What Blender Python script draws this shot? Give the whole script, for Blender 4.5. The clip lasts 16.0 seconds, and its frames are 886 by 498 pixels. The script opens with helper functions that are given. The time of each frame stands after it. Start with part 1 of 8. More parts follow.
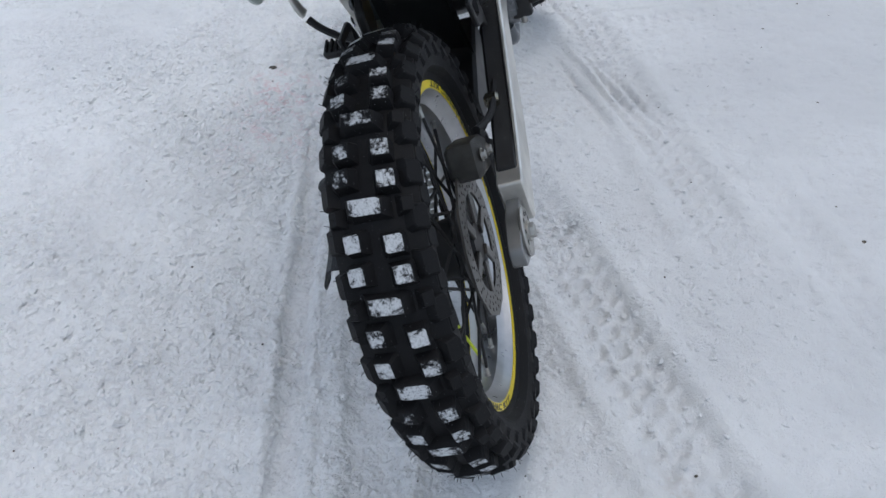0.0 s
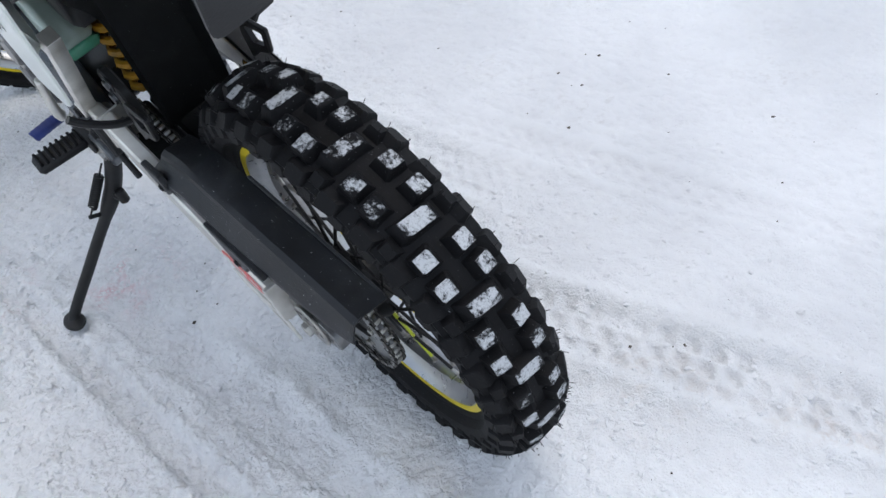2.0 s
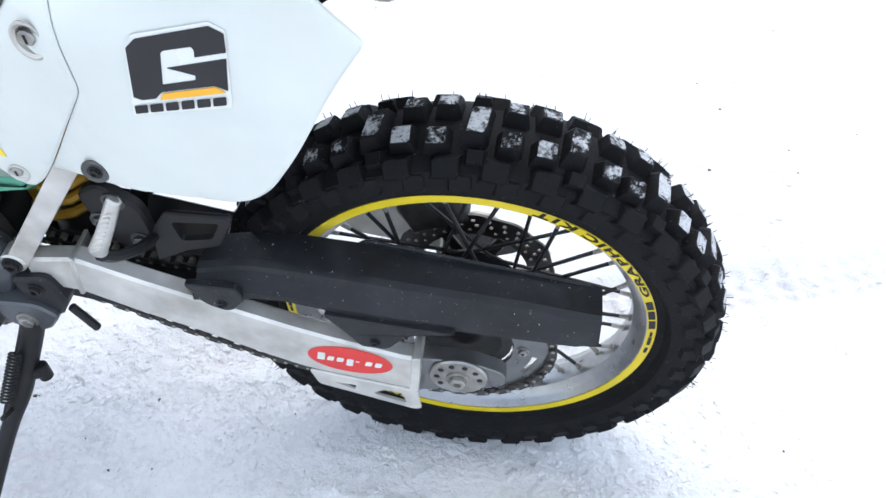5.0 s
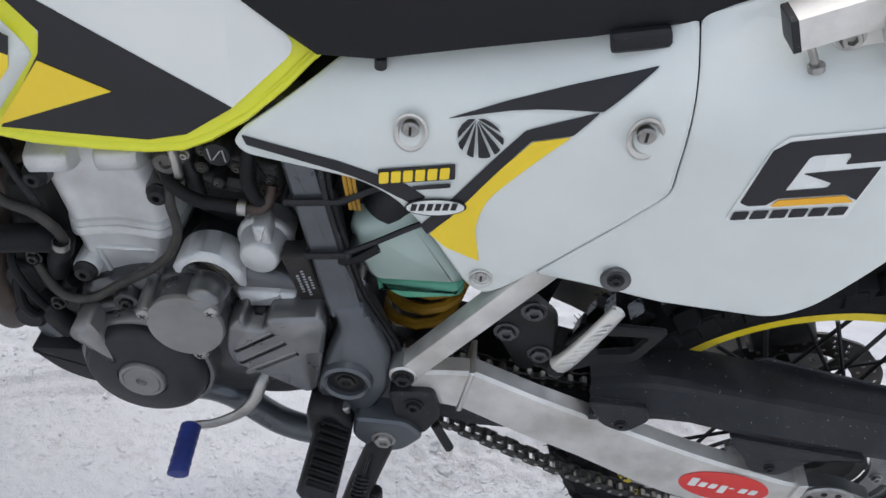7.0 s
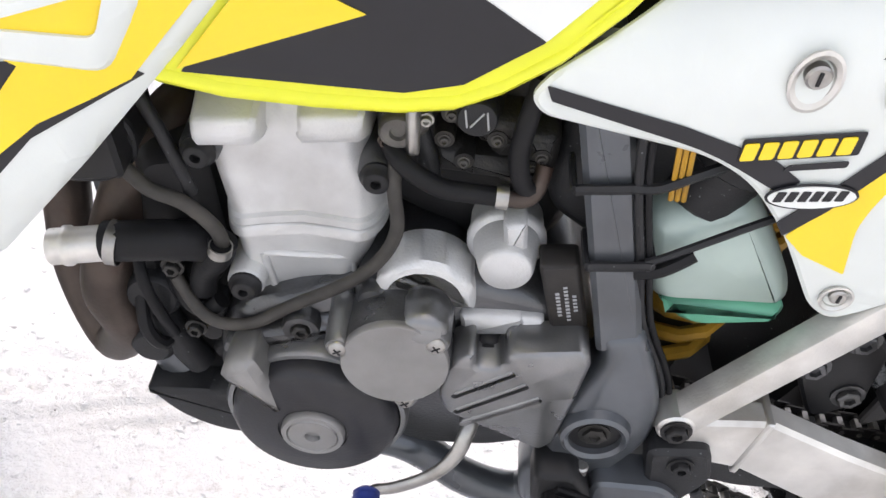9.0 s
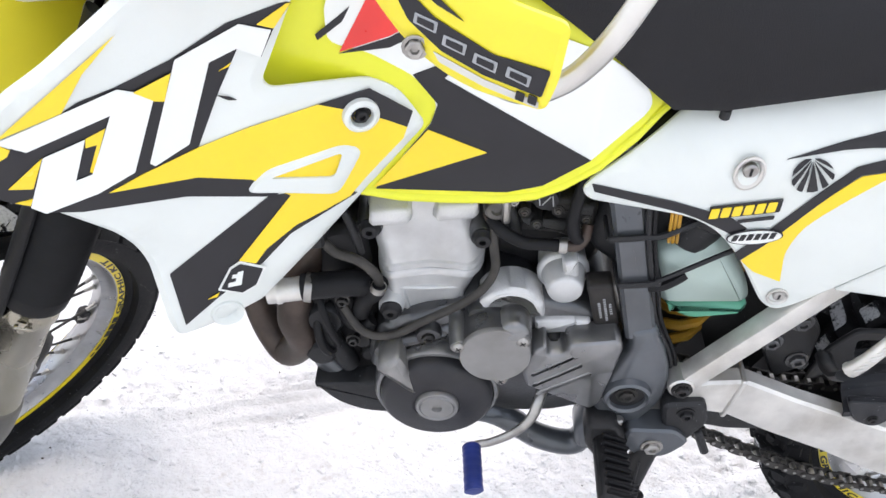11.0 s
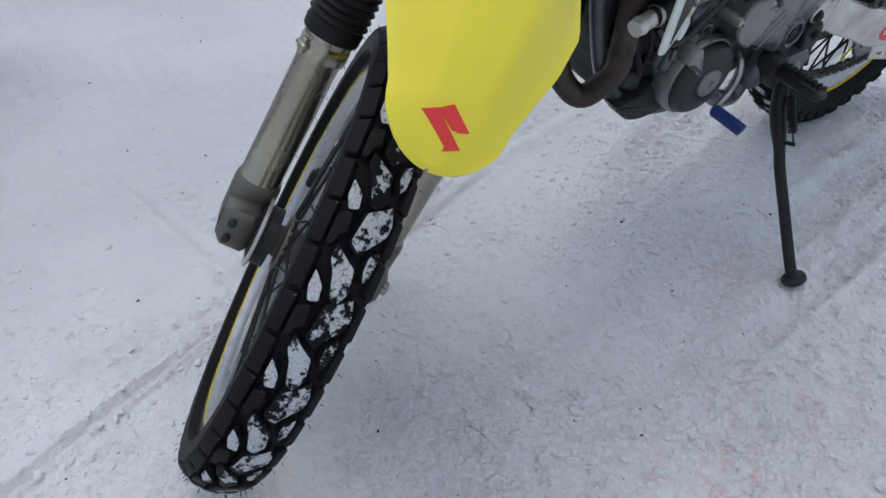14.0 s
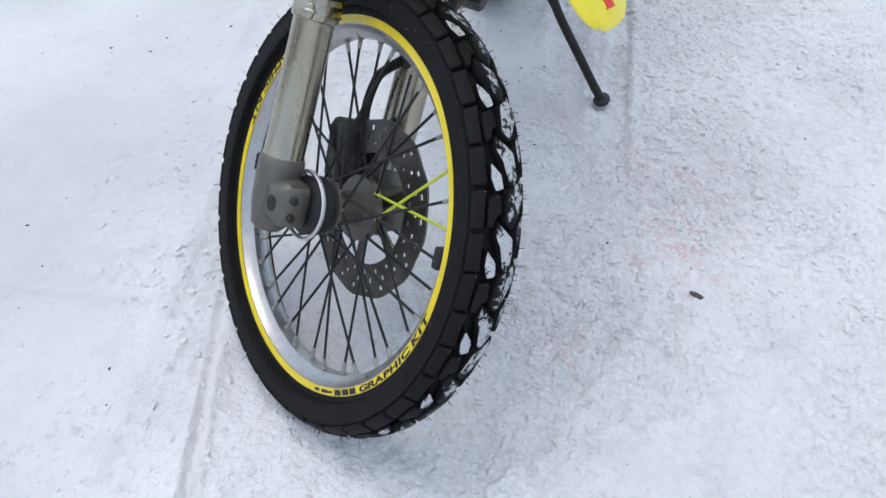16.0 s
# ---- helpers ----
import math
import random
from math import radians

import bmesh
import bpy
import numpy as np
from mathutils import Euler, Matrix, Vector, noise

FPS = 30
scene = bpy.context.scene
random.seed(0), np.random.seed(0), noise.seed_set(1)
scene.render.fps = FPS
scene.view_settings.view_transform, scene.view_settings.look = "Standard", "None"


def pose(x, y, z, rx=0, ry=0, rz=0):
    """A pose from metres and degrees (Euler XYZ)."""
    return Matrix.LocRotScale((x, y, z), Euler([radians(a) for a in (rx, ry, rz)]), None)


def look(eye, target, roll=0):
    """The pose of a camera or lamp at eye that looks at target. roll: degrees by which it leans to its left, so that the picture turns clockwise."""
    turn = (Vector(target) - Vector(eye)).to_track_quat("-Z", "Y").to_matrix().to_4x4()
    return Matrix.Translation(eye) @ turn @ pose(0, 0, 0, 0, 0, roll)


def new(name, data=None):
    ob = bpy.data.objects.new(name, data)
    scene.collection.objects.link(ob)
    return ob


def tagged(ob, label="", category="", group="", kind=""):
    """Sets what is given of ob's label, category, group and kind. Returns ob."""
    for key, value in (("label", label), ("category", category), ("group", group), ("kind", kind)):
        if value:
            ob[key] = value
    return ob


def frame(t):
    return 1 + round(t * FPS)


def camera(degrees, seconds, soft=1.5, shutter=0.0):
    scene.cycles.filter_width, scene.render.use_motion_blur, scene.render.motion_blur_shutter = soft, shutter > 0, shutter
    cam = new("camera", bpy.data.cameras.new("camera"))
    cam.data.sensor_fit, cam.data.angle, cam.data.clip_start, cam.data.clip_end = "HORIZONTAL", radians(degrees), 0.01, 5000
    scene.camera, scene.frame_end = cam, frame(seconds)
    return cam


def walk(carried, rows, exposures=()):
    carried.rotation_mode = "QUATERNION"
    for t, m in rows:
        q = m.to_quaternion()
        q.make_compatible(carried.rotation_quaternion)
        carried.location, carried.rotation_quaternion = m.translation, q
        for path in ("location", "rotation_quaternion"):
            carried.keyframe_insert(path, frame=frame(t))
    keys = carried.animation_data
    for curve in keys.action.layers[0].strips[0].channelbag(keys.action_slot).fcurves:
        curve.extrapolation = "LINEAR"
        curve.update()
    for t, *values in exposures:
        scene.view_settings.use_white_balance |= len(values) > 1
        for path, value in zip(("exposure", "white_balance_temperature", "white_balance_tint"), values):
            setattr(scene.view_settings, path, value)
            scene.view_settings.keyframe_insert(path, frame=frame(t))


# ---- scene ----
import functools

cam = camera(53.81, 16.0)
# seconds, eye, target, roll
PATH = [
    (0, (-0.984, -0.121, 1.132), (0.551, 0.075, -0.135), -6.6),
    (0.5, (-0.927, 0.055, 1.136), (0.596, -0.014, -0.159), -7.8),
    (1, (-0.884, 0.166, 1.138), (0.587, -0.148, -0.181), -8.9),
    (1.5, (-0.858, 0.312, 1.14), (0.519, -0.304, -0.173), -8.6),
    (2, (-0.807, 0.45, 1.134), (0.428, -0.416, -0.179), -8.2),
    (2.5, (-0.676, 0.553, 1.087), (0.399, -0.483, -0.244), -7.1),
    (3, (-0.551, 0.617, 1.059), (0.344, -0.552, -0.295), -4.7),
    (3.2, (-0.521, 0.638, 1.058), (0.309, -0.574, -0.3), -4.1),
    (5.3, (0.007, 0.898, 1.097), (0.125, -0.7, -0.1), 1.9),
    (5.5, (0.051, 0.901, 1.101), (0.138, -0.717, -0.072), 2.1),
    (6, (0.193, 0.92, 1.094), (0.18, -0.748, -0.01), 3.8),
    (6.5, (0.348, 0.95, 1.077), (0.319, -0.764, 0.047), 5.7),
    (7, (0.475, 0.893, 1.026), (0.489, -0.838, 0.024), 6.5),
    (7.5, (0.604, 0.755, 0.964), (0.582, -1.007, 0.018), 6.9),
    (8, (0.664, 0.688, 0.913), (0.587, -1.088, -0.004), 7.9),
    (8.5, (0.695, 0.681, 0.893), (0.633, -1.074, -0.065), 8.0),
    (8.7, (0.703, 0.684, 0.885), (0.654, -1.054, -0.103), 7.9),
    (10.8, (0.763, 0.91, 1.033), (0.731, -0.807, 0.008), 4.1),
    (11, (0.802, 0.96, 1.07), (0.768, -0.773, 0.071), 3.9),
    (11.5, (0.921, 1.001, 1.092), (0.827, -0.739, 0.111), 3.9),
    (12, (1.12, 1.026, 1.09), (0.907, -0.663, 0.04), 3.4),
    (12.5, (1.276, 1.03, 1.085), (0.905, -0.592, -0.024), 2.9),
    (13, (1.501, 1.087, 1.107), (0.915, -0.464, -0.012), 2.6),
    (13.5, (1.696, 1.069, 1.075), (0.941, -0.384, -0.075), 1.9),
    (14, (1.888, 0.953, 1.055), (0.942, -0.325, -0.158), -0.4),
    (14.5, (2.036, 0.881, 1.064), (0.907, -0.227, -0.16), -2.0),
    (15, (2.265, 0.82, 1.103), (0.955, -0.074, -0.116), -2.1),
    (15.5, (2.364, 0.716, 1.095), (0.966, 0.014, -0.151), -3.0),
    (16, (2.412, 0.528, 1.095), (0.968, 0.029, -0.196), -4.8),
]
# stops, kelvin, tint along the walk
EXPOSURES = [(0.0, -0.49, 6300, 6), (0.5, -0.36, 6300, 6), (1.0, -0.14, 6300, 6), (1.5, -0.08, 6450, 7), (2.0, -0.06, 6450, 7), (3.0, 0.18, 6450, 7), (5.3, 0.57, 6400, 7), (5.5, 0.44, 6400, 7), (6.0, -0.02, 6400, 6), (6.5, -0.2, 6450, 7), (7.0, -0.15, 6750, 10), (8.0, 0.4, 7350, 14), (8.5, 0.68, 7400, 14), (11.0, 0.66, 7050, 12), (11.5, 0.28, 7000, 12), (12.0, -0.04, 6550, 9), (12.5, -0.43, 6400, 9), (13.0, -0.72, 6350, 9), (14.0, -0.65, 6300, 8), (14.5, -0.14, 6350, 8), (15.0, -0.1, 6350, 7), (16.0, -0.1, 6350, 7)]
walk(cam, [(t, look(eye, target, roll)) for t, eye, target, roll in PATH], exposures=EXPOSURES)

# ---- light: overcast winter sky, weak wide sun ----
world = bpy.data.worlds.new("winter_sky")
scene.world = world
world.use_nodes = True
wn = world.node_tree.nodes
wn.clear()
sky = wn.new("ShaderNodeTexSky")
sky.sky_type, sky.sun_disc = "NISHITA", False
sky.sun_elevation, sky.sun_rotation = radians(84), radians(180)
sky.air_density, sky.dust_density, sky.ozone_density = 1.0, 2.5, 1.0
grey = wn.new("ShaderNodeHueSaturation")
grey.inputs["Saturation"].default_value = 0.62
bg = wn.new("ShaderNodeBackground")
bg.inputs["Strength"].default_value = 0.27
wout = wn.new("ShaderNodeOutputWorld")
world.node_tree.links.new(sky.outputs[0], grey.inputs["Color"])
world.node_tree.links.new(grey.outputs[0], bg.inputs["Color"])
world.node_tree.links.new(bg.outputs[0], wout.inputs["Surface"])
sun_data = bpy.data.lights.new("sun", "SUN")
sun_data.energy, sun_data.angle, sun_data.color = 0.5, radians(120), (1.0, 0.985, 0.97)
sun = new("sun", sun_data)
sun.matrix_world = look((0, -0.55, 5), (0, 0, 0))


# ---- materials ----
def mat(name, base, rough=0.5, metal=0.0, var=0.15, scale=30.0, bump=0.08, bscale=300.0, specks=0.0, speck_col=(0.75, 0.78, 0.82), coat=0.0, dirt=0.0, dirt_col=(0.10, 0.08, 0.06), gloss=0.5):
    """A painted, cast or moulded surface: two scales of variation, fine relief, dirt and specks."""
    m = bpy.data.materials.new(name)
    m.use_nodes = True
    nt = m.node_tree
    n, link = nt.nodes, nt.links.new
    b = n["Principled BSDF"]
    tc = n.new("ShaderNodeTexCoord")
    n1 = n.new("ShaderNodeTexNoise")
    n1.inputs["Scale"].default_value, n1.inputs["Detail"].default_value = scale, 5
    link(tc.outputs["Object"], n1.inputs["Vector"])
    n2 = n.new("ShaderNodeTexNoise")
    n2.inputs["Scale"].default_value, n2.inputs["Detail"].default_value = bscale, 3
    link(tc.outputs["Object"], n2.inputs["Vector"])
    ramp = n.new("ShaderNodeValToRGB")
    ramp.color_ramp.elements[0].position, ramp.color_ramp.elements[1].position = 0.3, 0.7
    ramp.color_ramp.elements[0].color = (*[c * (1 - var) for c in base], 1)
    ramp.color_ramp.elements[1].color = (*[min(1, c * (1 + var)) for c in base], 1)
    link(n1.outputs["Fac"], ramp.inputs["Fac"])
    out = ramp.outputs["Color"]

    def overlay(sc, lo, hi, colour, amount):
        nn = n.new("ShaderNodeTexNoise")
        nn.inputs["Scale"].default_value, nn.inputs["Detail"].default_value = sc, 6
        link(tc.outputs["Object"], nn.inputs["Vector"])
        mr = n.new("ShaderNodeMapRange")
        mr.inputs["From Min"].default_value, mr.inputs["From Max"].default_value = lo, hi
        mr.inputs["To Max"].default_value = amount
        link(nn.outputs["Fac"], mr.inputs["Value"])
        mix = n.new("ShaderNodeMix")
        mix.data_type = "RGBA"
        link(mr.outputs[0], mix.inputs["Factor"])
        link(out, mix.inputs["A"])
        mix.inputs["B"].default_value = (*colour, 1)
        return mix.outputs["Result"]
    if dirt:
        out = overlay(scale * 0.8, 0.5, 0.72, dirt_col, dirt)
    if specks:
        out = overlay(420, 0.70, 0.74, speck_col, specks)
    link(out, b.inputs["Base Color"])
    rr = n.new("ShaderNodeMapRange")
    rr.inputs["To Min"].default_value, rr.inputs["To Max"].default_value = max(0.03, rough - 0.12), min(1, rough + 0.14)
    link(n1.outputs["Fac"], rr.inputs["Value"])
    link(rr.outputs[0], b.inputs["Roughness"])
    b.inputs["Metallic"].default_value = metal
    b.inputs["Coat Weight"].default_value = coat
    b.inputs["Specular IOR Level"].default_value = gloss
    if bump:
        bp = n.new("ShaderNodeBump")
        bp.inputs["Strength"].default_value, bp.inputs["Distance"].default_value = bump, 0.002
        link(n2.outputs["Fac"], bp.inputs["Height"])
        link(bp.outputs[0], b.inputs["Normal"])
    return m


RUBBER = mat("rubber", (0.0085, 0.0085, 0.0095), 0.6, var=0.3, scale=25, bump=0.25, bscale=260, specks=0.35, dirt=0.2, dirt_col=(0.016, 0.016, 0.016), gloss=0.13)
BLACK_PLASTIC = mat("black_plastic", (0.016, 0.0165, 0.018), 0.5, var=0.25, bump=0.2, bscale=700, specks=0.35, dirt=0.2, dirt_col=(0.05, 0.05, 0.05), gloss=0.3)
GUARD_PLASTIC = mat("guard_plastic", (0.014, 0.015, 0.018), 0.42, var=0.3, bump=0.3, bscale=900, specks=0.85, dirt=0.2, dirt_col=(0.06, 0.06, 0.06), gloss=0.35)
BLACK_PAINT = mat("black_paint", (0.016, 0.016, 0.017), 0.45, var=0.3, bump=0.06, dirt=0.35, dirt_col=(0.03, 0.026, 0.022), gloss=0.25)
BLACK_DECAL = mat("black_decal", (0.013, 0.013, 0.016), 0.36, var=0.12, bump=0.02, coat=0.1, gloss=0.35)
WHITE_PLASTIC = mat("white_plastic", (0.66, 0.695, 0.665), 0.33, var=0.06, scale=9, bump=0.05, bscale=500, dirt=0.12, dirt_col=(0.45, 0.43, 0.35), coat=0.2)
WHITE_DECAL = mat("white_decal", (0.75, 0.77, 0.74), 0.3, var=0.02, scale=8, bump=0.02, coat=0.3)
YELLOW_PLASTIC = mat("yellow_plastic", (0.80, 0.68, 0.035), 0.38, var=0.04, scale=7, bump=0.05, bscale=500, dirt=0.04, dirt_col=(0.5, 0.42, 0.08), coat=0.15)
LIME_PLASTIC = mat("lime_yellow_plastic", (0.72, 0.73, 0.03), 0.36, var=0.05, scale=9, bump=0.05, coat=0.2)
YELLOW_DECAL = mat("yellow_decal", (0.86, 0.62, 0.02), 0.3, var=0.04, scale=9, bump=0.02, coat=0.3)
RIM_YELLOW = mat("rim_yellow", (0.80, 0.62, 0.02), 0.35, var=0.08, scale=20, bump=0.03, dirt=0.25, dirt_col=(0.4, 0.33, 0.06), coat=0.2)
ORANGE_DECAL = mat("orange_decal", (0.85, 0.42, 0.02), 0.3, var=0.05, bump=0.02)
RED_DECAL = mat("red_decal", (0.72, 0.03, 0.025), 0.32, var=0.06, bump=0.02, coat=0.2)
ALLOY = mat("brushed_alloy", (0.62, 0.61, 0.58), 0.36, metal=0.85, var=0.14, scale=18, bump=0.12, bscale=420, dirt=0.35, dirt_col=(0.22, 0.20, 0.17))
ALLOY_LIGHT = mat("bare_alloy", (0.68, 0.665, 0.63), 0.40, metal=0.6, var=0.16, scale=22, bump=0.15, bscale=420, dirt=0.45, dirt_col=(0.30, 0.27, 0.22))
RIM_ALLOY = mat("polished_rim_alloy", (0.40, 0.40, 0.405), 0.30, metal=1.0, var=0.08, scale=60, bump=0.04, bscale=600, dirt=0.2, dirt_col=(0.25, 0.245, 0.24))
ENGINE_SILVER = mat("engine_silver_paint", (0.58, 0.585, 0.58), 0.40, metal=0.3, var=0.12, scale=20, bump=0.2, bscale=450, dirt=0.3, dirt_col=(0.22, 0.21, 0.19))
CASE_GREY = mat("crankcase_grey", (0.11, 0.112, 0.116), 0.30, metal=0.75, var=0.2, scale=22, bump=0.2, bscale=420, dirt=0.45, dirt_col=(0.06, 0.055, 0.05))
COVER_GREY = mat("cover_grey", (0.225, 0.227, 0.23), 0.30, metal=0.75, var=0.14, scale=26, bump=0.12, bscale=500, dirt=0.25, dirt_col=(0.12, 0.115, 0.11))
COVER_LIGHT = mat("cover_plate_grey", (0.25, 0.247, 0.243), 0.42, metal=0.6, var=0.12, scale=30, bump=0.1, bscale=500, dirt=0.3, dirt_col=(0.17, 0.16, 0.15))
FRAME_GREY = mat("frame_grey_paint", (0.095, 0.104, 0.115), 0.30, metal=0.45, var=0.14, scale=18, bump=0.05, dirt=0.35, dirt_col=(0.045, 0.042, 0.04), coat=0.2)
DARK_METAL = mat("dark_metal", (0.045, 0.044, 0.042), 0.45, metal=0.6, var=0.35, scale=40, bump=0.2, dirt=0.5, dirt_col=(0.03, 0.025, 0.02))
STEEL = mat("zinc_steel", (0.38, 0.37, 0.35), 0.35, metal=0.85, var=0.25, scale=50, bump=0.12, dirt=0.4, dirt_col=(0.12, 0.10, 0.08))
DISC_STEEL = mat("disc_steel", (0.10, 0.095, 0.09), 0.34, metal=0.85, var=0.25, scale=30, bump=0.08, dirt=0.5, dirt_col=(0.06, 0.045, 0.035))
CHAIN_STEEL = mat("chain_steel", (0.075, 0.07, 0.065), 0.45, metal=0.7, var=0.3, scale=90, bump=0.1, dirt=0.5, dirt_col=(0.02, 0.02, 0.02))
FORK_ALLOY = mat("fork_champagne_alloy", (0.36, 0.335, 0.275), 0.24, metal=1.0, var=0.10, scale=16, bump=0.05, dirt=0.25, dirt_col=(0.28, 0.26, 0.21))
FORK_CAST = mat("fork_cast_alloy", (0.13, 0.124, 0.11), 0.45, metal=0.5, var=0.15, scale=30, bump=0.2, bscale=500, dirt=0.4, dirt_col=(0.13, 0.12, 0.10))
BOOT_RUBBER = mat("boot_rubber", (0.011, 0.011, 0.012), 0.5, var=0.25, bump=0.1, dirt=0.2, dirt_col=(0.016, 0.016, 0.016), gloss=0.18)
HOSE_GREY = mat("dusty_hose", (0.045, 0.042, 0.038), 0.6, var=0.25, scale=60, bump=0.15, dirt=0.4, dirt_col=(0.09, 0.08, 0.07), gloss=0.3)
SEAT_VINYL = mat("seat_vinyl", (0.009, 0.009, 0.011), 0.55, var=0.2, bump=0.35, bscale=900, gloss=0.3)
EXHAUST = mat("rusty_exhaust", (0.065, 0.050, 0.042), 0.5, metal=0.6, var=0.4, scale=30, bump=0.15, dirt=0.6, dirt_col=(0.06, 0.03, 0.02))
SPRING_YELLOW = mat("spring_yellow", (0.42, 0.22, 0.015), 0.45, var=0.25, bump=0.05, dirt=0.7, dirt_col=(0.05, 0.035, 0.015))
SPOKE_LIME = mat("lime_spoke_skin", (0.55, 0.62, 0.03), 0.4, var=0.1, bump=0.03)
BLUE_RUBBER = mat("blue_rubber", (0.012, 0.028, 0.16), 0.45, var=0.25, bump=0.2, dirt=0.3, dirt_col=(0.02, 0.02, 0.03))
BOTTLE = mat("milky_bottle", (0.40, 0.50, 0.455), 0.35, var=0.1, scale=12, bump=0.05, coat=0.2)
COOLANT = mat("green_coolant", (0.11, 0.40, 0.26), 0.35, var=0.08, scale=14, bump=0.04, coat=0.2)
ORANGE_LENS = mat("orange_lens", (0.75, 0.13, 0.015), 0.2, var=0.05, bump=0.05, coat=0.4)
FLY_BLACK = mat("cover_black_paint", (0.022, 0.022, 0.025), 0.42, var=0.2, scale=30, bump=0.12, bscale=500, dirt=0.35, dirt_col=(0.05, 0.047, 0.042), gloss=0.35)
RELAY = mat("relay_plastic", (0.024, 0.022, 0.021), 0.5, var=0.15, scale=40, bump=0.1, dirt=0.4, dirt_col=(0.05, 0.045, 0.04), gloss=0.3)
DUSTY_BLACK = mat("dusty_black_metal", (0.022, 0.021, 0.020), 0.5, metal=0.3, var=0.4, scale=45, bump=0.3, bscale=350, dirt=0.6, dirt_col=(0.055, 0.048, 0.040))
DUSTY_GREY = mat("dusty_grey_metal", (0.10, 0.095, 0.088), 0.45, metal=0.4, var=0.35, scale=45, bump=0.3, bscale=350, dirt=0.6, dirt_col=(0.06, 0.05, 0.04))
PRINT_LIGHT = mat("print_light_grey", (0.55, 0.54, 0.50), 0.4, var=0.08, bump=0.02, coat=0.2)
PRINT_GREY = mat("print_grey", (0.35, 0.36, 0.37), 0.5, var=0.05, bump=0.0)
GRIT = mat("dark_grit", (0.07, 0.06, 0.05), 0.8, var=0.5, scale=60, bump=0.3)


def snow_material(name, stains):
    m = bpy.data.materials.new(name)
    m.use_nodes = True
    nt = m.node_tree
    n, link = nt.nodes, nt.links.new
    b = n["Principled BSDF"]
    tc = n.new("ShaderNodeTexCoord")

    def tex(sc, det=6, rough=0.55):
        t = n.new("ShaderNodeTexNoise")
        t.inputs["Scale"].default_value, t.inputs["Detail"].default_value, t.inputs["Roughness"].default_value = sc, det, rough
        link(tc.outputs["Object"], t.inputs["Vector"])
        return t.outputs["Fac"]

    def rng(src, lo, hi, a=0.0, z=1.0):
        r = n.new("ShaderNodeMapRange")
        for key, v in (("From Min", lo), ("From Max", hi), ("To Min", a), ("To Max", z)):
            r.inputs[key].default_value = v
        link(src, r.inputs["Value"])
        return r.outputs[0]

    def mixc(fac, a, colour):
        x = n.new("ShaderNodeMix")
        x.data_type = "RGBA"
        link(fac, x.inputs["Factor"])
        if isinstance(a, tuple):
            x.inputs["A"].default_value = (*a, 1)
        else:
            link(a, x.inputs["A"])
        x.inputs["B"].default_value = (*colour, 1)
        return x.outputs["Result"]

    def times(a, bb):
        x = n.new("ShaderNodeMath")
        x.operation = "MULTIPLY"
        link(a, x.inputs[0])
        link(bb, x.inputs[1])
        return x.outputs[0]
    broad, mid, fine, grain = tex(1.3, 4), tex(9, 6), tex(55, 6, 0.65), tex(260, 3, 0.7)
    col = mixc(rng(broad, 0.38, 0.66, 0, 0.6), (0.84, 0.847, 0.855), (0.76, 0.77, 0.785))
    col = mixc(rng(mid, 0.50, 0.68, 0, 0.4), col, (0.68, 0.685, 0.695))
    col = mixc(rng(fine, 0.54, 0.68, 0, 0.32), col, (0.66, 0.66, 0.67))
    col = mixc(rng(tex(150, 2, 0.6), 0.66, 0.74, 0, 0.4), col, (0.38, 0.36, 0.34))
    if stains:
        # brownish grit ground into the packed snow
        col = mixc(times(rng(tex(3.1, 4), 0.54, 0.70), rng(fine, 0.52, 0.66, 0, 0.45)), col, (0.36, 0.30, 0.24))
        for (sx, sy, rad, colour, amount) in stains:
            d = n.new("ShaderNodeVectorMath")
            d.operation = "DISTANCE"
            link(tc.outputs["Object"], d.inputs[0])
            d.inputs[1].default_value = (sx, sy, 0)
            near = rng(d.outputs["Value"], rad, rad * 0.15, 0, 1)
            patch = times(near, rng(tex(17, 3, 0.6), 0.44, 0.66))
            col = mixc(times(patch, rng(tex(70, 5, 0.75), 0.40, 0.62, 0.15 * amount, amount)), col, colour)
    # trodden crumbs: cells of a warped lattice, in patches
    warp = n.new("ShaderNodeVectorMath")
    warp.operation = "MULTIPLY_ADD"
    wob = n.new("ShaderNodeTexNoise")
    wob.inputs["Scale"].default_value, wob.inputs["Detail"].default_value = 40, 4
    link(tc.outputs["Object"], wob.inputs["Vector"])
    link(wob.outputs["Color"], warp.inputs[0])
    warp.inputs[1].default_value = (0.02, 0.02, 0.02)
    link(tc.outputs["Object"], warp.inputs[2])

    def cells(sc):
        v = n.new("ShaderNodeTexVoronoi")
        v.feature, v.inputs["Scale"].default_value = "SMOOTH_F1", sc
        v.inputs["Smoothness"].default_value = 0.35
        link(warp.outputs[0], v.inputs["Vector"])
        return v.outputs["Distance"]
    split = n.new("ShaderNodeSeparateXYZ")
    link(tc.outputs["Object"], split.inputs[0])
    tc_y = split.outputs["Y"]
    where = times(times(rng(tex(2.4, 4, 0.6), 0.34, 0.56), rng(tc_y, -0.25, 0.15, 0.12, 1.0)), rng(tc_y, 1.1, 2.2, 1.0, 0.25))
    # the snow turns greyer towards negative y, in broad patches
    col = mixc(times(rng(tc_y, 0.05, -0.7, 0, 0.75), rng(broad, 0.3, 0.65, 0.55, 1.0)), col, (0.62, 0.63, 0.65))
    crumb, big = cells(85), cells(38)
    # cell edges darkened in the colour, as shade between the crumbs
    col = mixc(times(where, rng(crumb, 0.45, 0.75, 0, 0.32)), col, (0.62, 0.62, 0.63))
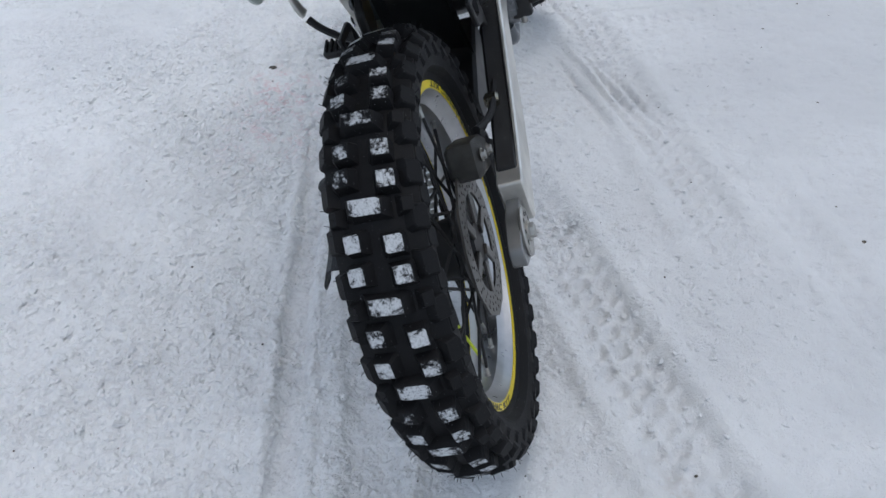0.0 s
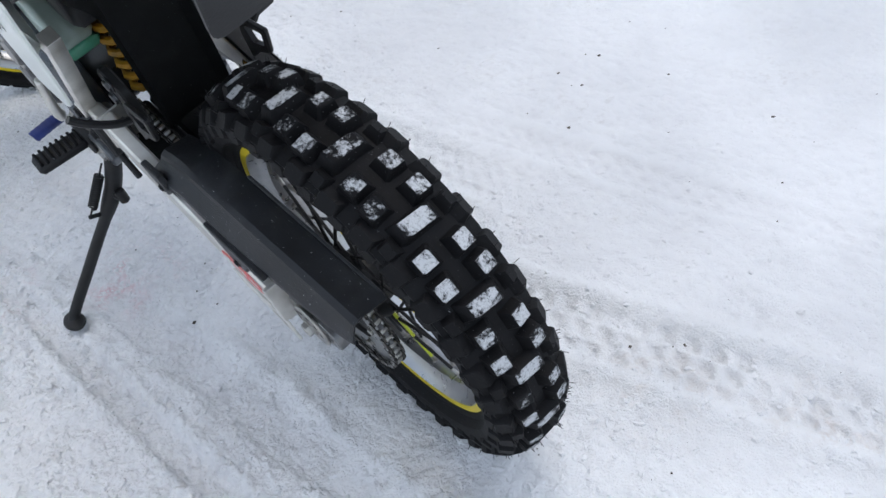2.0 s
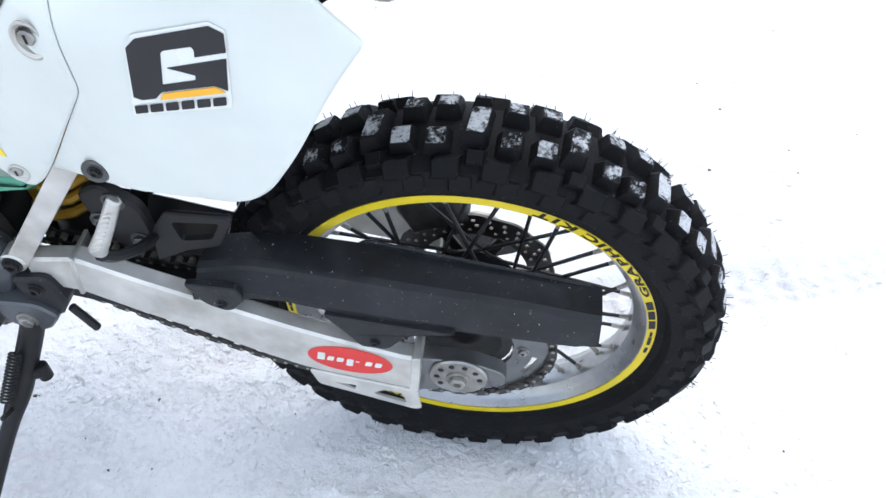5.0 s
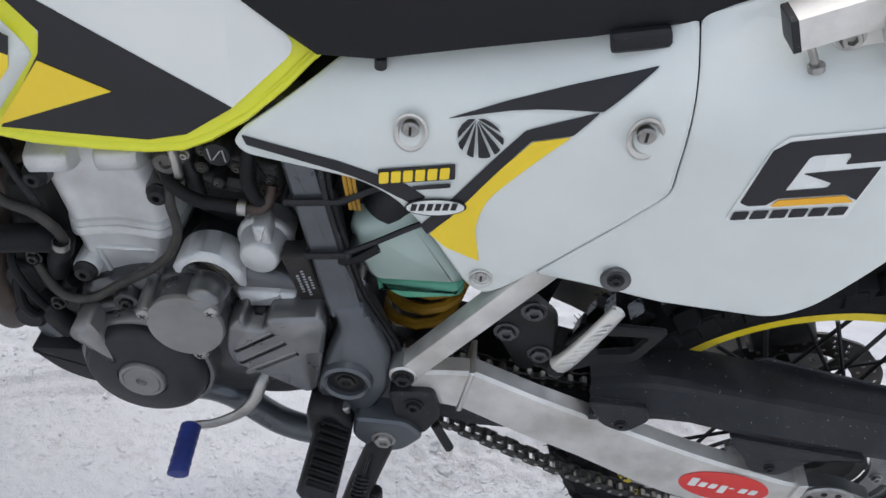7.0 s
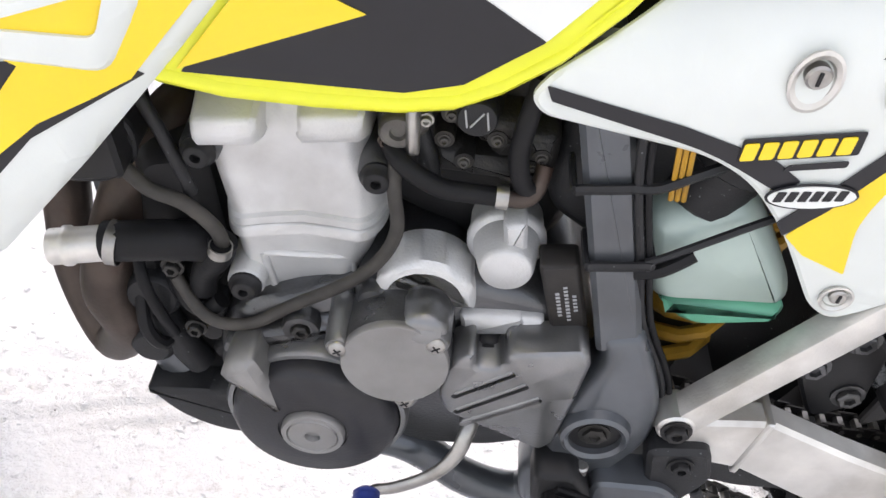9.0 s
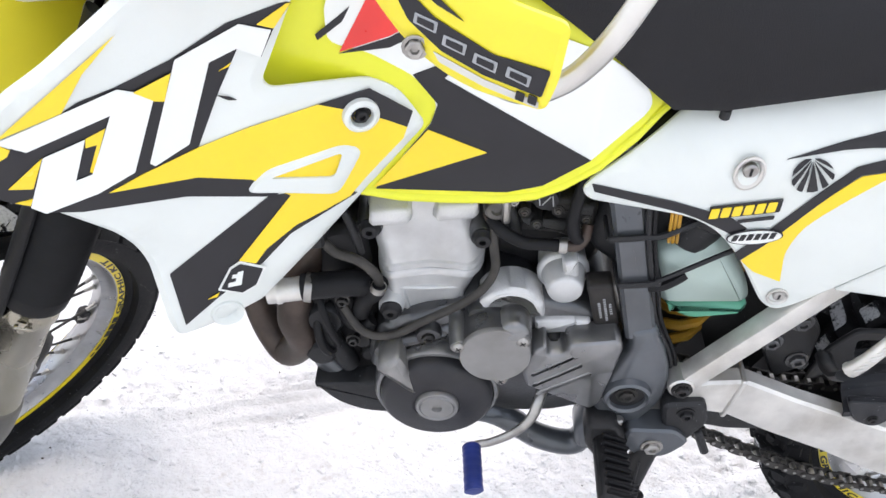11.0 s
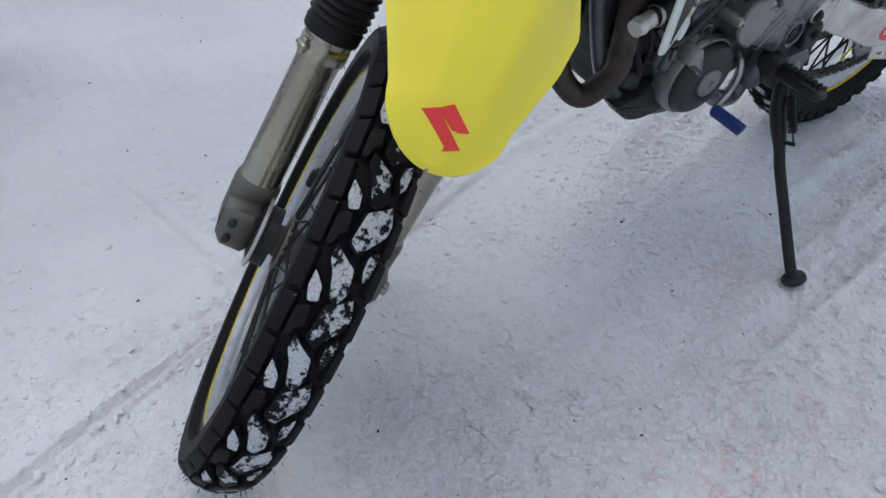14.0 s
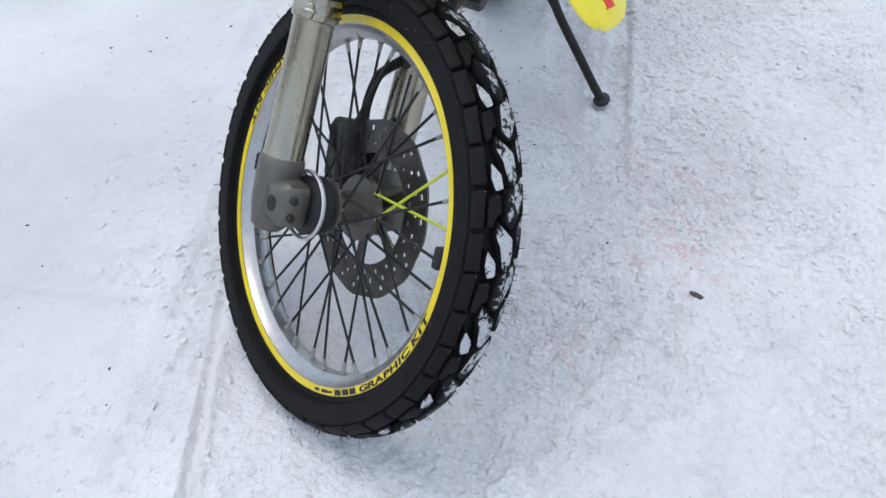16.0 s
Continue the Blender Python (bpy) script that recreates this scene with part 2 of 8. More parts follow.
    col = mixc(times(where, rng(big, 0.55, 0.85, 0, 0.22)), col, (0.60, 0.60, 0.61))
    link(col, b.inputs["Base Color"])
    b.inputs["Roughness"].default_value = 0.62
    b.inputs["Specular IOR Level"].default_value = 0.25
    add = n.new("ShaderNodeMath")
    add.operation = "MULTIPLY_ADD"
    link(fine, add.inputs[0])
    add.inputs[1].default_value = 0.85
    lumps = n.new("ShaderNodeMath")
    lumps.operation = "MULTIPLY_ADD"
    link(tex(20, 2, 0.5), lumps.inputs[0])
    lumps.inputs[1].default_value = 1.9
    link(times(grain, rng(broad, 0.3, 0.6, 0.45, 0.85)), lumps.inputs[2])
    link(lumps.outputs[0], add.inputs[2])
    both = n.new("ShaderNodeMath")
    both.operation = "ADD"
    link(times(where, rng(crumb, 0.2, 0.8, 0.9, 0)), both.inputs[0])
    link(times(where, rng(big, 0.2, 0.85, 1.0, 0)), both.inputs[1])
    total = n.new("ShaderNodeMath")
    link(add.outputs[0], total.inputs[0])
    link(both.outputs[0], total.inputs[1])
    bp = n.new("ShaderNodeBump")
    bp.inputs["Strength"].default_value, bp.inputs["Distance"].default_value = 0.75, 0.010
    link(total.outputs[0], bp.inputs["Height"])
    link(bp.outputs[0], b.inputs["Normal"])
    return m


PINK, RUST = (0.66, 0.22, 0.26), (0.42, 0.25, 0.12)
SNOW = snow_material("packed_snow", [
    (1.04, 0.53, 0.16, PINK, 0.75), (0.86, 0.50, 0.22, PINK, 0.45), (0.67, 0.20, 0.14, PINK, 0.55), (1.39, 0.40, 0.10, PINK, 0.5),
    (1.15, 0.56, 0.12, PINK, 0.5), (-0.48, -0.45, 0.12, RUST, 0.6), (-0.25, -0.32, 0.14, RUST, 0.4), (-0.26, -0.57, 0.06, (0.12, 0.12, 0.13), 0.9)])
CLOD_SNOW = snow_material("loose_snow", [])


def tread_material(name, size, cover, grain, fine=(8, 0.76), edge=0.13, spread=0.18):
    """Tyre rubber whose block faces hold patches of pressed snow."""
    m = mat(name, (0.006, 0.006, 0.007), 0.6, var=0.3, scale=25, bump=0.2, gloss=0.13)
    nt = m.node_tree
    n, link = nt.nodes, nt.links.new
    b = n["Principled BSDF"]
    rub = b.inputs["Base Color"].links[0].from_socket
    tc, oi = n.new("ShaderNodeTexCoord"), n.new("ShaderNodeObjectInfo")
    off = n.new("ShaderNodeCombineXYZ")
    mul = n.new("ShaderNodeMath")
    mul.operation, mul.inputs[1].default_value = "MULTIPLY", 37.0
    link(oi.outputs["Random"], mul.inputs[0])
    link(mul.outputs[0], off.inputs["X"])
    add = n.new("ShaderNodeVectorMath")
    link(tc.outputs["Object"], add.inputs[0])
    link(off.outputs[0], add.inputs[1])
    tn = n.new("ShaderNodeTexNoise")
    tn.inputs["Scale"].default_value, tn.inputs["Detail"].default_value, tn.inputs["Roughness"].default_value = grain, *fine
    link(add.outputs[0], tn.inputs["Vector"])
    sep = n.new("ShaderNodeVectorMath")
    sep.operation = "MULTIPLY"
    sep.inputs[1].default_value = (1 / size[0], 1 / size[1], 0)
    link(tc.outputs["Object"], sep.inputs[0])
    ln = n.new("ShaderNodeVectorMath")
    ln.operation = "LENGTH"
    link(sep.outputs[0], ln.inputs[0])
    sub = n.new("ShaderNodeMath")
    sub.operation, sub.inputs[1].default_value = "MULTIPLY", -0.36
    link(ln.outputs["Value"], sub.inputs[0])
    sharp = n.new("ShaderNodeMath")
    sharp.operation, sharp.inputs[1].default_value, sharp.inputs[2].default_value = "MULTIPLY_ADD", 2.4, -0.7
    link(tn.outputs["Fac"], sharp.inputs[0])
    tot = n.new("ShaderNodeMath")
    link(sharp.outputs[0], tot.inputs[0])
    link(sub.outputs[0], tot.inputs[1])
    mr = n.new("ShaderNodeMapRange")
    vary = n.new("ShaderNodeMath")
    vary.operation, vary.inputs[1].default_value, vary.inputs[2].default_value = "MULTIPLY_ADD", spread, -0.55 * spread
    link(oi.outputs["Random"], vary.inputs[0])
    mr.inputs["From Min"].default_value, mr.inputs["From Max"].default_value = cover, cover + edge
    both = n.new("ShaderNodeMath")
    link(tot.outputs[0], both.inputs[0])
    link(vary.outputs[0], both.inputs[1])
    link(both.outputs[0], mr.inputs["Value"])
    mix = n.new("ShaderNodeMix")
    mix.data_type = "RGBA"
    link(mr.outputs[0], mix.inputs["Factor"])
    link(rub, mix.inputs["A"])
    mix.inputs["B"].default_value = (0.50, 0.515, 0.535, 1)
    # grains of rubber showing through
    holes = n.new("ShaderNodeTexNoise")
    holes.inputs["Scale"].default_value, holes.inputs["Detail"].default_value, holes.inputs["Roughness"].default_value = 330, 4, 0.7
    link(add.outputs[0], holes.inputs["Vector"])
    hr = n.new("ShaderNodeMapRange")
    for key, v in (("From Min", 0.50), ("From Max", 0.64), ("To Min", 1.0), ("To Max", 0.55)):
        hr.inputs[key].default_value = v
    link(holes.outputs["Fac"], hr.inputs["Value"])
    thin = n.new("ShaderNodeMath")
    thin.operation = "MULTIPLY"
    link(mr.outputs[0], thin.inputs[0])
    link(hr.outputs[0], thin.inputs[1])
    link(thin.outputs[0], mix.inputs["Factor"])
    link(mix.outputs["Result"], b.inputs["Base Color"])
    return m


TREAD_REAR = tread_material("snowy_rear_tread", (0.021, 0.023), 0.20, 90, (8, 0.78), 0.24, 0.36)
TREAD_FRONT = tread_material("snowy_front_tread", (0.034, 0.022), 0.22, 75, (6, 0.68), 0.16, 0.40)


# ---- mesh helpers ----
def finish(bm, smooth=35):
    bmesh.ops.recalc_face_normals(bm, faces=bm.faces)
    me = bpy.data.meshes.new("mesh")
    bm.to_mesh(me)
    bm.free()
    if smooth:
        me.shade_smooth()
        me.set_sharp_from_angle(angle=radians(smooth))
    return me


def part(name, bm, material, parent, label="", place=None, smooth=35):
    """Links a bmesh (or a mesh already made) as one object under a thing or a part."""
    me = bm if isinstance(bm, bpy.types.Mesh) else finish(bm, smooth)
    if not me.materials:
        for m in (material if isinstance(material, (list, tuple)) else [material]):
            me.materials.append(m)
    ob = new(name, me)
    ob.parent = parent
    if place is not None:
        ob.matrix_local = place
    if label:
        ob["label"] = label
    return ob


def T3(x, y, z):
    return Matrix.Translation((x, y, z))


def axis_to(p, q):
    """The pose whose z runs from p to q, at p."""
    d = Vector(q) - Vector(p)
    return Matrix.Translation(p) @ d.to_track_quat("Z", "Y").to_matrix().to_4x4(), d.length


def add_lathe(bm, profile, m=Matrix(), seg=24, closed=False):
    """Turns (radius, height) points round z, in the pose m."""
    rings = []
    for r, h in profile:
        if r < 1e-6:
            rings.append([bm.verts.new(m @ Vector((0, 0, h)))])
        else:
            rings.append([bm.verts.new(m @ Vector((r * math.cos(2 * math.pi * k / seg), r * math.sin(2 * math.pi * k / seg), h))) for k in range(seg)])
    pairs = list(zip(rings, rings[1:] + ([rings[0]] if closed else [])))
    for a, b in pairs if closed else pairs[:len(rings) - 1]:
        for k in range(seg):
            j = (k + 1) % seg
            if len(a) == 1 and len(b) == 1:
                continue
            if len(a) == 1:
                bm.faces.new((a[0], b[k], b[j]))
            elif len(b) == 1:
                bm.faces.new((a[k], a[j], b[0]))
            else:
                bm.faces.new((a[k], a[j], b[j], b[k]))
    return bm


def add_rod(bm, p, q, r, r2=None, seg=14, cap=True, edge=0.0):
    """A rod from p to q with softened ends."""
    m, L = axis_to(p, q)
    r2 = r if r2 is None else r2
    e = edge or min(r, r2, L * 0.3) * 0.25
    prof = [(r - e, 0), (r, e), (r2, L - e), (r2 - e, L)]
    if cap:
        prof = [(0, 0)] + prof + [(0, L)]
    return add_lathe(bm, prof, m, seg)


def curve_points(pts, n=8, closed=False):
    """A smooth line through the points."""
    P = [Vector(p) for p in pts]
    out = []
    cnt = len(P) if closed else len(P) - 1
    for i in range(cnt):
        if closed:
            a, b, c, d = P[i - 1], P[i], P[(i + 1) % len(P)], P[(i + 2) % len(P)]
        else:
            a, b, c, d = P[max(i - 1, 0)], P[i], P[i + 1], P[min(i + 2, len(P) - 1)]
        for k in range(n):
            t = k / n
            out.append(0.5 * ((2 * b) + (c - a) * t + (2 * a - 5 * b + 4 * c - d) * t * t + (3 * b - a - 3 * c + d) * t ** 3))
    if not closed:
        out.append(P[-1])
    return out


def add_tube(bm, pts, r, seg=10, n=8, cap=True, flat=1.0, up=(0, 1, 0)):
    """A tube along a smooth line; r is a radius or a function of the way along (0 to 1); flat squeezes it across up."""
    line = curve_points(pts, n)
    rings = []
    side = None
    for i, p in enumerate(line):
        d = (line[min(i + 1, len(line) - 1)] - line[max(i - 1, 0)]).normalized()
        u = Vector(up) - d * d.dot(Vector(up))
        if u.length < 1e-3:
            u = Vector((0.3, 0, 1)) - d * d.dot(Vector((0.3, 0, 1)))
        u.normalize()
        if side is not None and abs(d.dot(Vector(up))) > 0.95:
            u = (side - d * d.dot(side)).normalized()
        side = u
        v = d.cross(u)
        rr = r(i / (len(line) - 1)) if callable(r) else r
        rings.append([bm.verts.new(p + u * (rr * flat * math.cos(2 * math.pi * k / seg)) + v * (rr * math.sin(2 * math.pi * k / seg))) for k in range(seg)])
    for a, b in zip(rings, rings[1:]):
        for k in range(seg):
            j = (k + 1) % seg
            bm.faces.new((a[k], a[j], b[j], b[k]))
    if cap:
        bm.faces.new(rings[0])
        bm.faces.new(rings[-1])
    return bm


def rounded(pts, r=0.006, seg=4):
    """A closed outline with its corners rounded; a point may bring its own radius as a third number."""
    out = []
    n = len(pts)
    for i in range(n):
        a, b, c = Vector(pts[i - 1][:2]), Vector(pts[i][:2]), Vector(pts[(i + 1) % n][:2])
        rr = pts[i][2] if len(pts[i]) > 2 else r
        u, v = a - b, c - b
        k = min(rr, u.length * 0.48, v.length * 0.48)
        p, q = b + u.normalized() * k, b + v.normalized() * k
        if rr <= 0:
            out.append(b)
            continue
        for s in range(seg + 1):
            t = s / seg
            out.append((1 - t) ** 2 * p + 2 * t * (1 - t) * b + t * t * q)
    clean = [p for i, p in enumerate(out) if (p - out[i - 1]).length > 2e-4]
    return clean


def inset(loop, d):
    """The outline moved inwards by d."""
    n = len(loop)
    area = sum(loop[i - 1].x * loop[i].y - loop[i].x * loop[i - 1].y for i in range(n))
    s = 1 if area > 0 else -1
    out = []
    for i in range(n):
        e1, e2 = (loop[i] - loop[i - 1]).normalized(), (loop[(i + 1) % n] - loop[i]).normalized()
        n1, n2 = Vector((-e1.y, e1.x)), Vector((-e2.y, e2.x))
        nn = (n1 + n2)
        nn = nn.normalized() if nn.length > 1e-4 else n1
        out.append(loop[i] + nn * (s * d / max(0.5, nn.dot(n1))))
    return out


def add_prism(bm, outline, y0, y1, edge=0.0015, holes=(), m=Matrix()):
    """A plate with the outline (x, z) from y0 to y1, its rims chamfered, with holes through it."""
    loop = [Vector(p[:2]) for p in outline]
    e = min(edge, abs(y1 - y0) * 0.3)
    s = 1 if y1 > y0 else -1
    inn = inset(loop, e)
    levels = [(y0, inn), (y0 + s * e, loop), (y1 - s * e, loop), (y1, inn)]
    rings = [[bm.verts.new(m @ Vector((p.x, y, p.y))) for p in lp] for y, lp in levels]
    n = len(loop)
    for a, b in zip(rings, rings[1:]):
        for k in range(n):
            j = (k + 1) % n
            bm.faces.new((a[k], a[j], b[j], b[k]))
    hole_rings = []
    for h in holes:
        hl = [Vector(p[:2]) for p in h]
        ha, hb = [bm.verts.new(m @ Vector((p.x, y0, p.y))) for p in hl], [bm.verts.new(m @ Vector((p.x, y1, p.y))) for p in hl]
        for k in range(len(hl)):
            j = (k + 1) % len(hl)
            bm.faces.new((ha[k], ha[j], hb[j], hb[k]))
        hole_rings.append((ha, hb))
    for which, ring in ((0, rings[0]), (1, rings[-1])):
        loops = [ring] + [h[which] for h in hole_rings]
        if len(loops) == 1:
            bm.faces.new(ring)
        else:
            edges = []
            for lp in loops:
                for k in range(len(lp)):
                    edges.append(bm.edges.get((lp[k], lp[(k + 1) % len(lp)])) or bm.edges.new((lp[k], lp[(k + 1) % len(lp)])))
            bmesh.ops.triangle_fill(bm, use_beauty=True, use_dissolve=False, edges=edges)
    return bm


def add_box(bm, size, m=Matrix(), edge=0.002):
    """A block with chamfered edges, about the origin of m."""
    x, y, z = size[0] / 2, size[1] / 2, size[2] / 2
    e = min(edge, x * 0.6, y * 0.6, z * 0.6)
    return add_prism(bm, rounded([(-x, -z), (x, -z), (x, z), (-x, z)], e * 1.2, 2), -y, y, e, m=m)


def circle(cx, cz, r, n=20, rz=None):
    return [Vector((cx + r * math.cos(2 * math.pi * k / n), cz + (rz or r) * math.sin(2 * math.pi * k / n))) for k in range(n)]


def shell(outline, depth, thick=0.003, roll=0.003, cell=0.02, side=1, holes=(), lift=0.0, rim=0.005):
    """A curved panel: the outline (x, z) laid on the surface y = side * depth(x, z), with a rolled rim and thickness towards the middle."""
    bm = bmesh.new()
    loop = [Vector(p[:2]) for p in outline]
    body = loop
    ring = []
    if roll > 0:
        body = inset(loop, rim)
        ring = [bm.verts.new((p.x, 0, p.y)) for p in loop]
    inner = [bm.verts.new((p.x, 0, p.y)) for p in body]
    n = len(loop)
    if ring:
        for k in range(n):
            j = (k + 1) % n
            bm.faces.new((ring[k], ring[j], inner[j], inner[k]))
    edges = []
    for lp in [inner] + [[bm.verts.new((p[0], 0, p[1])) for p in h] for h in holes]:
        for k in range(len(lp)):
            edges.append(bm.edges.get((lp[k], lp[(k + 1) % len(lp)])) or bm.edges.new((lp[k], lp[(k + 1) % len(lp)])))
    bmesh.ops.triangle_fill(bm, use_beauty=True, use_dissolve=False, edges=edges)
    for ax in (0, 2):
        lo, hi = min(v.co[ax] for v in bm.verts), max(v.co[ax] for v in bm.verts)
        c = math.ceil(lo / cell) * cell
        while c < hi:
            co, no = [0, 0, 0], [0, 0, 0]
            co[ax], no[ax] = c, 1
            bmesh.ops.bisect_plane(bm, geom=bm.verts[:] + bm.edges[:] + bm.faces[:], dist=1e-5, plane_co=co, plane_no=no)
            c += cell
    bm.verts.index_update()
    boundary = {e for e in bm.edges if len(e.link_faces) == 1}
    segs = [(loop[k], loop[(k + 1) % n]) for k in range(n)] if ring else []

    def rolled(v):
        p, near = Vector((v.co.x, v.co.z)), rim
        for a, b in segs:
            t = max(0, min(1, (p - a).dot(b - a) / max((b - a).length_squared, 1e-12)))
            near = min(near, (a + (b - a) * t - p).length)
        return roll * (1 - near / rim) ** 2 if segs else 0.0
    out = bmesh.new()
    front, back = [], []
    for v in bm.verts:
        y = depth(v.co.x, v.co.z) + lift - rolled(v)
        front.append(out.verts.new((v.co.x, side * y, v.co.z)))
        back.append(out.verts.new((v.co.x, side * (y - thick), v.co.z)))
    for f in bm.faces:
        idx = [v.index for v in f.verts]
        out.faces.new([front[i] for i in idx])
        out.faces.new([back[i] for i in reversed(idx)])
    for e in boundary:
        i, j = e.verts[0].index, e.verts[1].index
        out.faces.new((front[i], front[j], back[j], back[i]))
    bm.free()
    return out


def bolt(parent, at, r=0.006, h=0.004, side=1, material=None, name="bolt", axis=None):
    """A hexagon bolt with its washer and socket, its head towards the side."""
    bm = bmesh.new()
    a = Vector(axis) if axis else Vector((0, side, 0))
    m = T3(*at) @ a.to_track_quat("Z", "Y").to_matrix().to_4x4()
    add_lathe(bm, [(0, 0), (r * 1.35, 0), (r * 1.35, h * 0.3), (r, h * 0.35)], m, 14)
    add_lathe(bm, [(r, h * 0.3), (r * 0.98, h), (r * 0.86, h * 1.15), (r * 0.5, h * 1.15), (r * 0.42, h * 0.6), (0, h * 0.6)], m, 6 if r > 0.0045 else 12)
    return part(name, bm, material or STEEL, parent)


# ---- ground: packed snow to the horizon ----
def line_mask(x, y, x0, y0, x1, y1):
    """The place along and the distance across a straight track."""
    dx, dy = x1 - x0, y1 - y0
    L = math.hypot(dx, dy)
    dx, dy = dx / L, dy / L
    return (x - x0) * dx + (y - y0) * dy, (x - x0) * -dy + (y - y0) * dx, L


TRACKS = [(0.62, -0.10, -1.9, -0.95, 0.065, 0.024, 0.045), (0.6, -0.60, -1.6, -1.18, 0.045, 0.008, 0.045), (1.9, -0.20, 0.3, -0.52, 0.06, 0.017, 0.04),
          (0.9, 0.40, -1.6, 0.13, 0.03, 0.014, 0.0), (0.8, 0.26, -1.6, -0.05, 0.05, 0.012, 0.0), (3.2, -1.9, -1.5, -2.3, 0.09, 0.012, 0.06),
          (3.2, -1.2, -1.0, -1.55, 0.06, 0.008, 0.05), (2.5, 0.22, 0.2, 0.62, 0.03, 0.004, 0.04),
          (1.14, -0.33, 0.84, -0.44, 0.011, 0.013, 0.0), (1.16, -0.29, 0.84, -0.40, 0.011, 0.015, 0.0), (1.18, -0.25, 0.84, -0.36, 0.011, 0.015, 0.0), (1.18, -0.21, 0.86, -0.31, 0.011, 0.012, 0.0),
          (1.38, -0.272, 2.15, 0.01, 0.012, 0.013, 0.0), (1.44, -0.24, 1.50, -0.80, 0.012, 0.005, 0.0), (1.34, -0.28, 1.40, -0.75, 0.05, 0.014, 0.035)]


def clamp01(v):
    return min(1.0, max(0.0, v))


def snow_height(x, y):
    far = max(0.0, math.hypot(x - 0.7, y) - 4)
    z = 0.007 * (noise.fractal((x * 1.9, y * 1.9, 3.1), 1.0, 2.0, 4) - 0.1)
    z += 0.0035 * noise.fractal((x * 9, y * 9, 7.7), 0.8, 2.1, 4)
    rough = clamp01(0.5 + 1.6 * (y - 0.05)) if y > -0.3 else 0.15
    z += 0.0028 * noise.noise((x * 75, y * 75, 2.2)) * (0.35 + 0.65 * rough)
    z += 0.007 * rough * (abs(noise.noise((x * 13, y * 13, 8.2))) - 0.2)
    z += (0.0018 + 0.0068 * rough) * (noise.noise((x * 32, y * 32, 1.3)) + 0.6 * noise.noise((x * 61, y * 61, 4.2)))
    for x0, y0, x1, y1, w, depth, pitch in TRACKS:
        s, c, L = line_mask(x, y, x0, y0, x1, y1)
        c += (0.012 if w > 0.02 else 0.003) * noise.noise((s * 2.0, x0 * 7, 0.5))
        if -0.1 < s < L + 0.1 and abs(c) < w * 2.2:
            fade = min(1, max(0, (s + 0.1) / 0.3)) * min(1, max(0, (L + 0.1 - s) / 0.3))
            inside = max(0.0, 1 - (c / w) ** 4)
            tread = 1.0
            if pitch:
                lane = math.floor(c / w * 1.6 + 0.5)
                across = 0.5 + 0.5 * math.tanh(4 * math.cos(2 * math.pi * (c / w * 1.6 - lane)) + 2.5)
                along = 0.5 + 0.5 * math.tanh(3 * math.sin(2 * math.pi * (s + 0.4 * c + 0.5 * pitch * (lane % 2)) / pitch))
                tread = 0.25 + 0.75 * across * along * (0.6 + 0.5 * noise.noise((s * 9, c * 9, 2.0)))
            z -= fade * depth * inside * tread
            z += fade * depth * 0.5 * math.exp(-((abs(c) - w * 1.3) / (w * 0.35)) ** 2)
    flat = max(0, 1 - max(abs(x - 1.74) / 0.27, abs(y + 0.51) / 0.24) ** 8) if abs(x - 1.74) < 0.27 and abs(y + 0.51) < 0.24 else 0
    z = z * (1 - 0.85 * flat) - 0.004 * flat
    for cx, cy, r in ((0.0, 0.0, 0.13), (1.46, 0.20, 0.13), (0.60, 0.34, 0.05)):
        k = max(0.0, 1 - math.hypot(x - cx, y - cy) / r)
        z = z * (1 - min(1, k * 2)) - 0.002 * min(1, k * 2)
    if far > 0:
        z += 0.25 * min(1, far / 60) * noise.fractal((x * 0.03, y * 0.03, 0), 1.0, 2.0, 3)
    return z


def graded(lo, hi, step, reach):
    mid = list(np.arange(lo, hi + step / 2, step))
    out, d = [], step
    a = mid[-1]
    while a < reach:
        d *= 1.22
        a += d
        out.append(a)
    left, d, a = [], step, mid[0]
    while a > -reach:
        d *= 1.22
        a -= d
        left.append(a)
    return left[::-1] + mid + out


def make_ground():
    xs, ys = graded(-1.3, 2.4, 0.0058, 900), graded(-1.2, 1.0, 0.0058, 900)
    verts = [(x, y, snow_height(x, y)) for y in ys for x in xs]
    w = len(xs)
    faces = [(j * w + i, j * w + i + 1, (j + 1) * w + i + 1, (j + 1) * w + i) for j in range(len(ys) - 1) for i in range(w - 1)]
    me = bpy.data.meshes.new("ground")
    me.from_pydata(verts, [], faces)
    me.shade_smooth()
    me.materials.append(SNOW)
    return tagged(new("ground", me), "trampled packed snow with tyre tracks and pink stains", "snow", kind="structure")


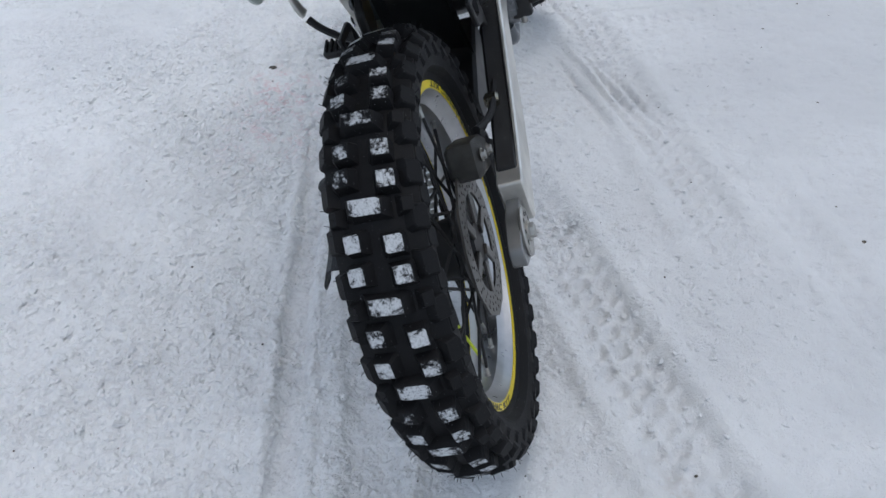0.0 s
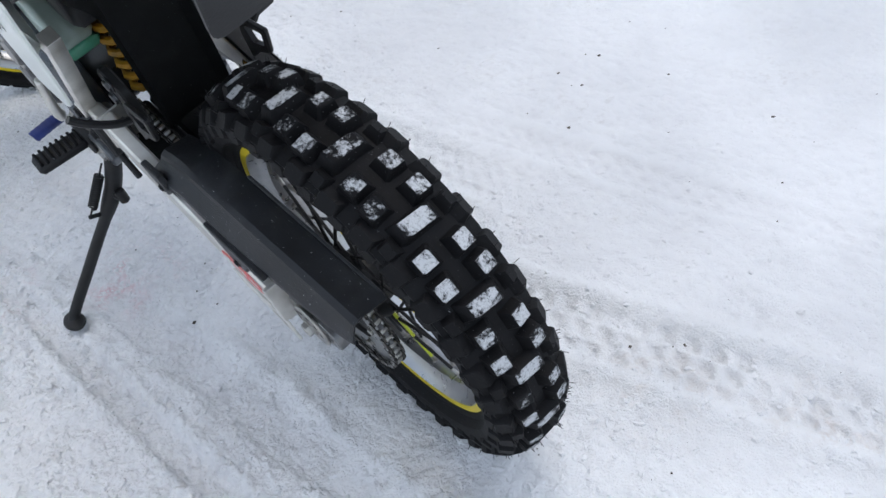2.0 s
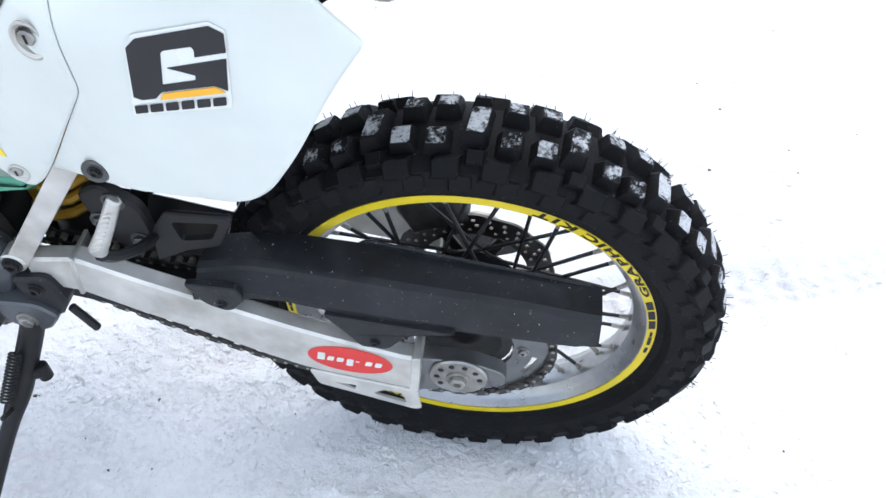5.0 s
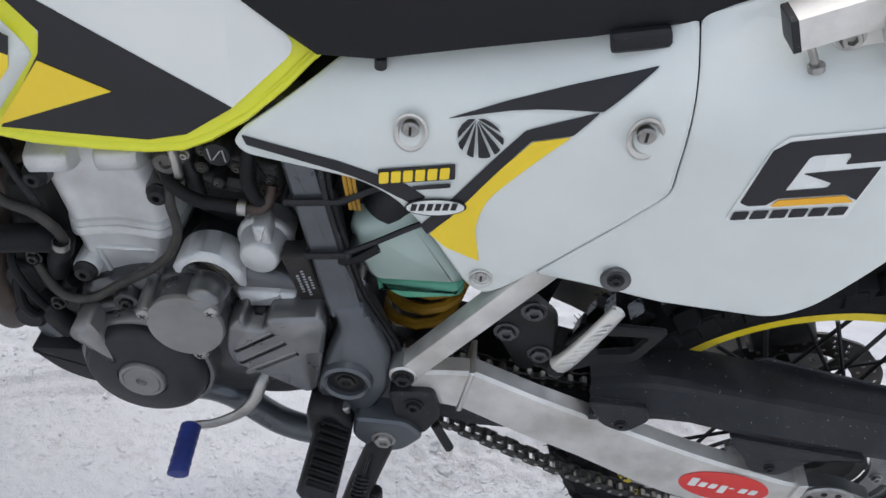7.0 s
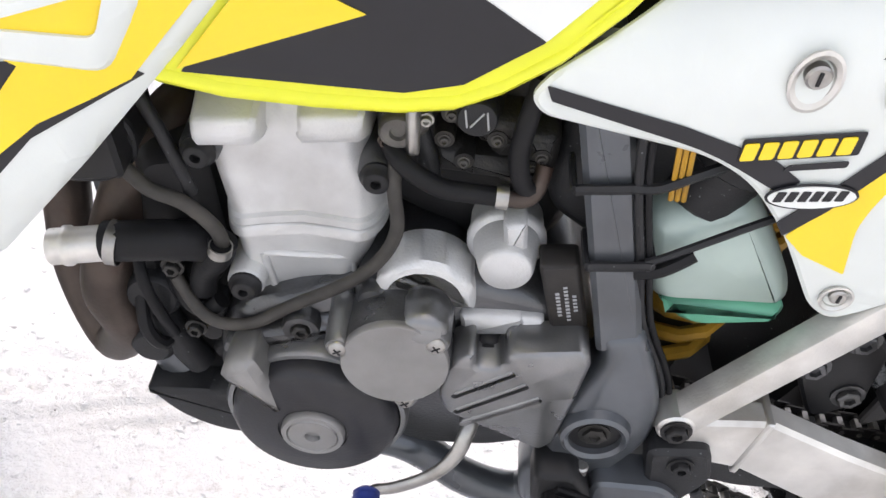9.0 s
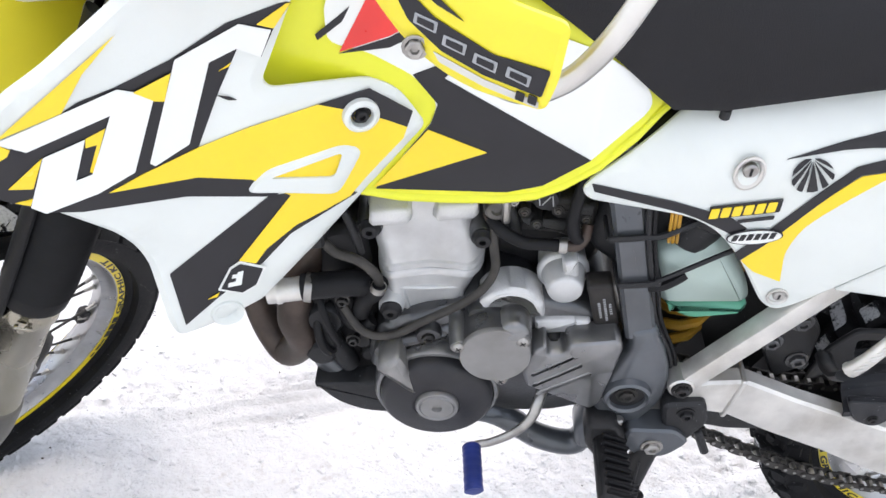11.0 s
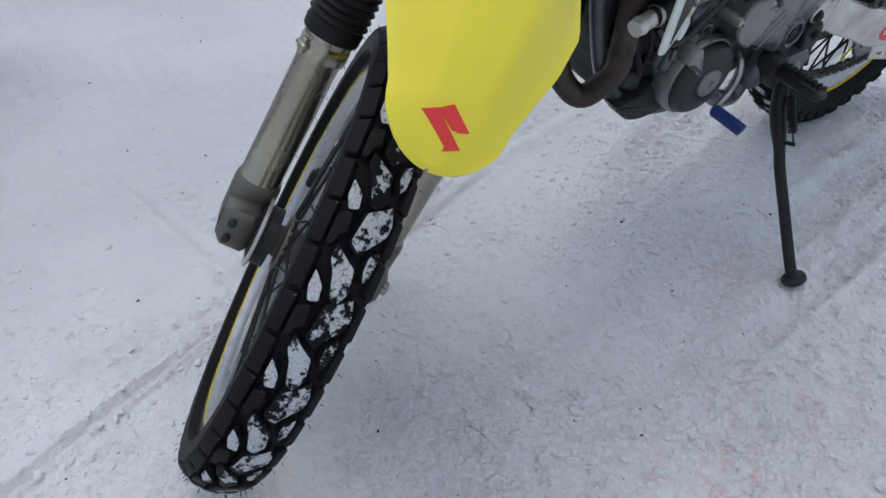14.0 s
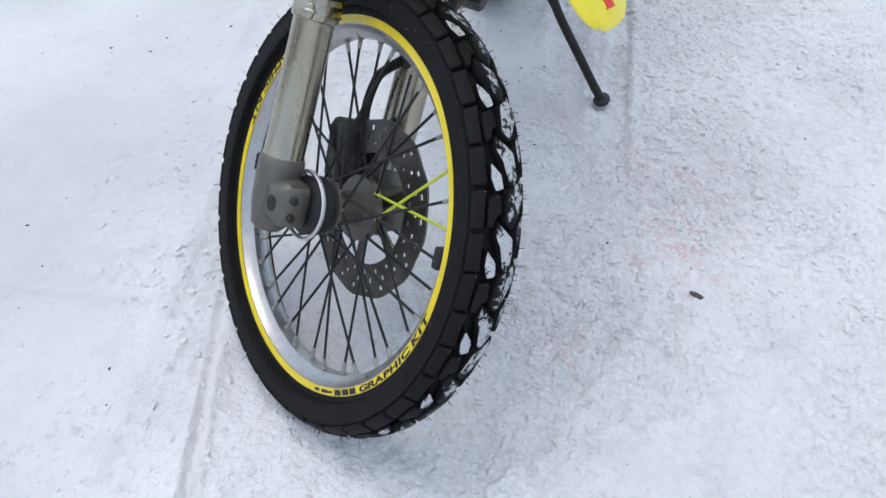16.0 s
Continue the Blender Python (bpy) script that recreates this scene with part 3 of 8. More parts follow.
def make_lumps(name, count, material, size, region, label, category, seed, rise=0.25):
    """Small uneven lumps lying on the snow, as one stuff object."""
    rng = random.Random(seed)
    phi = (1 + 5 ** 0.5) / 2
    base = [Vector(p).normalized() for p in ((-1, phi, 0), (1, phi, 0), (-1, -phi, 0), (1, -phi, 0), (0, -1, phi), (0, 1, phi), (0, -1, -phi), (0, 1, -phi), (phi, 0, -1), (phi, 0, 1), (-phi, 0, -1), (-phi, 0, 1))]
    tri = ((0, 11, 5), (0, 5, 1), (0, 1, 7), (0, 7, 10), (0, 10, 11), (1, 5, 9), (5, 11, 4), (11, 10, 2), (10, 7, 6), (7, 1, 8),
           (3, 9, 4), (3, 4, 2), (3, 2, 6), (3, 6, 8), (3, 8, 9), (4, 9, 5), (2, 4, 11), (6, 2, 10), (8, 6, 7), (9, 8, 1))
    verts, faces = [], []
    made = 0
    while made < count:
        x, y, keep = region(rng)
        if not keep:
            continue
        s = size[0] + (size[1] - size[0]) * rng.random() ** 3
        z = snow_height(x, y)
        o = len(verts)
        turn = Matrix.Rotation(rng.random() * 6.3, 3, "Z")
        sx, sy, sz = s * rng.uniform(0.6, 1.6), s * rng.uniform(0.6, 1.4), s * rng.uniform(0.3, 0.7)
        for b in base:
            k = rng.uniform(0.6, 1.25)
            p = turn @ Vector((b.x * sx * k, b.y * sy * k, b.z * sz * k))
            verts.append((x + p.x, y + p.y, z + p.z + sz * rise))
        faces += [tuple(o + i for i in f) for f in tri]
        made += 1
    me = bpy.data.meshes.new(name)
    me.from_pydata(verts, [], faces)
    me.materials.append(material)
    return tagged(new(name, me), label, category, kind="stuff")


make_ground()


def near_side(rng):
    x, y = rng.uniform(-1.4, 2.4), rng.gauss(0.35, 0.42)
    ok = noise.noise((x * 2.2, y * 2.2, 5)) + 0.6 * noise.noise((x * 14, y * 14, 2)) + rng.uniform(-0.4, 0.4) > -0.05
    return x, y, ok and not (math.hypot(x, y) < 0.1)


def far_side(rng):
    x, y = rng.uniform(-1.5, 2.9), rng.uniform(-1.9, 0.2)
    return x, y, noise.noise((x * 2.5, y * 2.5, 9)) + rng.uniform(-0.4, 0.4) > 0.12


make_lumps("snow_crumbs", 48000, CLOD_SNOW, (0.0020, 0.0085), near_side, "loose crumbs of trodden white snow", "snow crumbs", 4, 0.0)
make_lumps("snow_crumbs", 3000, CLOD_SNOW, (0.0012, 0.0045), far_side, "fine loose crumbs of white snow", "snow crumbs", 5, 0.0)
make_lumps("grit", 420, GRIT, (0.0006, 0.0026), near_side, "dark grit scattered on the snow", "grit", 6, 0.5)
make_lumps("grit", 300, GRIT, (0.0006, 0.0042), far_side, "dark dirt crumbs on the snow", "grit", 7, 0.5)


def make_leaf():
    bm = bmesh.new()
    add_prism(bm, rounded([(-0.016, 0), (-0.006, -0.007), (0.010, -0.006), (0.018, 0.001), (0.008, 0.008), (-0.008, 0.006)], 0.004), -0.0015, 0.0015, 0.0006)
    ob = new("dead_leaf", finish(bm))
    ob.data.materials.append(GRIT)
    ob.matrix_world = T3(1.22, 0.585, snow_height(1.22, 0.585) + 0.003) @ pose(0, 0, 0, 80, 10, 70)
    return tagged(ob, "small dark curled leaf scrap on snow", "leaf")


make_leaf()

# ---- the motorcycle: x ahead, y to its left, z up, with its origin at the rear axle; it leans on its stand ----
AXLE = 0.325
BIKE = T3(0, 0, 0.3189) @ pose(0, 0, 0, -13.64) @ T3(0, 0, -AXLE)
bike = new("motorcycle")
bike.matrix_world = BIKE
tagged(bike, "yellow and white dual-sport motorcycle leaning on its side stand", "motorcycle")
UP = T3(0, 0, AXLE)
RAKE, STEER_ANGLE = radians(26.78), radians(48.94)
HEAD = Vector((-math.sin(RAKE), 0, math.cos(RAKE)))
AHEAD = Vector((math.cos(RAKE), 0, math.sin(RAKE)))
FRONT_AXLE = Vector((1.4847, 0, 0.0079))
PIVOT = FRONT_AXLE - 0.0665 * AHEAD
STEER = Matrix.Translation(PIVOT) @ Matrix.Rotation(STEER_ANGLE, 4, HEAD) @ Matrix.Translation(-PIVOT)
FORK = STEER @ Matrix.Translation(FRONT_AXLE) @ Matrix.Rotation(-RAKE, 4, "Y")   # x ahead of the fork line, z up along it


def bp(name, bm, material, label="", parent=None, steer=None, smooth=35):
    """A part of the motorcycle; steer is the pose of what turns with the fork."""
    if parent is not None:
        if steer is not None:
            bm.transform(steer)
        return part(name, bm, material, parent, label, None, smooth)
    if steer is not None:
        bm.transform(steer)
    return part(name, bm, material, bike, label, UP, smooth)


def ring_faces(bm, r0, r1, y, a0, a1, n, thick, side=1):
    """A flat arc in the wheel's plane."""
    pts = []
    for k in range(n + 1):
        a = a0 + (a1 - a0) * k / n
        pts.append((math.cos(a), math.sin(a)))
    q = []
    for r, yy in ((r0, y), (r1, y), (r1, y - side * thick), (r0, y - side * thick)):
        q.append([bm.verts.new((c * r, yy, s * r)) for c, s in pts])
    full = abs(abs(a1 - a0) - 2 * math.pi) < 1e-6
    for u in range(4):
        A, B = q[u], q[(u + 1) % 4]
        for k in range(n):
            bm.faces.new((A[k], A[k + 1], B[k + 1], B[k]))
    if full:
        bmesh.ops.remove_doubles(bm, verts=bm.verts[:], dist=1e-5)
    else:
        bm.faces.new([q[u][0] for u in range(4)])
        bm.faces.new([q[u][n] for u in range(4)])


YAX = Matrix.Rotation(-math.pi / 2, 4, "X")   # z becomes y


def knob_mesh(lx, ly, h, taper=0.82, skew=0.0, cut=0.0, mats=()):
    """A tread block on z = 0: lx along the wheel, ly across, with chamfered top; slot 1 is its face."""
    bm = bmesh.new()
    shape = [(-0.5, -0.5), (0.5 - cut, -0.5), (0.5, -0.5 + cut), (0.5, 0.5), (-0.5 + cut, 0.5), (-0.5, 0.5 - cut)] if cut else [(-0.5, -0.5), (0.5, -0.5), (0.5, 0.5), (-0.5, 0.5)]
    rings = []
    for z, k in ((-0.004, 1.12), (h - 0.0016, taper), (h, taper - 0.09)):
        rings.append([bm.verts.new((lx * (x * k + skew * y), ly * y * k, z)) for x, y in shape])
    n = len(shape)
    for a, b in zip(rings, rings[1:]):
        for i in range(n):
            bm.faces.new((a[i], a[(i + 1) % n], b[(i + 1) % n], b[i]))
    top = bm.faces.new(rings[-1])
    bm.faces.new(rings[0][::-1])
    top.material_index = 1
    me = finish(bm, 25)
    for m in mats:
        me.materials.append(m)
    return me


@functools.lru_cache(maxsize=None)
def letter_mesh(ch):
    """One bold, wide, slanted capital, 1 m high, on z = 0."""
    cu = bpy.data.curves.new("letter", "FONT")
    cu.body, cu.align_x, cu.extrude, cu.offset = ch, "CENTER", 0.02, 0.035
    ob = bpy.data.objects.new("letter", cu)
    me = bpy.data.meshes.new_from_object(ob)
    bpy.data.objects.remove(ob)
    bpy.data.curves.remove(cu)
    me.transform(Matrix(((2.55 / 0.72, 0.45, 0, 0), (0, 1 / 0.72, 0, -0.5), (0, 0, 1, 0), (0, 0, 0, 1))))
    me.materials.append(BLACK_DECAL)
    return me


def rim_words(wheel, r, s, y, start, step):
    """Lettering round the tape, tops towards the hub: a maker's mark as bars, then two words."""
    a = start

    def here(a, h):
        out = Vector((math.cos(a), 0, math.sin(a)))
        along = Vector((math.sin(a), 0, -math.cos(a))) * s
        rot = Matrix((along, -out, Vector((0, s, 0)))).transposed().to_4x4()
        return Matrix.Translation(out * r + Vector((0, s * y, 0))) @ rot @ Matrix.Diagonal((h, h, 0.01, 1))
    for wide, gap, low in ((0.6, 0.35, 0.5), (0.9, 0.1, 0.55), (0.5, 0.4, 0.4), (0.85, 0.2, 1), (0.85, 0.2, 1), (0.8, 0.55, 1)):
        bm = bmesh.new()
        h = 0.0042 * low
        ring_faces(bm, r - h, r + h, s * (y + 0.0004), a, a - s * step * wide, 3, 0.0005, s)
        part("rim_print", bm, BLACK_DECAL, wheel)
        a -= s * step * (wide + gap)
    for ch in "GRAPHIC KIT":
        if ch == " ":
            a -= s * step * 0.5
            continue
        w = 0.62 if ch == "I" else 1.0
        a -= s * step * w / 2
        part("rim_letter", letter_mesh(ch), None, wheel, "", here(a, 0.0084))
        a -= s * step * (w / 2 + 0.06)


def make_wheel(name, place, rim_r, tyre_r, half, tyre_half, label, bars, lime, hub_r, sides, spoke_r=0.0024, yellow=True, shift=0.0):
    """Spoked wheel about its own axle (y): the rim, tyre, bands, nipples and spokes."""
    bm = bmesh.new()
    w = half
    prof = [(rim_r, -w), (rim_r, -w + 0.004), (rim_r - 0.010, -w + 0.006), (rim_r - 0.013, -w * 0.55), (rim_r - 0.024, -w * 0.4), (rim_r - 0.026, 0), (rim_r - 0.024, w * 0.4),
            (rim_r - 0.013, w * 0.55), (rim_r - 0.010, w - 0.006), (rim_r, w - 0.004), (rim_r, w),
            (rim_r - 0.013, w), (rim_r - 0.018, w * 0.75), (rim_r - 0.021, w * 0.62), (rim_r - 0.029, w * 0.42), (rim_r - 0.031, 0), (rim_r - 0.029, -w * 0.42),
            (rim_r - 0.021, -w * 0.62), (rim_r - 0.018, -w * 0.75), (rim_r - 0.013, -w)]
    add_lathe(bm, prof, YAX, 96, closed=True)
    wheel = part(name, bm, RIM_ALLOY, bike, label, UP @ place)
    bm = bmesh.new()
    b, t = rim_r, tyre_half
    H = tyre_r - 0.0145 - rim_r
    side = [(b - 0.004, w * 0.86), (b + 0.001, w + 0.001), (b + 0.006, w + 0.004), (b + 0.010, w + 0.0045), (b + H * 0.25, t * 0.93), (b + H * 0.48, t), (b + H * 0.70, t * 0.96),
            (b + H * 0.80, t * 0.97), (b + H * 0.85, t * 0.86), (b + H * 0.94, t * 0.6), (b + H, t * 0.25)]
    add_lathe(bm, [(r, shift * clamp01((r - b) / 0.02) - y) for r, y in side] + [(r, shift * clamp01((r - b) / 0.02) + y) for r, y in side[::-1]], YAX, 120, closed=True)
    part("tyre", bm, RUBBER, wheel, "black knobbly tyre with snow in its tread")
    for s in (1, -1):
        if yellow:
            bm = bmesh.new()
            ring_faces(bm, rim_r - 0.0115, rim_r - 0.0003, s * (w + 0.0012), 0, 2 * math.pi, 120, 0.0011, s)
            part("rim_sticker", bm, RIM_YELLOW, wheel, "yellow rim tape")
            for start in bars[0 if s > 0 else 1]:
                rim_words(wheel, rim_r - 0.0060, s, w + 0.0016, start, bars[2])
    # spokes: crossed pairs from each hub flange
    kinds = []
    for flange in (1, -1):
        for lean in (1, -1):
            bm, nb = bmesh.new(), bmesh.new()
            hy = sides[0 if flange > 0 else 1]
            a0 = Vector((hub_r * math.cos(lean * 0.95), hy, hub_r * math.sin(lean * 0.95)))
            a1 = Vector((rim_r - 0.030, flange * w * 0.12, 0))
            d = (a1 - a0).normalized()
            add_rod(bm, a0, a1 - d * 0.012, spoke_r, seg=6)
            add_rod(nb, a1 - d * 0.017, a1 - d * 0.001, 0.0031, 0.0034, seg=8)
            add_rod(nb, a1 - d * 0.003, a1 + d * 0.005, 0.0052, 0.0056, seg=8)
            sm, nm = finish(bm), finish(nb)
            sm.materials.append(BLACK_PAINT)
            nm.materials.append(STEEL)
            sl = sm.copy()
            sl.materials.clear()
            sl.materials.append(SPOKE_LIME)
            kinds.append((sm, sl, nm))
    for i in range(36):
        a = 2 * math.pi * i / 36
        sm, sl, nm = kinds[(0, 3, 1, 2)[i % 4]]
        R = Matrix.Rotation(-a, 4, "Y")
        part("spoke", sl if i in lime else sm, None, wheel, "lime yellow spoke cover" if i in lime else "", R)
        part("spoke_nipple", nm, None, wheel, "", R)
    return wheel


def at_angle(phi, r, y, tilt=0.0, turn=0.0):
    """The pose on the wheel's rim at the angle phi from straight ahead, upwards; tilt leans it towards +y."""
    return Matrix.Rotation(radians(90 - phi), 4, "Y") @ T3(0, y, r) @ Matrix.Rotation(-tilt, 4, "X") @ Matrix.Rotation(turn, 4, "Z")


def add_hairs(wheel, spots, seed):
    """The thin rubber whiskers left by the mould."""
    rng = random.Random(seed)
    bm = bmesh.new()
    for m, half in spots:
        for _ in range(2):
            p = m @ Vector((rng.uniform(-0.4, 0.4) * half[0], rng.choice((-0.42, 0.42)) * half[1], half[2]))
            q = p + m.to_3x3() @ Vector((rng.uniform(-0.3, 0.3), rng.uniform(-0.35, 0.35), 1.0))
            add_rod(bm, p, p + (q - p).normalized() * rng.uniform(0.004, 0.009), 0.0006, 0.0004, seg=3)
    tagged(part("tread_fuzz", bm, RUBBER, wheel, "thin rubber whiskers on the tread"), kind="stuff")


def make_rear_wheel():
    wheel = make_wheel("rear_wheel", Matrix(), 0.2435, 0.3265, 0.036, 0.0575, "rear spoked wheel with silver rim and yellow tape",
                       [[radians(187), radians(7)], [radians(-20), radians(160)], 0.083], {26}, 0.055, (0.030, -0.032), 0.0027)
    R = 0.3115
    mats = (RUBBER, TREAD_REAR)
    square, bar, shoulder, small = (knob_mesh(0.028, 0.028, 0.0155, cut=0.12, mats=mats), knob_mesh(0.027, 0.052, 0.0155, skew=0.12, cut=0.14, mats=mats),
                                    knob_mesh(0.034, 0.026, 0.013, taper=0.84, cut=0.16, mats=(RUBBER, RUBBER)), knob_mesh(0.022, 0.018, 0.011, mats=(RUBBER, RUBBER)))
    side_block = knob_mesh(0.030, 0.026, 0.006, taper=0.8, cut=0.2, mats=(RUBBER, RUBBER))
    rng = random.Random(11)
    spots = []

    def put(me, m, dims):
        part("tread_knob", me, None, wheel, "", m)
        spots.append((m, dims))
    for k in range(18):
        base = 130.6 + 20 * k
        j = lambda: rng.uniform(-0.5, 0.5)
        put(bar, at_angle(base + j(), R - 0.0005, 0.002), (0.026, 0.05, 0.0155))
        for row, off in ((6.6, 0), (13.3, 0.003)):
            put(square, at_angle(base + row + j(), R - 0.0015, 0.021 + off, 0.22), (0.027, 0.027, 0.0155))
            put(square, at_angle(base + row + 1.2 + j(), R - 0.0015, -0.021 - off, -0.22), (0.027, 0.027, 0.0155))
        for s in (1, -1):
            put(small, at_angle(base + 0.6, R - 0.0055, s * 0.040, s * 0.55), (0.022, 0.018, 0.011))
            for a in (3.4, 13.4):
                put(shoulder, at_angle(base + a + (1.5 if s > 0 else 0), R - 0.0145, s * 0.0462, s * 0.85), (0.034, 0.026, 0.011))
                part("side_knob", side_block, None, wheel, "", at_angle(base + a + 4.5, R - 0.027, s * 0.0535, s * 1.35))
    add_hairs(wheel, spots, 3)
    # hub, sprocket, brake disc, axle
    bm = bmesh.new()
    add_lathe(bm, [(0.0, -0.05), (0.030, -0.05), (0.034, -0.036), (0.062, -0.034), (0.064, -0.029), (0.046, -0.022), (0.044, 0), (0.046, 0.02), (0.064, 0.027), (0.064, 0.033), (0.052, 0.05), (0.048, 0.06), (0.0, 0.06)], YAX, 40)
    part("hub", bm, BLACK_PAINT, wheel, "black hub")
    bm = bmesh.new()
    teeth = 47
    outer = []
    for k in range(teeth * 4):
        a = 2 * math.pi * k / (teeth * 4)
        outer.append(Vector((math.cos(a), math.sin(a))) * (0.1125, 0.1165, 0.1185, 0.1165)[k % 4])
    holes = [circle(0, 0, 0.066, 36)]
    for k in range(6):
        a = k * math.pi / 3
        slot = []
        for u in range(9):
            b = a + 0.16 + 0.42 * u / 8
            slot.append((0.100 * math.cos(b), 0.100 * math.sin(b)))
        for u in range(9):
            b = a + 0.58 - 0.42 * u / 8
            slot.append((0.091 * math.cos(b), 0.091 * math.sin(b)))
        holes.append(slot)
    add_prism(bm, outer, 0.066, 0.073, 0.0006, holes)
    part("sprocket", bm, COVER_GREY, wheel, "grey alloy sprocket with slots")
    bm = bmesh.new()
    add_lathe(bm, [(0.0, 0.056), (0.055, 0.056), (0.063, 0.062), (0.063, 0.0665), (0.050, 0.0665), (0.044, 0.062), (0.02, 0.060), (0.0, 0.060)], YAX, 40)
    part("sprocket_carrier", bm, DARK_METAL, wheel)
    for k in range(6):
        a = k * math.pi / 3 + 0.02
        bolt(wheel, (0.0775 * math.cos(a), 0.073, 0.0775 * math.sin(a)), 0.0060, 0.005)
    make_disc(wheel, 0.110, 0.074, -0.052, 60)
    return wheel


def make_disc(wheel, r1, r0, y, cells, carrier=True):
    """A drilled brake disc with a spider."""
    bm = bmesh.new()
    rows = [r0 + (r1 - r0) * v for v in (0, 0.18, 0.30, 0.42, 0.56, 0.68, 0.82, 1)]
    n = cells * 2
    grid = {}
    for s, yy in ((0, y - 0.0018), (1, y + 0.0018)):
        for i, r in enumerate(rows):
            for k in range(n):
                a = 2 * math.pi * k / n
                wob = 0.0015 * math.cos(a * 12) if i == len(rows) - 1 else 0
                grid[s, i, k] = bm.verts.new(((r + wob) * math.cos(a), yy, (r + wob) * math.sin(a)))
    gone = set()
    for k in range(n):
        if k % 4 == 0:
            gone.add((1, k))
        if k % 4 == 2:
            gone.add((3, k))
        if k % 4 == 1:
            gone.add((5, k))
    for i in range(len(rows) - 1):
        for k in range(n):
            if (i, k) in gone:
                continue
            j = (k + 1) % n
            bm.faces.new([grid[0, i, k], grid[0, i, j], grid[0, i + 1, j], grid[0, i + 1, k]])
            bm.faces.new([grid[1, i, k], grid[1, i + 1, k], grid[1, i + 1, j], grid[1, i, j]])
    key = {g: k for k, g in grid.items()}
    for e in [e for e in bm.edges if len(e.link_faces) == 1 and key[e.verts[0]][0] == 0]:
        (_, i0, k0), (_, i1, k1) = key[e.verts[0]], key[e.verts[1]]
        bm.faces.new([grid[0, i0, k0], grid[0, i1, k1], grid[1, i1, k1], grid[1, i0, k0]])
    disc = part("brake_disc", bm, DISC_STEEL, wheel, "drilled steel brake disc", smooth=20)
    if carrier:
        for k in range(6):
            a = k * math.pi / 3
            bm = bmesh.new()
            add_box(bm, (r0 - 0.026, 0.005, 0.016), Matrix.Rotation(-a, 4, "Y") @ T3((r0 + 0.032) / 2, y, 0), 0.001)
            part("disc_arm", bm, DISC_STEEL, wheel)
    return disc


rear = make_rear_wheel()


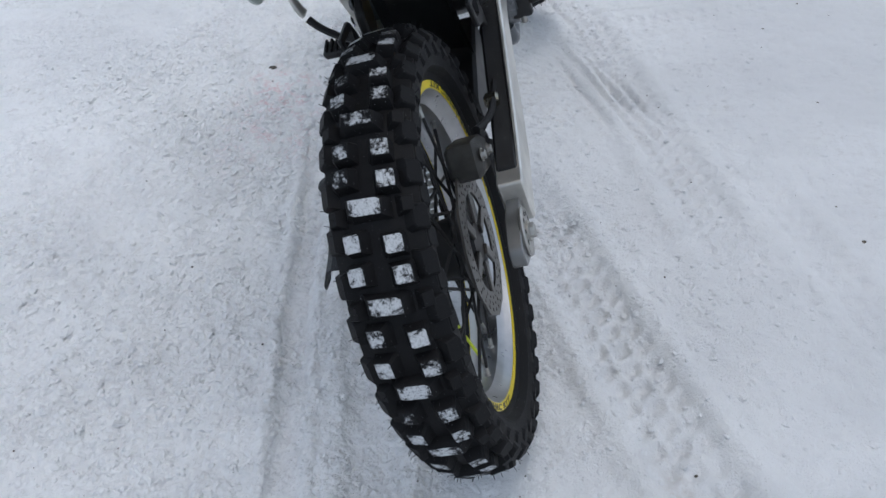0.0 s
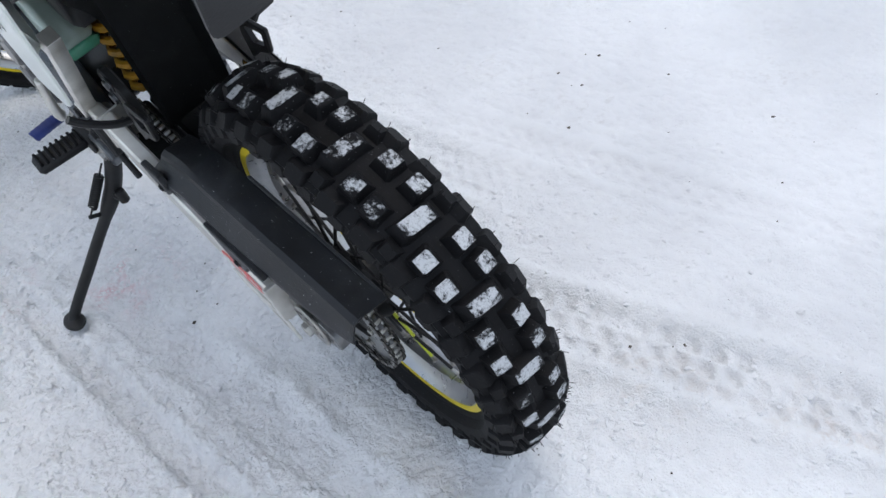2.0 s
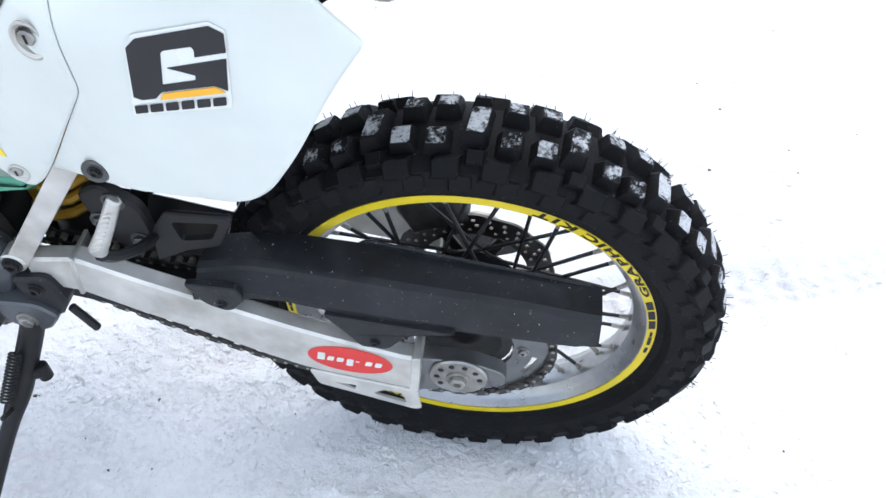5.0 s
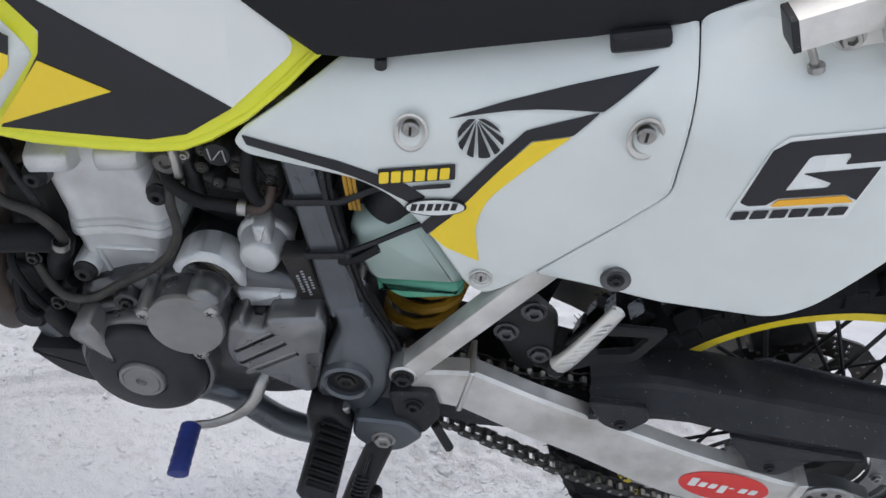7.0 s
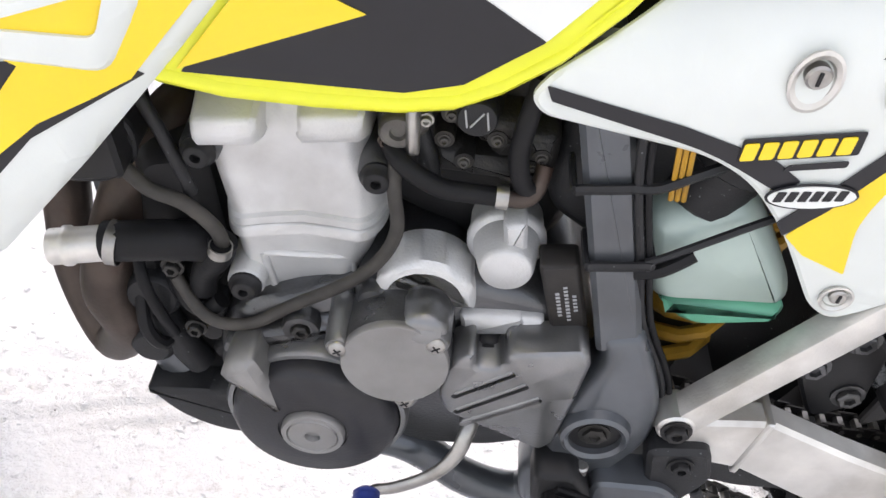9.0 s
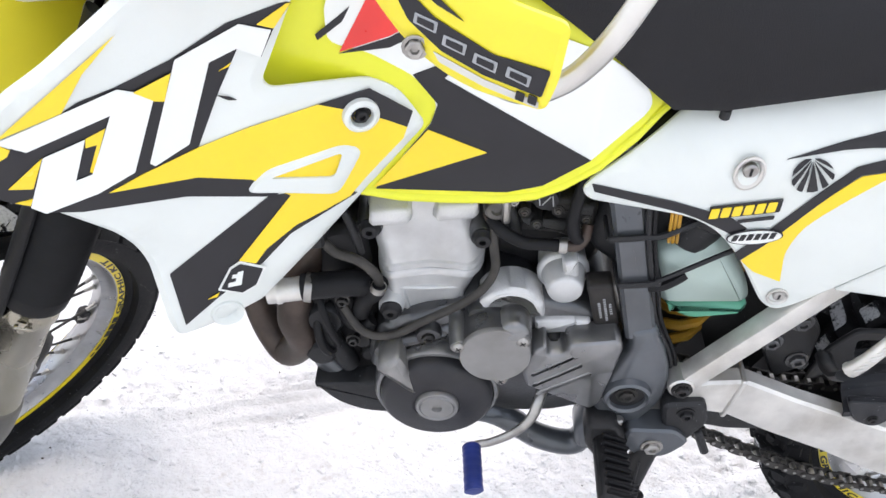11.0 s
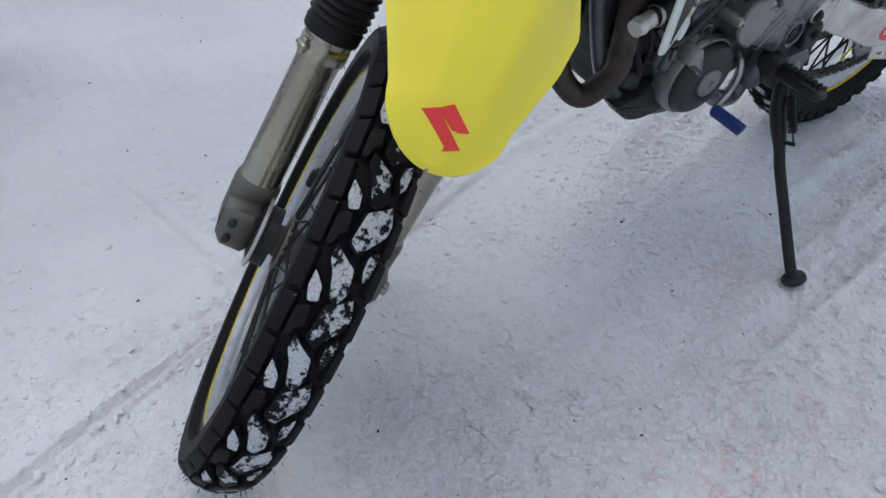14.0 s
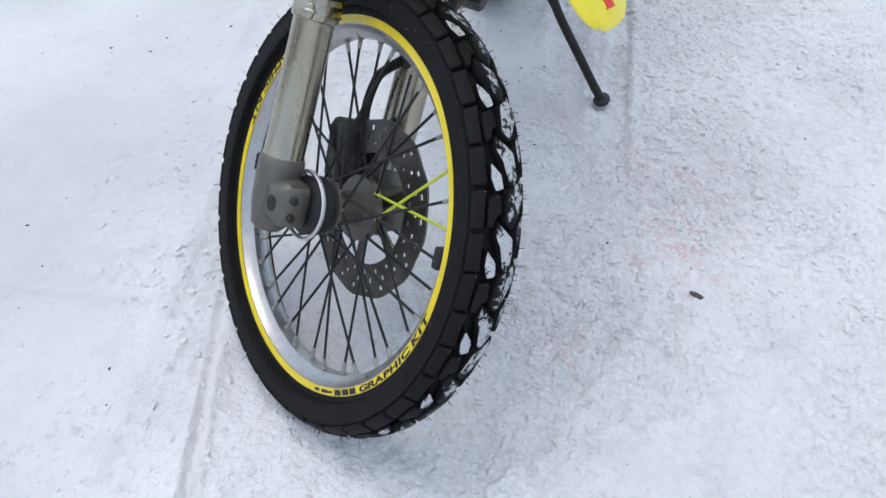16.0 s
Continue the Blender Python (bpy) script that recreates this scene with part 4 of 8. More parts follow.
def make_front_wheel():
    wheel = make_wheel("front_wheel", STEER @ Matrix.Translation(FRONT_AXLE), 0.2805, 0.343, 0.026, 0.046, "front spoked wheel with silver rim and yellow tape",
                       [[radians(226), radians(46)], [radians(-46), radians(134)], 0.066], {4, 6}, 0.036, (0.028, -0.030), 0.0022, shift=0.004)
    # tread of twenty repeats: each block is (degrees round the wheel, metres across the crown)
    R, CROWN, SHIFT = 0.3435, 0.062, 0.004
    blocks = [([(1.2, 0.001), (3.6, 0.022), (4.6, 0.0275), (1.2, 0.0365), (-1.4, 0.035), (-6.8, 0.009), (-5.0, -0.0045)], 1),
              ([(-5.3, -0.0145), (-7.0, -0.002), (-8.6, 0.0135), (-13.4, 0.019), (-16.1, 0.0105), (-15.2, 0.0005), (-10.6, -0.008), (-8.2, -0.0165)], 1),
              ([(-3.8, 0.0345), (-6.2, 0.036), (-9.2, 0.0345), (-10.8, 0.028), (-8.6, 0.0222), (-5.8, 0.0222)], 1),
              ([(-11.2, -0.025), (-13.8, -0.0105), (-16.8, -0.0075), (-17.4, -0.0195), (-14.6, -0.0255)], 1),
              ([(0.3, -0.0125), (-3.6, -0.0095), (-4.4, -0.0175), (-6.6, -0.021), (-6.8, -0.0285), (-0.6, -0.0275)], 0),
              ([(3.2, 0.0400), (3.0, 0.0535), (-4.4, 0.0535), (-4.6, 0.0400)], 0), ([(-5.8, 0.0400), (-6.0, 0.0535), (-13.4, 0.0535), (-13.0, 0.0395)], 0),
              ([(1.5, -0.0315), (1.0, -0.0500), (-6.9, -0.0500), (-6.7, -0.0325)], 0), ([(-7.7, -0.0315), (-7.9, -0.0500), (-15.9, -0.0500), (-15.7, -0.0300)], 0)]
    rng = random.Random(5)
    spots = []

    def crown(deg, c, drop=0.0):
        th, r = c / CROWN, CROWN - drop
        return at_angle(deg, R - CROWN + r * math.cos(th), SHIFT + r * math.sin(th), th)

    for outline, snowy in blocks:
        mid = [sum(p[i] for p in outline) / len(outline) for i in (0, 1)]
        base = crown(*mid)
        back = base.inverted()
        ring = rounded([(math.radians(a) * R, c) for a, c in outline], 0.003, 2)
        ring = [(math.degrees(p[0] / R), p[1]) for p in ring]
        bm = bmesh.new()
        rows = [[bm.verts.new(back @ crown(mid[0] + (a - mid[0]) * k, mid[1] + (c - mid[1]) * k, drop).translation) for a, c in ring] for drop, k in ((0.0110, 1.06), (0.0013, 1.0), (0.0, 0.93), (-0.0004, 0.55))]
        for a, b in zip(rows, rows[1:]):
            for q in range(len(ring)):
                n = (q + 1) % len(ring)
                bm.faces.new((a[q], a[n], b[n], b[q])).material_index = 1 if a is rows[2] else 0
        bm.faces.new(rows[-1]).material_index = 1
        bm.faces.new(rows[0][::-1])
        me = finish(bm, 30)
        me.materials.append(RUBBER)
        me.materials.append(TREAD_FRONT if snowy else RUBBER)
        for k in range(20):
            m = crown(mid[0] + 50 + 18 * k + rng.uniform(-0.25, 0.25), mid[1])
            part("tread_block", me, None, wheel, "", m)
            spots.append((m, (0.045, 0.026, 0.0)))
    add_hairs(wheel, spots, 8)
    bm = bmesh.new()
    add_lathe(bm, [(0.0, -0.055), (0.020, -0.055), (0.024, -0.036), (0.041, -0.034), (0.042, -0.028), (0.026, -0.020), (0.024, 0), (0.027, 0.018), (0.050, 0.024), (0.050, 0.036), (0.030, 0.042), (0.0, 0.042)], YAX, 36)
    part("hub", bm, FORK_CAST, wheel, "cast grey hub")
    make_disc(wheel, 0.138, 0.086, 0.050, 44)
    for deg in (210, 32):
        bm = bmesh.new()
        add_box(bm, (0.030, 0.016, 0.016), at_angle(deg, 0.246, -0.010), 0.003)
        part("rim_lock", bm, BLACK_PLASTIC, wheel, "black rim clip")
    # speedometer drive with its ring, on the right
    bm = bmesh.new()
    add_lathe(bm, [(0.0, -0.074), (0.034, -0.074), (0.043, -0.068), (0.044, -0.046), (0.0, -0.044)], YAX, 28)
    part("speedometer_drive", bm, BLACK_PLASTIC, wheel, "black speedometer drive")
    bm = bmesh.new()
    add_tube(bm, [(0.0495 * math.cos(t), -0.068, 0.0495 * math.sin(t)) for t in np.linspace(0, 2 * math.pi, 25)], 0.0032, 6, 2, cap=False)
    part("ring", bm, ALLOY, wheel, "grey steel ring")
    return wheel


front = make_front_wheel()


# ---- bodywork surfaces ----
def clamp(v):
    return min(1.0, max(0.0, v))


def ease(t):
    t = clamp(t)
    return t * t * (3 - 2 * t)


def panel_top(x):
    return 0.525 + max(0, 0.575 - x) * 0.283


def panel_y(x, z):
    return 0.132 + 0.044 * ease((0.45 - x) / 0.17) - 0.045 * clamp((z - (panel_top(x) - 0.08)) / 0.08) ** 2


def tank_y(x, z):
    return float(np.interp(x, [0.56, 0.58, 0.62, 0.66, 0.755, 0.88, 1.02], [0.07, 0.088, 0.115, 0.13, 0.136, 0.143, 0.14])) - 1.2 * max(0, z - 0.6) ** 2


def shroud_y(x, z):
    return 0.150 + 0.37 * max(0.0, x - 0.857) + 0.10 * min(0.0, x - 0.857)


def decal(name, outline, depth, material, parent, lift=0.001, r=0.0015, label="", cell=0.02):
    return bp(name, shell(rounded(outline, r, 3), depth, 0.0006, 0, cell, lift=lift), material, label, parent)


def fastener(parent, x, z, depth, r=0.014, stretch=1.35):
    """A quarter-turn screw in an oval dimple."""
    y = depth(x, z) + 0.0014
    bm = bmesh.new()
    m = T3(x, y - 0.001, z) @ YAX @ Matrix.Diagonal((1, stretch, 1, 1))
    add_lathe(bm, [(r, 0.0), (r * 1.02, 0.0022), (r * 0.9, 0.0028), (r * 0.72, 0.0012), (r * 0.6, -0.004), (0, -0.004)], m, 28)
    dim = bp("screw_dimple", bm, ALLOY, "grey metal screw cup", parent)
    bm = bmesh.new()
    add_lathe(bm, [(0, -0.004), (r * 0.5, -0.004), (r * 0.52, 0.002), (r * 0.42, 0.0035), (0, 0.0035)], T3(x, y, z + r * 0.25) @ YAX, 22)
    bp("screw_head", bm, STEEL, "", parent)
    bm = bmesh.new()
    add_box(bm, (0.0022, 0.001, r * 0.6), T3(x, y + 0.0038, z + r * 0.25), 0.0003)
    bp("screw_slot", bm, BLACK_PAINT, "", parent)
    return dim


# ---- side panels ----
FRONT_PANEL = [(0.664, 0.447, 0.02), (0.655, 0.461, 0.015), (0.615, 0.491), (0.577, 0.519), (0.469, 0.545, 0.03), (0.317, 0.603), (0.3125, 0.566, 0.03), (0.3115, 0.500, 0.03), (0.3105, 0.477, 0.012),
               (0.397, 0.3465), (0.420, 0.316, 0.02), (0.438, 0.301, 0.02), (0.456, 0.312, 0.02), (0.496, 0.374, 0.03), (0.527, 0.407, 0.04), (0.557, 0.422, 0.03), (0.655, 0.436, 0.02)]
REAR_PANEL = [(0.3158, 0.604), (0.3112, 0.566, 0.03), (0.3102, 0.500, 0.03), (0.3092, 0.478, 0.012), (0.3955, 0.346, 0.004), (0.324, 0.363, 0.03), (0.231, 0.360, 0.05), (0.191, 0.359, 0.03), (0.164, 0.378, 0.03),
              (0.132, 0.428, 0.04), (0.094, 0.504, 0.04), (0.064, 0.551, 0.007), (0.101, 0.590, 0.012), (0.098, 0.602, 0.004), (0.135, 0.621, 0.02), (0.235, 0.650, 0.02)]
for side in (1, -1):
    fp = bp("side_panel", shell(rounded(FRONT_PANEL, 0.008), panel_y, 0.003, 0.0018, 0.018, side, rim=0.0025), WHITE_PLASTIC, "glossy white side panel with black and yellow stickers")
    rp = bp("rear_side_panel", shell(rounded(REAR_PANEL, 0.008), panel_y, 0.003, 0.0018, 0.018, side, rim=0.0025), WHITE_PLASTIC, "milky white rear side panel with a black emblem sticker")
    if side < 0:
        continue
    decal("black_sticker", [(0.488, 0.494), (0.426, 0.523), (0.339, 0.570), (0.372, 0.529)], panel_y, BLACK_DECAL, fp, 0.0016)
    decal("black_sticker", [(0.374, 0.528), (0.426, 0.495), (0.483, 0.407), (0.503, 0.381), (0.496, 0.371), (0.477, 0.394), (0.420, 0.487), (0.390, 0.503)], panel_y, BLACK_DECAL, fp, 0.0016)
    decal("yellow_sticker", [(0.419, 0.486), (0.391, 0.501), (0.450, 0.415, 0.02), (0.455, 0.384, 0.01), (0.447, 0.345), (0.478, 0.357), (0.494, 0.371)], panel_y, YELLOW_DECAL, fp, 0.0012)
    decal("black_sticker", [(0.656, 0.456), (0.576, 0.441), (0.518, 0.425), (0.500, 0.413), (0.510, 0.403), (0.557, 0.426, 0.02), (0.652, 0.447)], panel_y, BLACK_DECAL, fp, 0.0012)
    # small sponsor stickers, as plain shapes
    decal("sponsor_sticker", [(0.542, 0.438), (0.478, 0.453), (0.477, 0.437), (0.541, 0.422)], panel_y, BLACK_DECAL, fp, 0.0022)
    for k in range(6):
        x, z = 0.5365 - 0.0101 * k, 0.4305 + 0.0024 * k
        decal("sponsor_bar", [(x + 0.004, z + 0.005), (x - 0.004, z + 0.0068), (x - 0.004, z - 0.0052), (x + 0.004, z - 0.007)], panel_y, YELLOW_DECAL, fp, 0.0030)
    decal("sponsor_bar", [(0.512, 0.4245), (0.480, 0.4325), (0.480, 0.428), (0.514, 0.420)], panel_y, BLACK_DECAL, fp, 0.0028)
    oval = [(0.491 + 0.0265 * math.cos(t) + 0.002 * math.sin(t), 0.4045 + 0.0095 * math.sin(t) - 0.0045 * math.cos(t)) for t in np.linspace(0, 2 * math.pi, 25)[:-1]]
    bp("sponsor_sticker", shell(oval, panel_y, 0.0006, 0, 0.02, lift=0.0030), BLACK_DECAL, "", fp)
    oval = [(0.491 + 0.0248 * math.cos(t) + 0.002 * math.sin(t), 0.4045 + 0.0080 * math.sin(t) - 0.0042 * math.cos(t)) for t in np.linspace(0, 2 * math.pi, 25)[:-1]]
    bp("sponsor_sticker", shell(oval, panel_y, 0.0006, 0, 0.02, lift=0.0037), WHITE_DECAL, "", fp)
    for k in range(6):
        x, z = 0.509 - 0.0069 * k, 0.4012 + 0.0012 * k
        decal("sponsor_bar", [(x + 0.0022, z + 0.005), (x - 0.0026, z + 0.0055), (x - 0.0012, z - 0.002), (x + 0.0036, z - 0.0028)], panel_y, BLACK_DECAL, fp, 0.0045, 0.0006)
    # fan badge of dark rays in a round field
    for ray in ([(0.4664, 0.4973), (0.4717, 0.4961), (0.4765, 0.4911), (0.4792, 0.4849), (0.4786, 0.4783)],
                [(0.4661, 0.4961), (0.4777, 0.4743), (0.4763, 0.4704), (0.4738, 0.4675)],
                [(0.4655, 0.4953), (0.4701, 0.4643), (0.467, 0.4624), (0.464, 0.4619)],
                [(0.4647, 0.495), (0.4599, 0.462), (0.4549, 0.4623), (0.4503, 0.4644)],
                [(0.4641, 0.4955), (0.4474, 0.4672), (0.4451, 0.4694), (0.4434, 0.4725)],
                [(0.464, 0.4964), (0.442, 0.4777), (0.4415, 0.481), (0.4425, 0.4844)],
                [(0.4643, 0.4976), (0.4599, 0.4983), (0.4533, 0.4962), (0.4486, 0.4933), (0.4446, 0.4891)]):
        decal("fan_ray", ray, panel_y, BLACK_DECAL, fp, 0.0018, 0.0004)
    fastener(fp, 0.517, 0.478, panel_y)
    fastener(fp, 0.340, 0.521, panel_y)
    fastener(fp, 0.443, 0.324, panel_y, 0.011, 1.0)
    # raised dark disc, its colour standing for the shade in the screw hole
    bm = bmesh.new()
    add_lathe(bm, [(0, 0.001), (0.0095, 0.001), (0.0125, 0.0018), (0.0135, 0.0), (0.0135, -0.002)], T3(0.331, panel_y(0.331, 0.377) + 0.0028, 0.377) @ YAX, 22)
    bp("screw_well", bm, CASE_GREY, "dark disc standing for a shaded screw hole", rp)
    bolt(rp, (0.331, panel_y(0.331, 0.377) + 0.0035, 0.377), 0.0055, 0.003, material=BLACK_PAINT)
    # emblem sticker: an angular dark ring open to one side, with a wordmark bar
    decal("emblem_backing", [(0.2437, 0.5453), (0.1794, 0.5628), (0.1676, 0.5559), (0.1775, 0.4795), (0.2639, 0.4624), (0.2651, 0.4649), (0.252, 0.5339)], panel_y, WHITE_DECAL, rp, 0.0012, 0.002)
    decal("emblem_sticker", [(0.2416, 0.5422), (0.1798, 0.5595), (0.1693, 0.5536), (0.171, 0.5361), (0.1973, 0.529), (0.1962, 0.5361), (0.1979, 0.539), (0.2212, 0.5332), (0.2242, 0.5303), (0.2307, 0.4985), (0.2024, 0.5059), (0.2013, 0.5081), (0.2008, 0.5108), (0.223, 0.5161), (0.1721, 0.5301), (0.1772, 0.4978), (0.1874, 0.502), (0.2336, 0.4906), (0.2403, 0.483), (0.2527, 0.48), (0.2595, 0.4824), (0.2511, 0.533)], panel_y, BLACK_DECAL, rp, 0.0020, 0.0007)
    decal("emblem_stripe", [(0.2329, 0.4896), (0.1869, 0.5012), (0.179, 0.4963), (0.2365, 0.4826)], panel_y, ORANGE_DECAL, rp, 0.0028, 0.0005)
    for k in range(6):
        x, z = -0.01394 * k, 0.00314 * k
        decal("emblem_bar", [(x + u, z + v) for u, v in [(0.2612, 0.4732), (0.2499, 0.4757), (0.2509, 0.4674), (0.2623, 0.4648)]], panel_y, BLACK_DECAL, rp, 0.0028, 0.001)

# ---- tank ----
TX = [0.585, 0.60, 0.62, 0.65, 0.68, 0.705, 0.735, 0.78, 0.83, 0.865, 0.90, 0.95, 1.0, 1.04]
TZ0 = [0.526, 0.515, 0.495, 0.468, 0.447, 0.4345, 0.4295, 0.4285, 0.4300, 0.436, 0.452, 0.485, 0.53, 0.56]
TZ1 = [0.56, 0.575, 0.595, 0.62, 0.645, 0.665, 0.69, 0.72, 0.745, 0.757, 0.755, 0.745, 0.73, 0.71]
bm = bmesh.new()
rows = []
for x, z0, z1 in zip(TX, TZ0, TZ1):
    lip = tank_y(x, z0) + 0.005
    sec = [(0.05, z0 + 0.004), (lip - 0.012, z0), (lip - 0.002, z0 + 0.001), (lip, z0 + 0.004), (lip - 0.001, z0 + 0.0075), (lip - 0.0035, z0 + 0.0095), (lip - 0.0035, z0 + 0.0125)]
    for t in np.linspace(0.075, 1, 12):
        z = z0 + (z1 - z0) * math.sin(t * math.pi / 2)
        y = tank_y(x, z) * math.sqrt(max(0, 1 - clamp((z - 0.60) / max(z1 - 0.60, 0.01)) ** 2.2))
        sec.append((y, z))
    rows.append([bm.verts.new((x, y, z)) for y, z in sec] + [bm.verts.new((x, -y, z)) for y, z in sec[-2::-1]])
for a, b in zip(rows, rows[1:]):
    for i in range(len(a) - 1):
        bm.faces.new((a[i], a[i + 1], b[i + 1], b[i]))
for r in (rows[0], rows[-1]):
    bm.faces.new(r)
tank = bp("fuel_tank", bm, LIME_PLASTIC, "lime yellow plastic fuel tank with white and black graphics", smooth=50)
TL = 0.0016
decal("tank_graphic", [(0.853, 0.4445), (0.733, 0.4435), (0.701, 0.4520), (0.661, 0.482), (0.612, 0.530, 0.01), (0.622, 0.553, 0.012), (0.665, 0.590, 0.02), (0.735, 0.615), (0.800, 0.640), (0.886, 0.650),
                       (0.893, 0.622), (0.892, 0.593, 0.01), (0.860, 0.586, 0.01), (0.822, 0.565, 0.01), (0.801, 0.538, 0.008), (0.806, 0.518)], tank_y, WHITE_DECAL, tank, TL, 0.003, "white tank graphic")
decal("tank_graphic", [(0.853, 0.4445), (0.733, 0.4435), (0.701, 0.4520), (0.661, 0.482), (0.797, 0.5635), (0.772, 0.590), (0.823, 0.566), (0.801, 0.538), (0.806, 0.518)], tank_y, BLACK_DECAL, tank, TL + 0.0008, 0.001, "black tank graphic")
decal("tank_graphic", [(0.855, 0.4465), (0.755, 0.489), (0.808, 0.512)], tank_y, YELLOW_DECAL, tank, TL + 0.0016, 0.0008, "yellow arrow graphic")
decal("tank_graphic", [(0.882, 0.585), (0.851, 0.652), (0.839, 0.641), (0.816, 0.617), (0.842, 0.601)], tank_y, RED_DECAL, tank, TL + 0.0008, 0.0008, "red triangle graphic")
decal("tank_graphic", [(0.883, 0.5835), (0.842, 0.5995), (0.815, 0.616), (0.806, 0.611), (0.842, 0.5905)], tank_y, BLACK_DECAL, tank, TL + 0.0008, 0.0008)
decal("tank_graphic", [(0.901, 0.599), (0.873, 0.625), (0.879, 0.612), (0.899, 0.594)], tank_y, BLACK_DECAL, tank, TL + 0.0008, 0.0008)
decal("tank_graphic", [(0.879, 0.637), (0.873, 0.652), (0.855, 0.653), (0.865, 0.643)], tank_y, RED_DECAL, tank, TL + 0.0016, 0.0008)

# ---- radiator shrouds ----
SHROUD = [(1.149, 0.538, 0.02), (1.139, 0.563, 0.02), (1.117, 0.588, 0.02), (1.088, 0.606, 0.02), (0.999, 0.679), (0.950, 0.715), (0.890, 0.712), (0.902, 0.672), (0.913, 0.641), (0.940, 0.573, 0.008), (0.934, 0.565, 0.006),
          (0.858, 0.563, 0.014), (0.834, 0.552, 0.014), (0.810, 0.517, 0.008), (0.853, 0.457), (0.905, 0.392), (0.959, 0.330), (1.004, 0.309, 0.02), (1.037, 0.301, 0.012), (1.0425, 0.325), (1.047, 0.410, 0.02), (1.060, 0.440, 0.03), (1.10, 0.475), (1.140, 0.505, 0.02)]
SLOT = [Vector(p) for p in rounded([(0.940, 0.482), (0.879, 0.498), (0.887, 0.472)], 0.006)]
for side in (1, -1):
    sh = bp("radiator_shroud", shell(rounded(SHROUD, 0.006), shroud_y, 0.003, 0.006, 0.022, side, holes=[SLOT], rim=0.008), WHITE_PLASTIC, "white radiator shroud with black and yellow graphics")
    if side < 0:
        continue
    S = lambda o, m, l=0.001, r=0.001, n="shroud_graphic": decal(n, o, shroud_y, m, sh, l, r)
    # black ground, yellow sweeps, two white letter-like blocks and a framed badge
    S([(1.1351, 0.5317), (1.1154, 0.5465), (1.0937, 0.5533), (1.0759, 0.5721), (1.0649, 0.579), (1.0386, 0.5876), (0.9997, 0.6045), (0.9586, 0.6291), (0.9175, 0.6412), (0.9126, 0.6399), (0.9261, 0.6208), (0.9367, 0.5979), (0.952, 0.6091), (0.97, 0.5713), (0.9897, 0.5237), (1.0207, 0.5083), (1.0339, 0.5022), (0.9938, 0.4966), (0.9409, 0.4835), (0.9334, 0.4586), (1.005, 0.4755), (1.0812, 0.477), (1.1028, 0.4817), (1.1245, 0.4959), (1.1339, 0.5028), (1.1385, 0.5131), (1.1378, 0.5248)], BLACK_DECAL, 0.001, 0.0005)
    S([(0.9334, 0.4607), (0.9426, 0.4604), (1.0304, 0.3906), (1.0265, 0.3208), (0.9942, 0.3502), (0.9535, 0.3831), (0.9271, 0.4132), (0.8684, 0.448), (0.8752, 0.4526), (0.9283, 0.4607)], BLACK_DECAL, 0.001, 0.0005)
    S([(0.8977, 0.5482), (0.8576, 0.5569), (0.8214, 0.5346), (0.8257, 0.5184)], BLACK_DECAL, 0.0018, 0.0005)
    S([(1.1229, 0.5555), (1.0589, 0.607), (1.03, 0.6304), (1.0561, 0.6024), (1.0759, 0.5721), (1.1128, 0.5593)], YELLOW_DECAL, 0.0018, 0.0005)
    S([(1.0595, 0.4924), (1.0346, 0.5049), (0.9897, 0.5237), (0.954, 0.535), (0.8977, 0.5482), (0.8257, 0.5184), (0.8285, 0.5069), (0.8747, 0.4461), (0.8957, 0.4352), (0.922, 0.4228), (0.9483, 0.4007), (0.9589, 0.3848), (0.9726, 0.3922), (0.9241, 0.4583), (0.9538, 0.4828), (0.9939, 0.4941)], YELLOW_DECAL, 0.0018, 0.0005)
    S([(1.1231, 0.5544), (1.0365, 0.5866), (1.013, 0.5771), (1.0375, 0.5093), (1.0661, 0.4941), (1.1053, 0.4824), (1.1142, 0.4906), (1.096, 0.5356), (1.0653, 0.5469), (1.079, 0.5099), (1.0668, 0.5136), (1.045, 0.565), (1.1049, 0.5429)], WHITE_DECAL, 0.0026, 0.0005)
    S([(0.9954, 0.6052), (0.9496, 0.6281), (0.9278, 0.6201), (0.9367, 0.5985), (0.9529, 0.6082), (0.9727, 0.5996), (0.9955, 0.5286), (1.0223, 0.5124), (1.0258, 0.5157)], WHITE_DECAL, 0.0026, 0.0005)
    S([(1.0263, 0.5825), (0.9993, 0.5949), (1.0068, 0.5715), (1.0132, 0.5728)], YELLOW_DECAL, 0.0034, 0.0005)
    S([(1.1232, 0.5534), (1.115, 0.5464), (1.1183, 0.5409), (1.1341, 0.5327)], YELLOW_DECAL, 0.0018, 0.0005)
    S([(1.1252, 0.5109), (1.0968, 0.5352), (1.1088, 0.5078)], YELLOW_DECAL, 0.0018, 0.0005)
    S([(1.1239, 0.497), (1.111, 0.4985), (1.1144, 0.4919)], YELLOW_DECAL, 0.0018, 0.0005)
    S([(1.0653, 0.5469), (1.0506, 0.5538), (1.0664, 0.5141), (1.0683, 0.5164), (1.0587, 0.5402), (1.0669, 0.5386)], YELLOW_DECAL, 0.0018, 0.0005)
    S([(0.9377, 0.6257), (0.9161, 0.64), (0.913, 0.64), (0.9261, 0.6208)], YELLOW_DECAL, 0.0018, 0.0005)
    S([(0.9676, 0.5906), (0.9578, 0.5969), (0.96, 0.5935)], YELLOW_DECAL, 0.0018, 0.0005)
    S([(0.9714, 0.5699), (0.9623, 0.567), (0.9573, 0.5632), (0.9633, 0.5638)], BLACK_DECAL, 0.0018, 0.0005)
